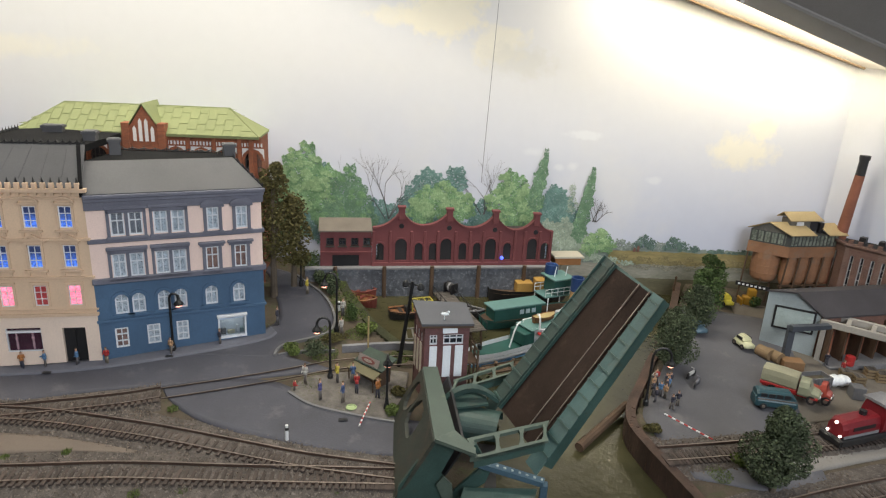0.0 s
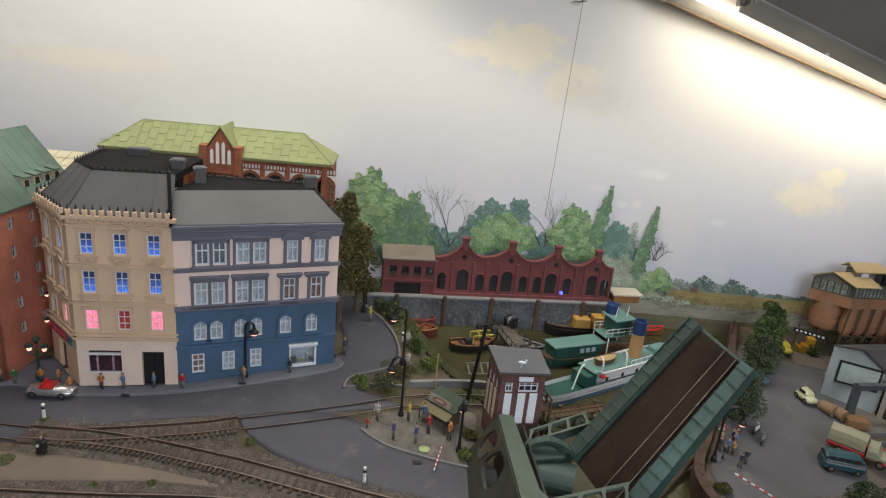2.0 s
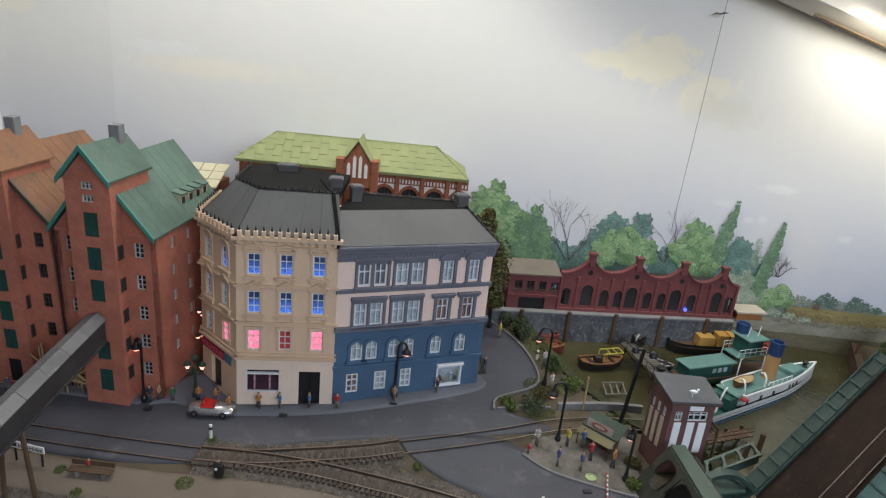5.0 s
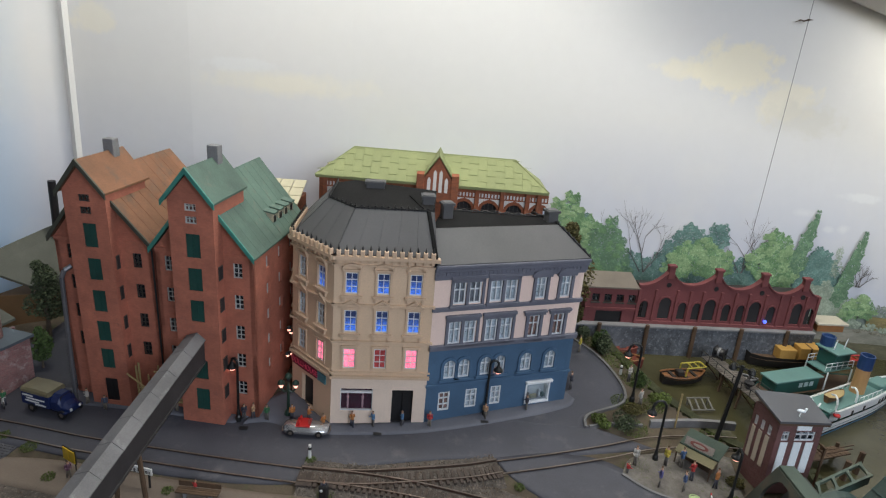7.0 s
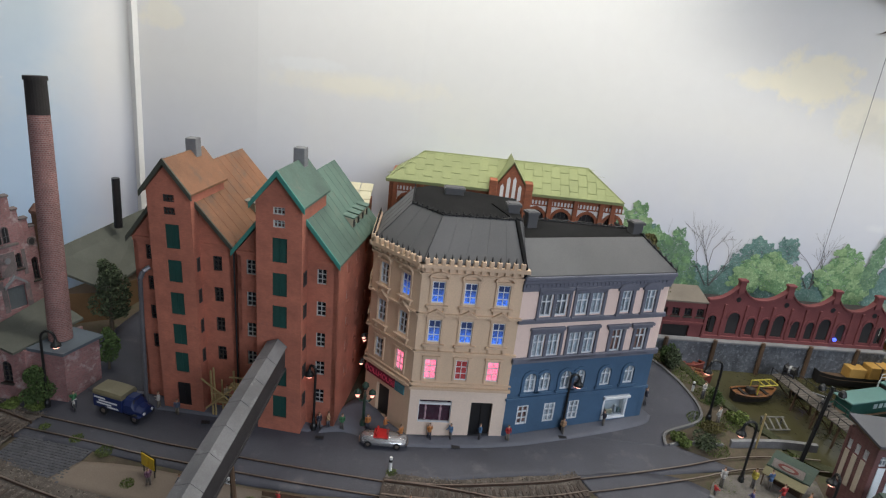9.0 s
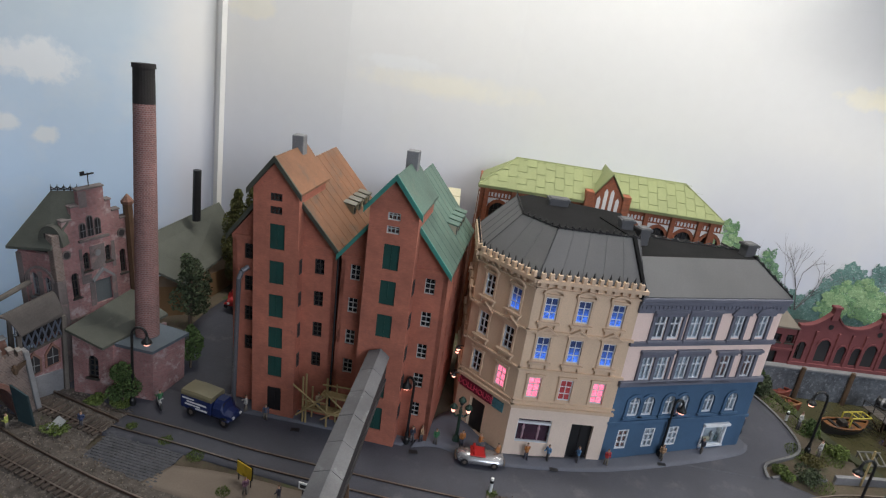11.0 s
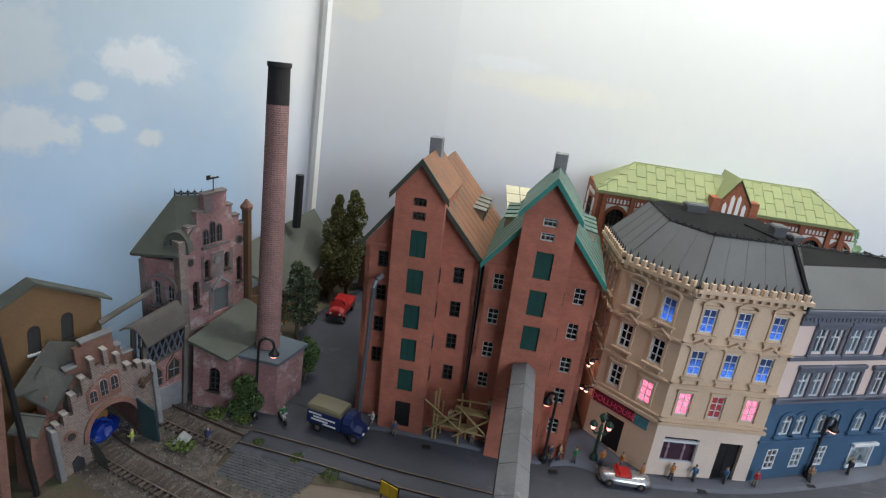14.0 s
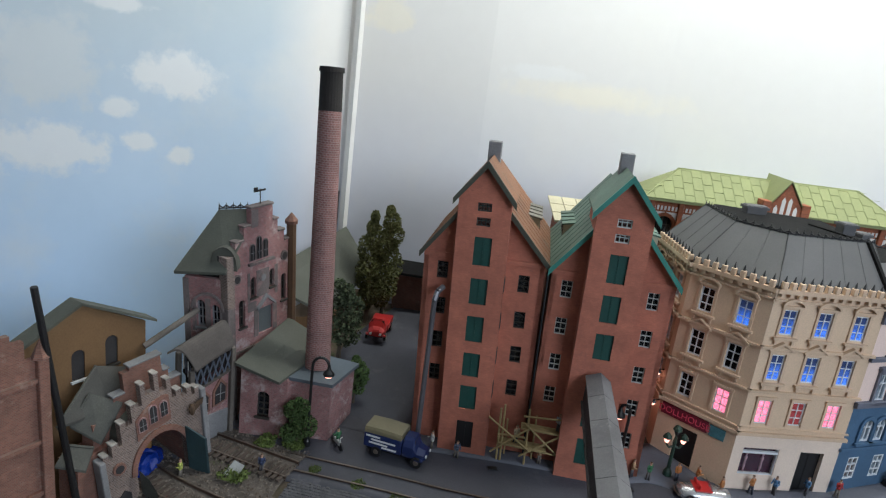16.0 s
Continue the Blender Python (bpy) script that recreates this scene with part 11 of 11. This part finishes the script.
for i, (x, y, r, h, lf) in enumerate(((-16.9, 67.6, 1.3, 0.8, leaf_grass), (-19.8, 65.0, 1.5, 0.4, leaf_olive), (14.6, 57.6, 0.8, 0.5, leaf_olive))):
    bush(x, y, r * 1.1, h, lf, "low scrub on the grassy harbour bank", 60 + i, 900)

rng = random.Random(5)
m = M()
SPOTS = [(-50.5, 47.0, 0.5), (-47.6, 43.8, 1.0), (-30.8, 49.6, 0.5), (-36.5, 42.6, 0.4), (-28.5, 39.5, 0.5), (-41, 41.0, 0.4), (-76.5, 41.2, 0.8), (-72.0, 38.6, 0.6), (-58, 38.2, 0.5), (-61, 40.0, 0.5), (-50, 41.6, 0.8), (-20, 61.8, 1.6), (-21, 66, 1.4), (-19.4, 71, 1.8), (-21.4, 74.6, 2.0), (-24, 78, 1.8), (-17.6, 66.6, 1.4), (-12, 63, 1.2), (-19.6, 56.2, 1.0), (-11.5, 56.5, 1.2), (-87, 44.6, 1.0), (-80, 41.8, 0.6), (-84, 42.2, 0.5), (-92, 41, 1.0), (20, 53, 1.2), (24, 54, 1.2), (-13, 43.0, 0.4), (-25, 40.6, 0.4)]
for x, y, r in SPOTS:
    for _ in range(int(420 * r)):
        a, d = rng.uniform(0, 6.28), r * math.sqrt(rng.random())
        px, py = x + d * math.cos(a), y + d * math.sin(a)
        z = G(px, py) + 0.05
        b, hh = rng.uniform(0, 6.28), rng.uniform(0.08, 0.26)
        w = 0.04
        lx, ly = rng.uniform(-0.15, 0.15), rng.uniform(-0.15, 0.15)
        m.solid([(px - w * math.cos(b), py - w * math.sin(b), z), (px + w * math.cos(b), py + w * math.sin(b), z), (px + lx, py + ly, z + hh)], [(0, 1, 2)])
gr = thing("grass", -30, 55, 0, "scattered tufts of fibre grass along tracks and banks", "grass", kind="stuff")
raw_part("tufts", m, leaf_grass, gr)

# ---- painted trees on the backdrop ----
def wall_y(x):
    for (x0, y0), (x1, y1) in zip(LINE[2:], LINE[3:]):
        if x0 <= x <= x1:
            return y0 + (y1 - y0) * (x - x0) / (x1 - x0)
    return 96.0


def painted(colour, hi):
    m, t, b = nodes_of("backdrop_paint_%d_%d" % (int(colour[0] * 1000), int(colour[1] * 1000)))
    geo = t.nodes.new("ShaderNodeNewGeometry")
    broad = noise_node(t, 62, 5, 0.6, geo.outputs["Position"])
    strokes = noise_node(t, 230, 3, 0.6, geo.outputs["Position"])
    deep = tuple(c * 0.58 for c in colour)
    col = mix(t, ramp(t, geo.outputs["Random Per Island"], 0.25, 0.95), colour, tuple(min(1, c * 1.22) for c in hi))
    col = mix(t, ramp(t, broad.outputs[0], 0.38, 0.62), mix(t, 0.6, col, deep), col)
    col = mix(t, ramp(t, strokes.outputs[0], 0.42, 0.66), mix(t, 0.5, col, deep), col)
    link(t, col, b.inputs["Base Color"])
    b.inputs["Roughness"].default_value = 0.9
    return m


P_BLUE = painted((0.15, 0.28, 0.255), (0.25, 0.39, 0.34))
P_GREEN = painted((0.14, 0.26, 0.16), (0.26, 0.40, 0.24))
P_LIME = painted((0.17, 0.325, 0.155), (0.35, 0.52, 0.28))
P_LIGHT = painted((0.29, 0.46, 0.22), (0.45, 0.59, 0.35))
P_MIST = painted((0.34, 0.42, 0.33), (0.44, 0.51, 0.42))
P_GREY = painted((0.26, 0.31, 0.28), (0.36, 0.40, 0.36))
P_REED = painted((0.24, 0.23, 0.17), (0.40, 0.39, 0.31))
P_DARK = painted((0.12, 0.19, 0.17), (0.18, 0.27, 0.21))
P_STRAW = painted((0.25, 0.21, 0.10), (0.40, 0.33, 0.17))
P_TWIG = painted((0.11, 0.10, 0.10), (0.17, 0.16, 0.16))


def painted_blob(m, rng, x, z, rx, rz, n, size, lift):
    for _ in range(n):
        a, d = rng.uniform(0, 6.28), math.sqrt(rng.random())
        d = d * (0.84 + 0.11 * math.sin(a * 5 + x) + 0.07 * math.sin(a * 13 + z * 3))
        px, pz = x + rx * d * math.cos(a), z + rz * d * math.sin(a)
        s = size * rng.uniform(0.5, 1.3)
        k = rng.randint(4, 6)
        o = rng.uniform(0, 6)
        y0 = lift + rng.uniform(0, 0.05)
        m.solid([(px + s * rng.uniform(0.6, 1.1) * math.cos(o + 6.28 * i / k), wall_y(px) - y0, pz + s * rng.uniform(0.6, 1.1) * math.sin(o + 6.28 * i / k)) for i in range(k)], [tuple(range(k))])


def painted_tree(blobs, material, seed, label, lift, size=0.12, dens=260):
    rng = random.Random(seed)
    m = M()
    lift *= 0.35
    for x, z, rx, rz in blobs:
        painted_blob(m, rng, x, z, rx, rz, int(dens * rx * rz) + 12, size, lift)
    t = thing("backdrop_tree", blobs[0][0], wall_y(blobs[0][0]) - lift, 2, label, "painted tree", "backdrop trees", "structure")
    raw_part("brushwork", m, material, t)


def lobes(blobs, seed, k=14):
    """Small leaf clumps spread over the upper side of a crown."""
    rng = random.Random(seed)
    out = []
    for x, z, rx, rz in blobs:
        for _ in range(int(k * min(2.2, rx * rz / 8)) + 2):
            a, d = rng.uniform(-0.5, 3.7), 0.9 * math.sqrt(rng.random())
            q = rng.uniform(0.3, 0.75)
            out.append((x + rx * d * math.cos(a) - 0.2, z + rz * d * math.sin(a), q, q * rng.uniform(0.55, 0.9)))
    return out


painted_tree([(-34 + i * 2.6, 7.4 + 0.9 * math.sin(i * 1.7), 2.2, 2.6 + 0.5 * math.sin(i * 2.9)) for i in range(17)], P_BLUE, 18, "hazy blue-green undergrowth painted on the backdrop", 0.25)
FAR_LIME = [(-30.4, 14.4, 3.4, 5.6), (-28.2, 12, 3, 5.4), (-33, 10, 3, 6)]
painted_tree(FAR_LIME, P_LIME, 1, "yellow-green tree painted on the backdrop", 0.5)
painted_tree(lobes(FAR_LIME, 101), P_LIGHT, 51, "sunlit leaf clumps of a tree painted on the backdrop", 0.7)
FAR_GREEN = [(-24.4, 12.0, 2.7, 5.0), (-22.8, 8.8, 2.8, 4.0), (-26.6, 8, 2.6, 4)]
painted_tree(FAR_GREEN, P_GREEN, 2, "mid green tree painted on the backdrop", 0.75)
painted_tree(lobes(FAR_GREEN, 102, 6), P_LIME, 52, "lighter leaf clumps of a mid green painted tree", 0.95)
painted_tree([(-28.4, 14.5, 1.8, 2.6), (-20, 9.0, 3.5, 3.0), (-16, 9.5, 2.6, 3.0), (-5.5, 9.5, 3, 3), (5, 10.4, 3.0, 4)], P_BLUE, 3, "blue-green trees painted on the backdrop", 0.3)
painted_tree([(-13.4, 14.2, 2.4, 2.5), (-9.6, 14.6, 1.9, 2.6), (-15.6, 12.0, 1.6, 2.2)], P_BLUE, 4, "blue-green tree painted on the backdrop", 0.5)
MID_LIME = [(-11.6, 11.6, 3.9, 3.2), (-8.8, 10.8, 2.6, 2.6), (-14.2, 10.2, 2.2, 2.6)]
painted_tree(MID_LIME, P_LIME, 5, "bright green tree painted on the backdrop", 0.95)
painted_tree(lobes(MID_LIME, 105), P_LIGHT, 55, "sunlit leaf clumps of a bright green painted tree", 1.1)
NEAR_LIME = [(-1.4, 13.4, 2.5, 3.5), (-3.2, 11.6, 2.0, 2.4), (1.2, 11.4, 2.0, 2.8), (-0.4, 9.4, 3.2, 2.6)]
painted_tree(NEAR_LIME, P_LIME, 6, "bright green tree painted on the backdrop behind the factory", 0.95)
painted_tree(lobes(NEAR_LIME, 106), P_LIGHT, 56, "sunlit leaf clumps of a painted tree behind the factory", 1.1)
painted_tree([(2.95, 18.3, 0.42, 1.8), (2.65, 16.6, 0.85, 2.0), (2.3, 14.8, 1.15, 2.2), (2.0, 12.4, 1.35, 2.4)], P_GREEN, 7, "slim blue-green poplar painted on the backdrop", 1.15, 0.11, 300)
painted_tree([(9.95, 16.2, 0.42, 1.5), (9.75, 14.5, 0.8, 1.9), (9.5, 12.5, 1.05, 2.2), (9.15, 10.2, 1.2, 2.4), (8.8, 8.0, 1.25, 2.2)], P_GREEN, 8, "slim green poplar painted on the backdrop", 1.15, 0.11, 300)
painted_tree([(4.8, 12.6, 1.9, 2.2), (6.2, 10.6, 1.9, 2.6), (3.6, 9.6, 2, 2.8)], P_BLUE, 9, "hazy blue-green trees painted on the backdrop", 0.7)
painted_tree([(7.2, 13.6, 0.6, 1.5), (7.4, 11.6, 0.9, 1.6)], P_MIST, 14, "thin pale birch painted on the backdrop", 0.9, 0.09, 130)
painted_tree([(4.4, 7.4, 1.9, 2.2), (6.6, 7.2, 2.2, 2.8), (8.8, 6.2, 1.9, 2.6), (7.0, 4.6, 2.6, 1.8), (10.6, 4.6, 1.6, 1.6)], P_MIST, 13, "pale misty undergrowth painted on the backdrop", 1.0, 0.13, 240)
PAINTED_BUSH = [(12.0, 6.6, 1.8, 1.8), (13.2, 5.8, 1.4, 1.5), (10.9, 5.6, 1.4, 1.7)]
painted_tree(PAINTED_BUSH, P_LIME, 10, "light green bush painted on the backdrop", 1.3, 0.11, 230)
painted_tree(lobes(PAINTED_BUSH, 110, 22), P_LIGHT, 60, "sunlit clumps of a painted light green bush", 1.4)
def painted_band(x0, x1, low, top, lo_c, hi_c, lift, label, seed, rough=0.25):
    """A strip of painted far country along the wall with an uneven upper edge."""
    m, n = M(), 160
    lift *= 0.35
    for i in range(n + 1):
        x = x0 + (x1 - x0) * i / n
        e = top + rough * (noise.noise((x * 0.5, seed, 0)) + 0.6 * noise.noise((x * 2.3, seed, 4)) + 0.4 * noise.noise((x * 7.0, seed, 9)))
        y = wall_y(x) - lift
        m.v += [(x, y, low), (x, y, e)]
    m.f = [(2 * i, 2 * i + 2, 2 * i + 3, 2 * i + 1) for i in range(n)]
    mt, t, b = nodes_of("far_country_%d" % seed)
    mp = t.nodes.new("ShaderNodeMapping")
    mp.inputs["Scale"].default_value = (1.0, 1.0, 4.0)
    link(t, where(t), mp.inputs["Vector"])
    a, c = noise_node(t, 22, 6, 0.65, mp.outputs[0]), noise_node(t, 160, 4, 0.6, mp.outputs[0])
    col = mix(t, ramp(t, a.outputs[0], 0.32, 0.68), lo_c, hi_c)
    col = mix(t, ramp(t, c.outputs[0], 0.4, 0.7), mix(t, 0.3, col, tuple(v * 0.5 for v in lo_c)), col)
    link(t, col, b.inputs["Base Color"])
    b.inputs["Roughness"].default_value = 0.9
    w = thing("backdrop_meadow", (x0 + x1) / 2, wall_y((x0 + x1) / 2) - lift, low, label, "painted meadow", "backdrop country", "structure")
    raw_part("brushwork", m, mt, w)


painted_band(9, 45, -2.5, 5.5, (0.20, 0.25, 0.22), (0.31, 0.36, 0.32), 0.35, "hazy far hedgerow painted on the backdrop", 41, 0.5)
painted_band(13.6, 45, -2.5, 5.0, (0.20, 0.18, 0.08), (0.37, 0.29, 0.13), 0.85, "straw-coloured far meadow painted on the backdrop", 42, 0.18)
painted_band(6.5, 45, -2.5, 2.9, (0.20, 0.205, 0.165), (0.36, 0.35, 0.30), 1.05, "grey-brown reed bank painted on the backdrop", 43, 0.25)
painted_band(6.5, 45, -2.5, 0.75, (0.10, 0.095, 0.06), (0.19, 0.175, 0.11), 1.15, "dark muddy shore painted on the backdrop", 44, 0.12)
painted_tree([(15.2, 5.9, 1.0, 1.0), (16.6, 5.6, 0.8, 0.8), (21.2, 5.8, 0.9, 0.9)], P_GREY, 11, "hazy far trees painted on the backdrop", 0.55, 0.16, 110)
painted_tree([(18.8, 6.6, 1.1, 1.2), (19.9, 6.0, 0.9, 0.9), (17.8, 5.9, 0.7, 0.8)], P_DARK, 12, "far dark trees painted on the backdrop", 0.7, 0.14, 120)
painted_tree([(23.2, 6.4, 1.2, 1.1), (24.6, 5.9, 1.1, 0.9), (22.2, 5.8, 0.7, 0.7), (26.4, 5.6, 0.9, 0.7)], P_DARK, 15, "rounded far trees painted on the backdrop", 0.7, 0.14, 120)
painted_tree([(29 + i * 1.3, 5.0 + 0.25 * math.sin(i * 2.1), 0.9, 0.7) for i in range(10)], P_DARK, 16, "dark far hedge painted on the backdrop", 0.65, 0.14, 110)
painted_tree([(12.0, 3.6, 1.2, 0.7), (14.2, 3.4, 1.3, 0.6), (16.4, 3.1, 1.4, 0.45)], P_MIST, 17, "low green bank painted on the backdrop", 1.15, 0.15, 110)


painted_tree([(14.6 + i * 1.25, 3.5 + 0.5 * math.sin(i * 2.3), 1.0, 0.45) for i in range(18)], P_STRAW, 19, "ochre grass strokes painted on the far meadow", 0.95, 0.13, 130)
painted_tree([(12.8 + i * 1.1, 2.6 + 0.3 * math.sin(i * 1.9), 0.8, 0.3) for i in range(22)], P_REED, 20, "pale reeds painted along the far shore", 1.12, 0.1, 130)


def painted_bare(x, z, h, seed, label):
    rng = random.Random(seed)
    m = M()

    def limb(px, pz, a, ln, w, depth):
        qx, qz = px + ln * math.sin(a), pz + ln * math.cos(a)
        y0, y1 = wall_y(px) - 0.22, wall_y(qx) - 0.22
        c, s = math.cos(a) * w, math.sin(a) * w
        m.solid([(px - c, y0, pz + s), (px + c, y0, pz - s), (qx + c * 0.6, y1, qz - s * 0.6), (qx - c * 0.6, y1, qz + s * 0.6)], [(0, 1, 2, 3)])
        if depth:
            for _ in range(rng.choice((2, 2, 3))):
                limb(qx, qz, a + rng.uniform(-0.6, 0.65), ln * rng.uniform(0.5, 0.95), w * 0.62, depth - 1)

    for k in range(4):
        limb(x + rng.uniform(-0.3, 0.3), z, -0.45 + 0.35 * k + rng.uniform(-0.15, 0.15), h * rng.uniform(0.3, 0.4), 0.075, 4)
    t = thing("backdrop_tree", x, wall_y(x) - 0.6, z, label, "painted tree", "backdrop trees", "structure")
    raw_part("brushwork", m, P_TWIG, t)


painted_bare(-19.0, 8.8, 8.6, 31, "bare grey tree painted on the backdrop")
painted_bare(-5.5, 9.8, 6.0, 32, "bare grey tree painted on the backdrop")
painted_bare(10.9, 9.2, 2.8, 33, "bare grey shrub painted on the backdrop")
red_gable = M()
for dx, h in ((0.0, 0.75), (0.55, 1.1)):
    x = 17.2 + dx
    red_gable.solid([(x, wall_y(x) - 0.42, 4.9), (x + 0.4, wall_y(x + 0.4) - 0.42, 4.9), (x + 0.4, wall_y(x + 0.4) - 0.42, 4.9 + h * 0.6), (x + 0.2, wall_y(x + 0.2) - 0.42, 4.9 + h), (x, wall_y(x) - 0.42, 4.9 + h * 0.6)], [(0, 1, 2, 3, 4)])
single("backdrop_farm", red_gable, painted((0.20, 0.10, 0.08), (0.28, 0.15, 0.12)), "little red farmhouse gables painted on the far meadow", "painted house", kind="structure")

# ---- sloping ceiling, light housing, hanging gull ----
def room_top():
    cm = mat("white_ceiling_board", (0.62, 0.58, 0.53), 0.7, 0.06, 10, 0.05)
    xs = [-26, -10, 5, 20, 32, 44.5]
    edge = [(x, 89.1 + 0.2 * x, 45.77 - 0.29 * x) for x in xs]
    m = M()
    n = len(edge)
    rear = [(x, y + 5.5, z + 0.5) for x, y, z in edge]
    fore = [(x, y - 3.0, z + 1.2) for x, y, z in edge]
    ups = [(x, y - 3.6, 122) for x, y, z in edge]
    m.solid(rear + edge + fore + ups, [(r * n + i, r * n + i + 1, r * n + n + i + 1, r * n + n + i) for r in range(3) for i in range(n - 1)])
    m.solid([(-192, -202, 121), (142, -202, 121), (142, 102, 121), (-192, 102, 121)], [(0, 1, 2, 3)])
    m.solid([(44.5, 98.0, 32.9), (82, 66, 31), (74, 56, 36), (40, 92, 36)], [(0, 1, 2, 3)])
    single("ceiling", m, cm, "white sloping ceiling boards above the layout", "ceiling", kind="structure")
    single("trim", M().slab([edge[2], edge[-1], (44.5, 97.4, 32.95), (5, 89.5, 44.45)], (0, 0, -0.18)), mat("brown_edge_strip", (0.22, 0.14, 0.07), 0.7, 0.2), "thin brown edge strip where ceiling board meets the backdrop", "strip", kind="structure")
    h = thing("light_housing", 30, 86, 40, "long grey metal light housing under the ceiling", "lamp housing")
    grey = mat("grey_metal_housing", (0.27, 0.26, 0.25), 0.45, 0.12, 20, 0.05, metal=0.3)
    a, b = Vector((13, 85.5, 43.5)), Vector((50, 92.9, 31.2))
    s, up = Vector((0.25, -1, 0)), Vector((0, 0, 1))
    part("lower_flange", M().slab([a, b, b + s * 3 + up * 1.2, a + s * 3 + up * 1.2], (0, 0, 0.3)), grey, h)
    part("rim", M().rod(a + s * 3 + up * 1.3, b + s * 3 + up * 1.3, 0.4, 0.4, 8), grey, h)
    part("body", M().slab([a + s * 3.2 + up * 1.4, b + s * 3.2 + up * 1.4, b + s * 9 + up * 8, a + s * 9 + up * 8], (0, 0.6, 0.6)), grey, h)
    part("end_plate", M().slab([a, a + s * 3 + up * 1.2, a + s * 9 + up * 8, a + s * 2 + up * 7], (-0.2, 0, 0)), grey, h)
    part("bracket", M().box(a.x - 0.8, a.x - 0.2, a.y - 2.4, a.y - 0.4, a.z + 0.6, a.z + 2.2, c=0.1), iron, h)
    part("screw", M().ball(a.lerp(b, 0.3) + s * 0.5 + up * 0.1, 0.28, n=8, m=5), post_white, h)


room_top()
th = thing("hanging_gull", -4.0, 96, 43, "little model gull hanging on a thin thread before the backdrop", "bird figure")
part("thread", M().rod((-5.85, 89.0, 15.0), (-5.0, 90.8, 47.0), 0.03, 0.03, 5), iron, th)
part("bird", M().ball((-5.6, 90.6, 43.4), 0.2, 0.12, 0.1, 8, 5).slab([(-6.6, 90.6, 43.2), (-6.0, 90.6, 43.6), (-5.6, 90.6, 43.4), (-5.2, 90.6, 43.7), (-4.5, 90.6, 43.6), (-5.3, 90.6, 43.4), (-5.8, 90.6, 43.42)], (0, 0.06, 0)), timber, th)
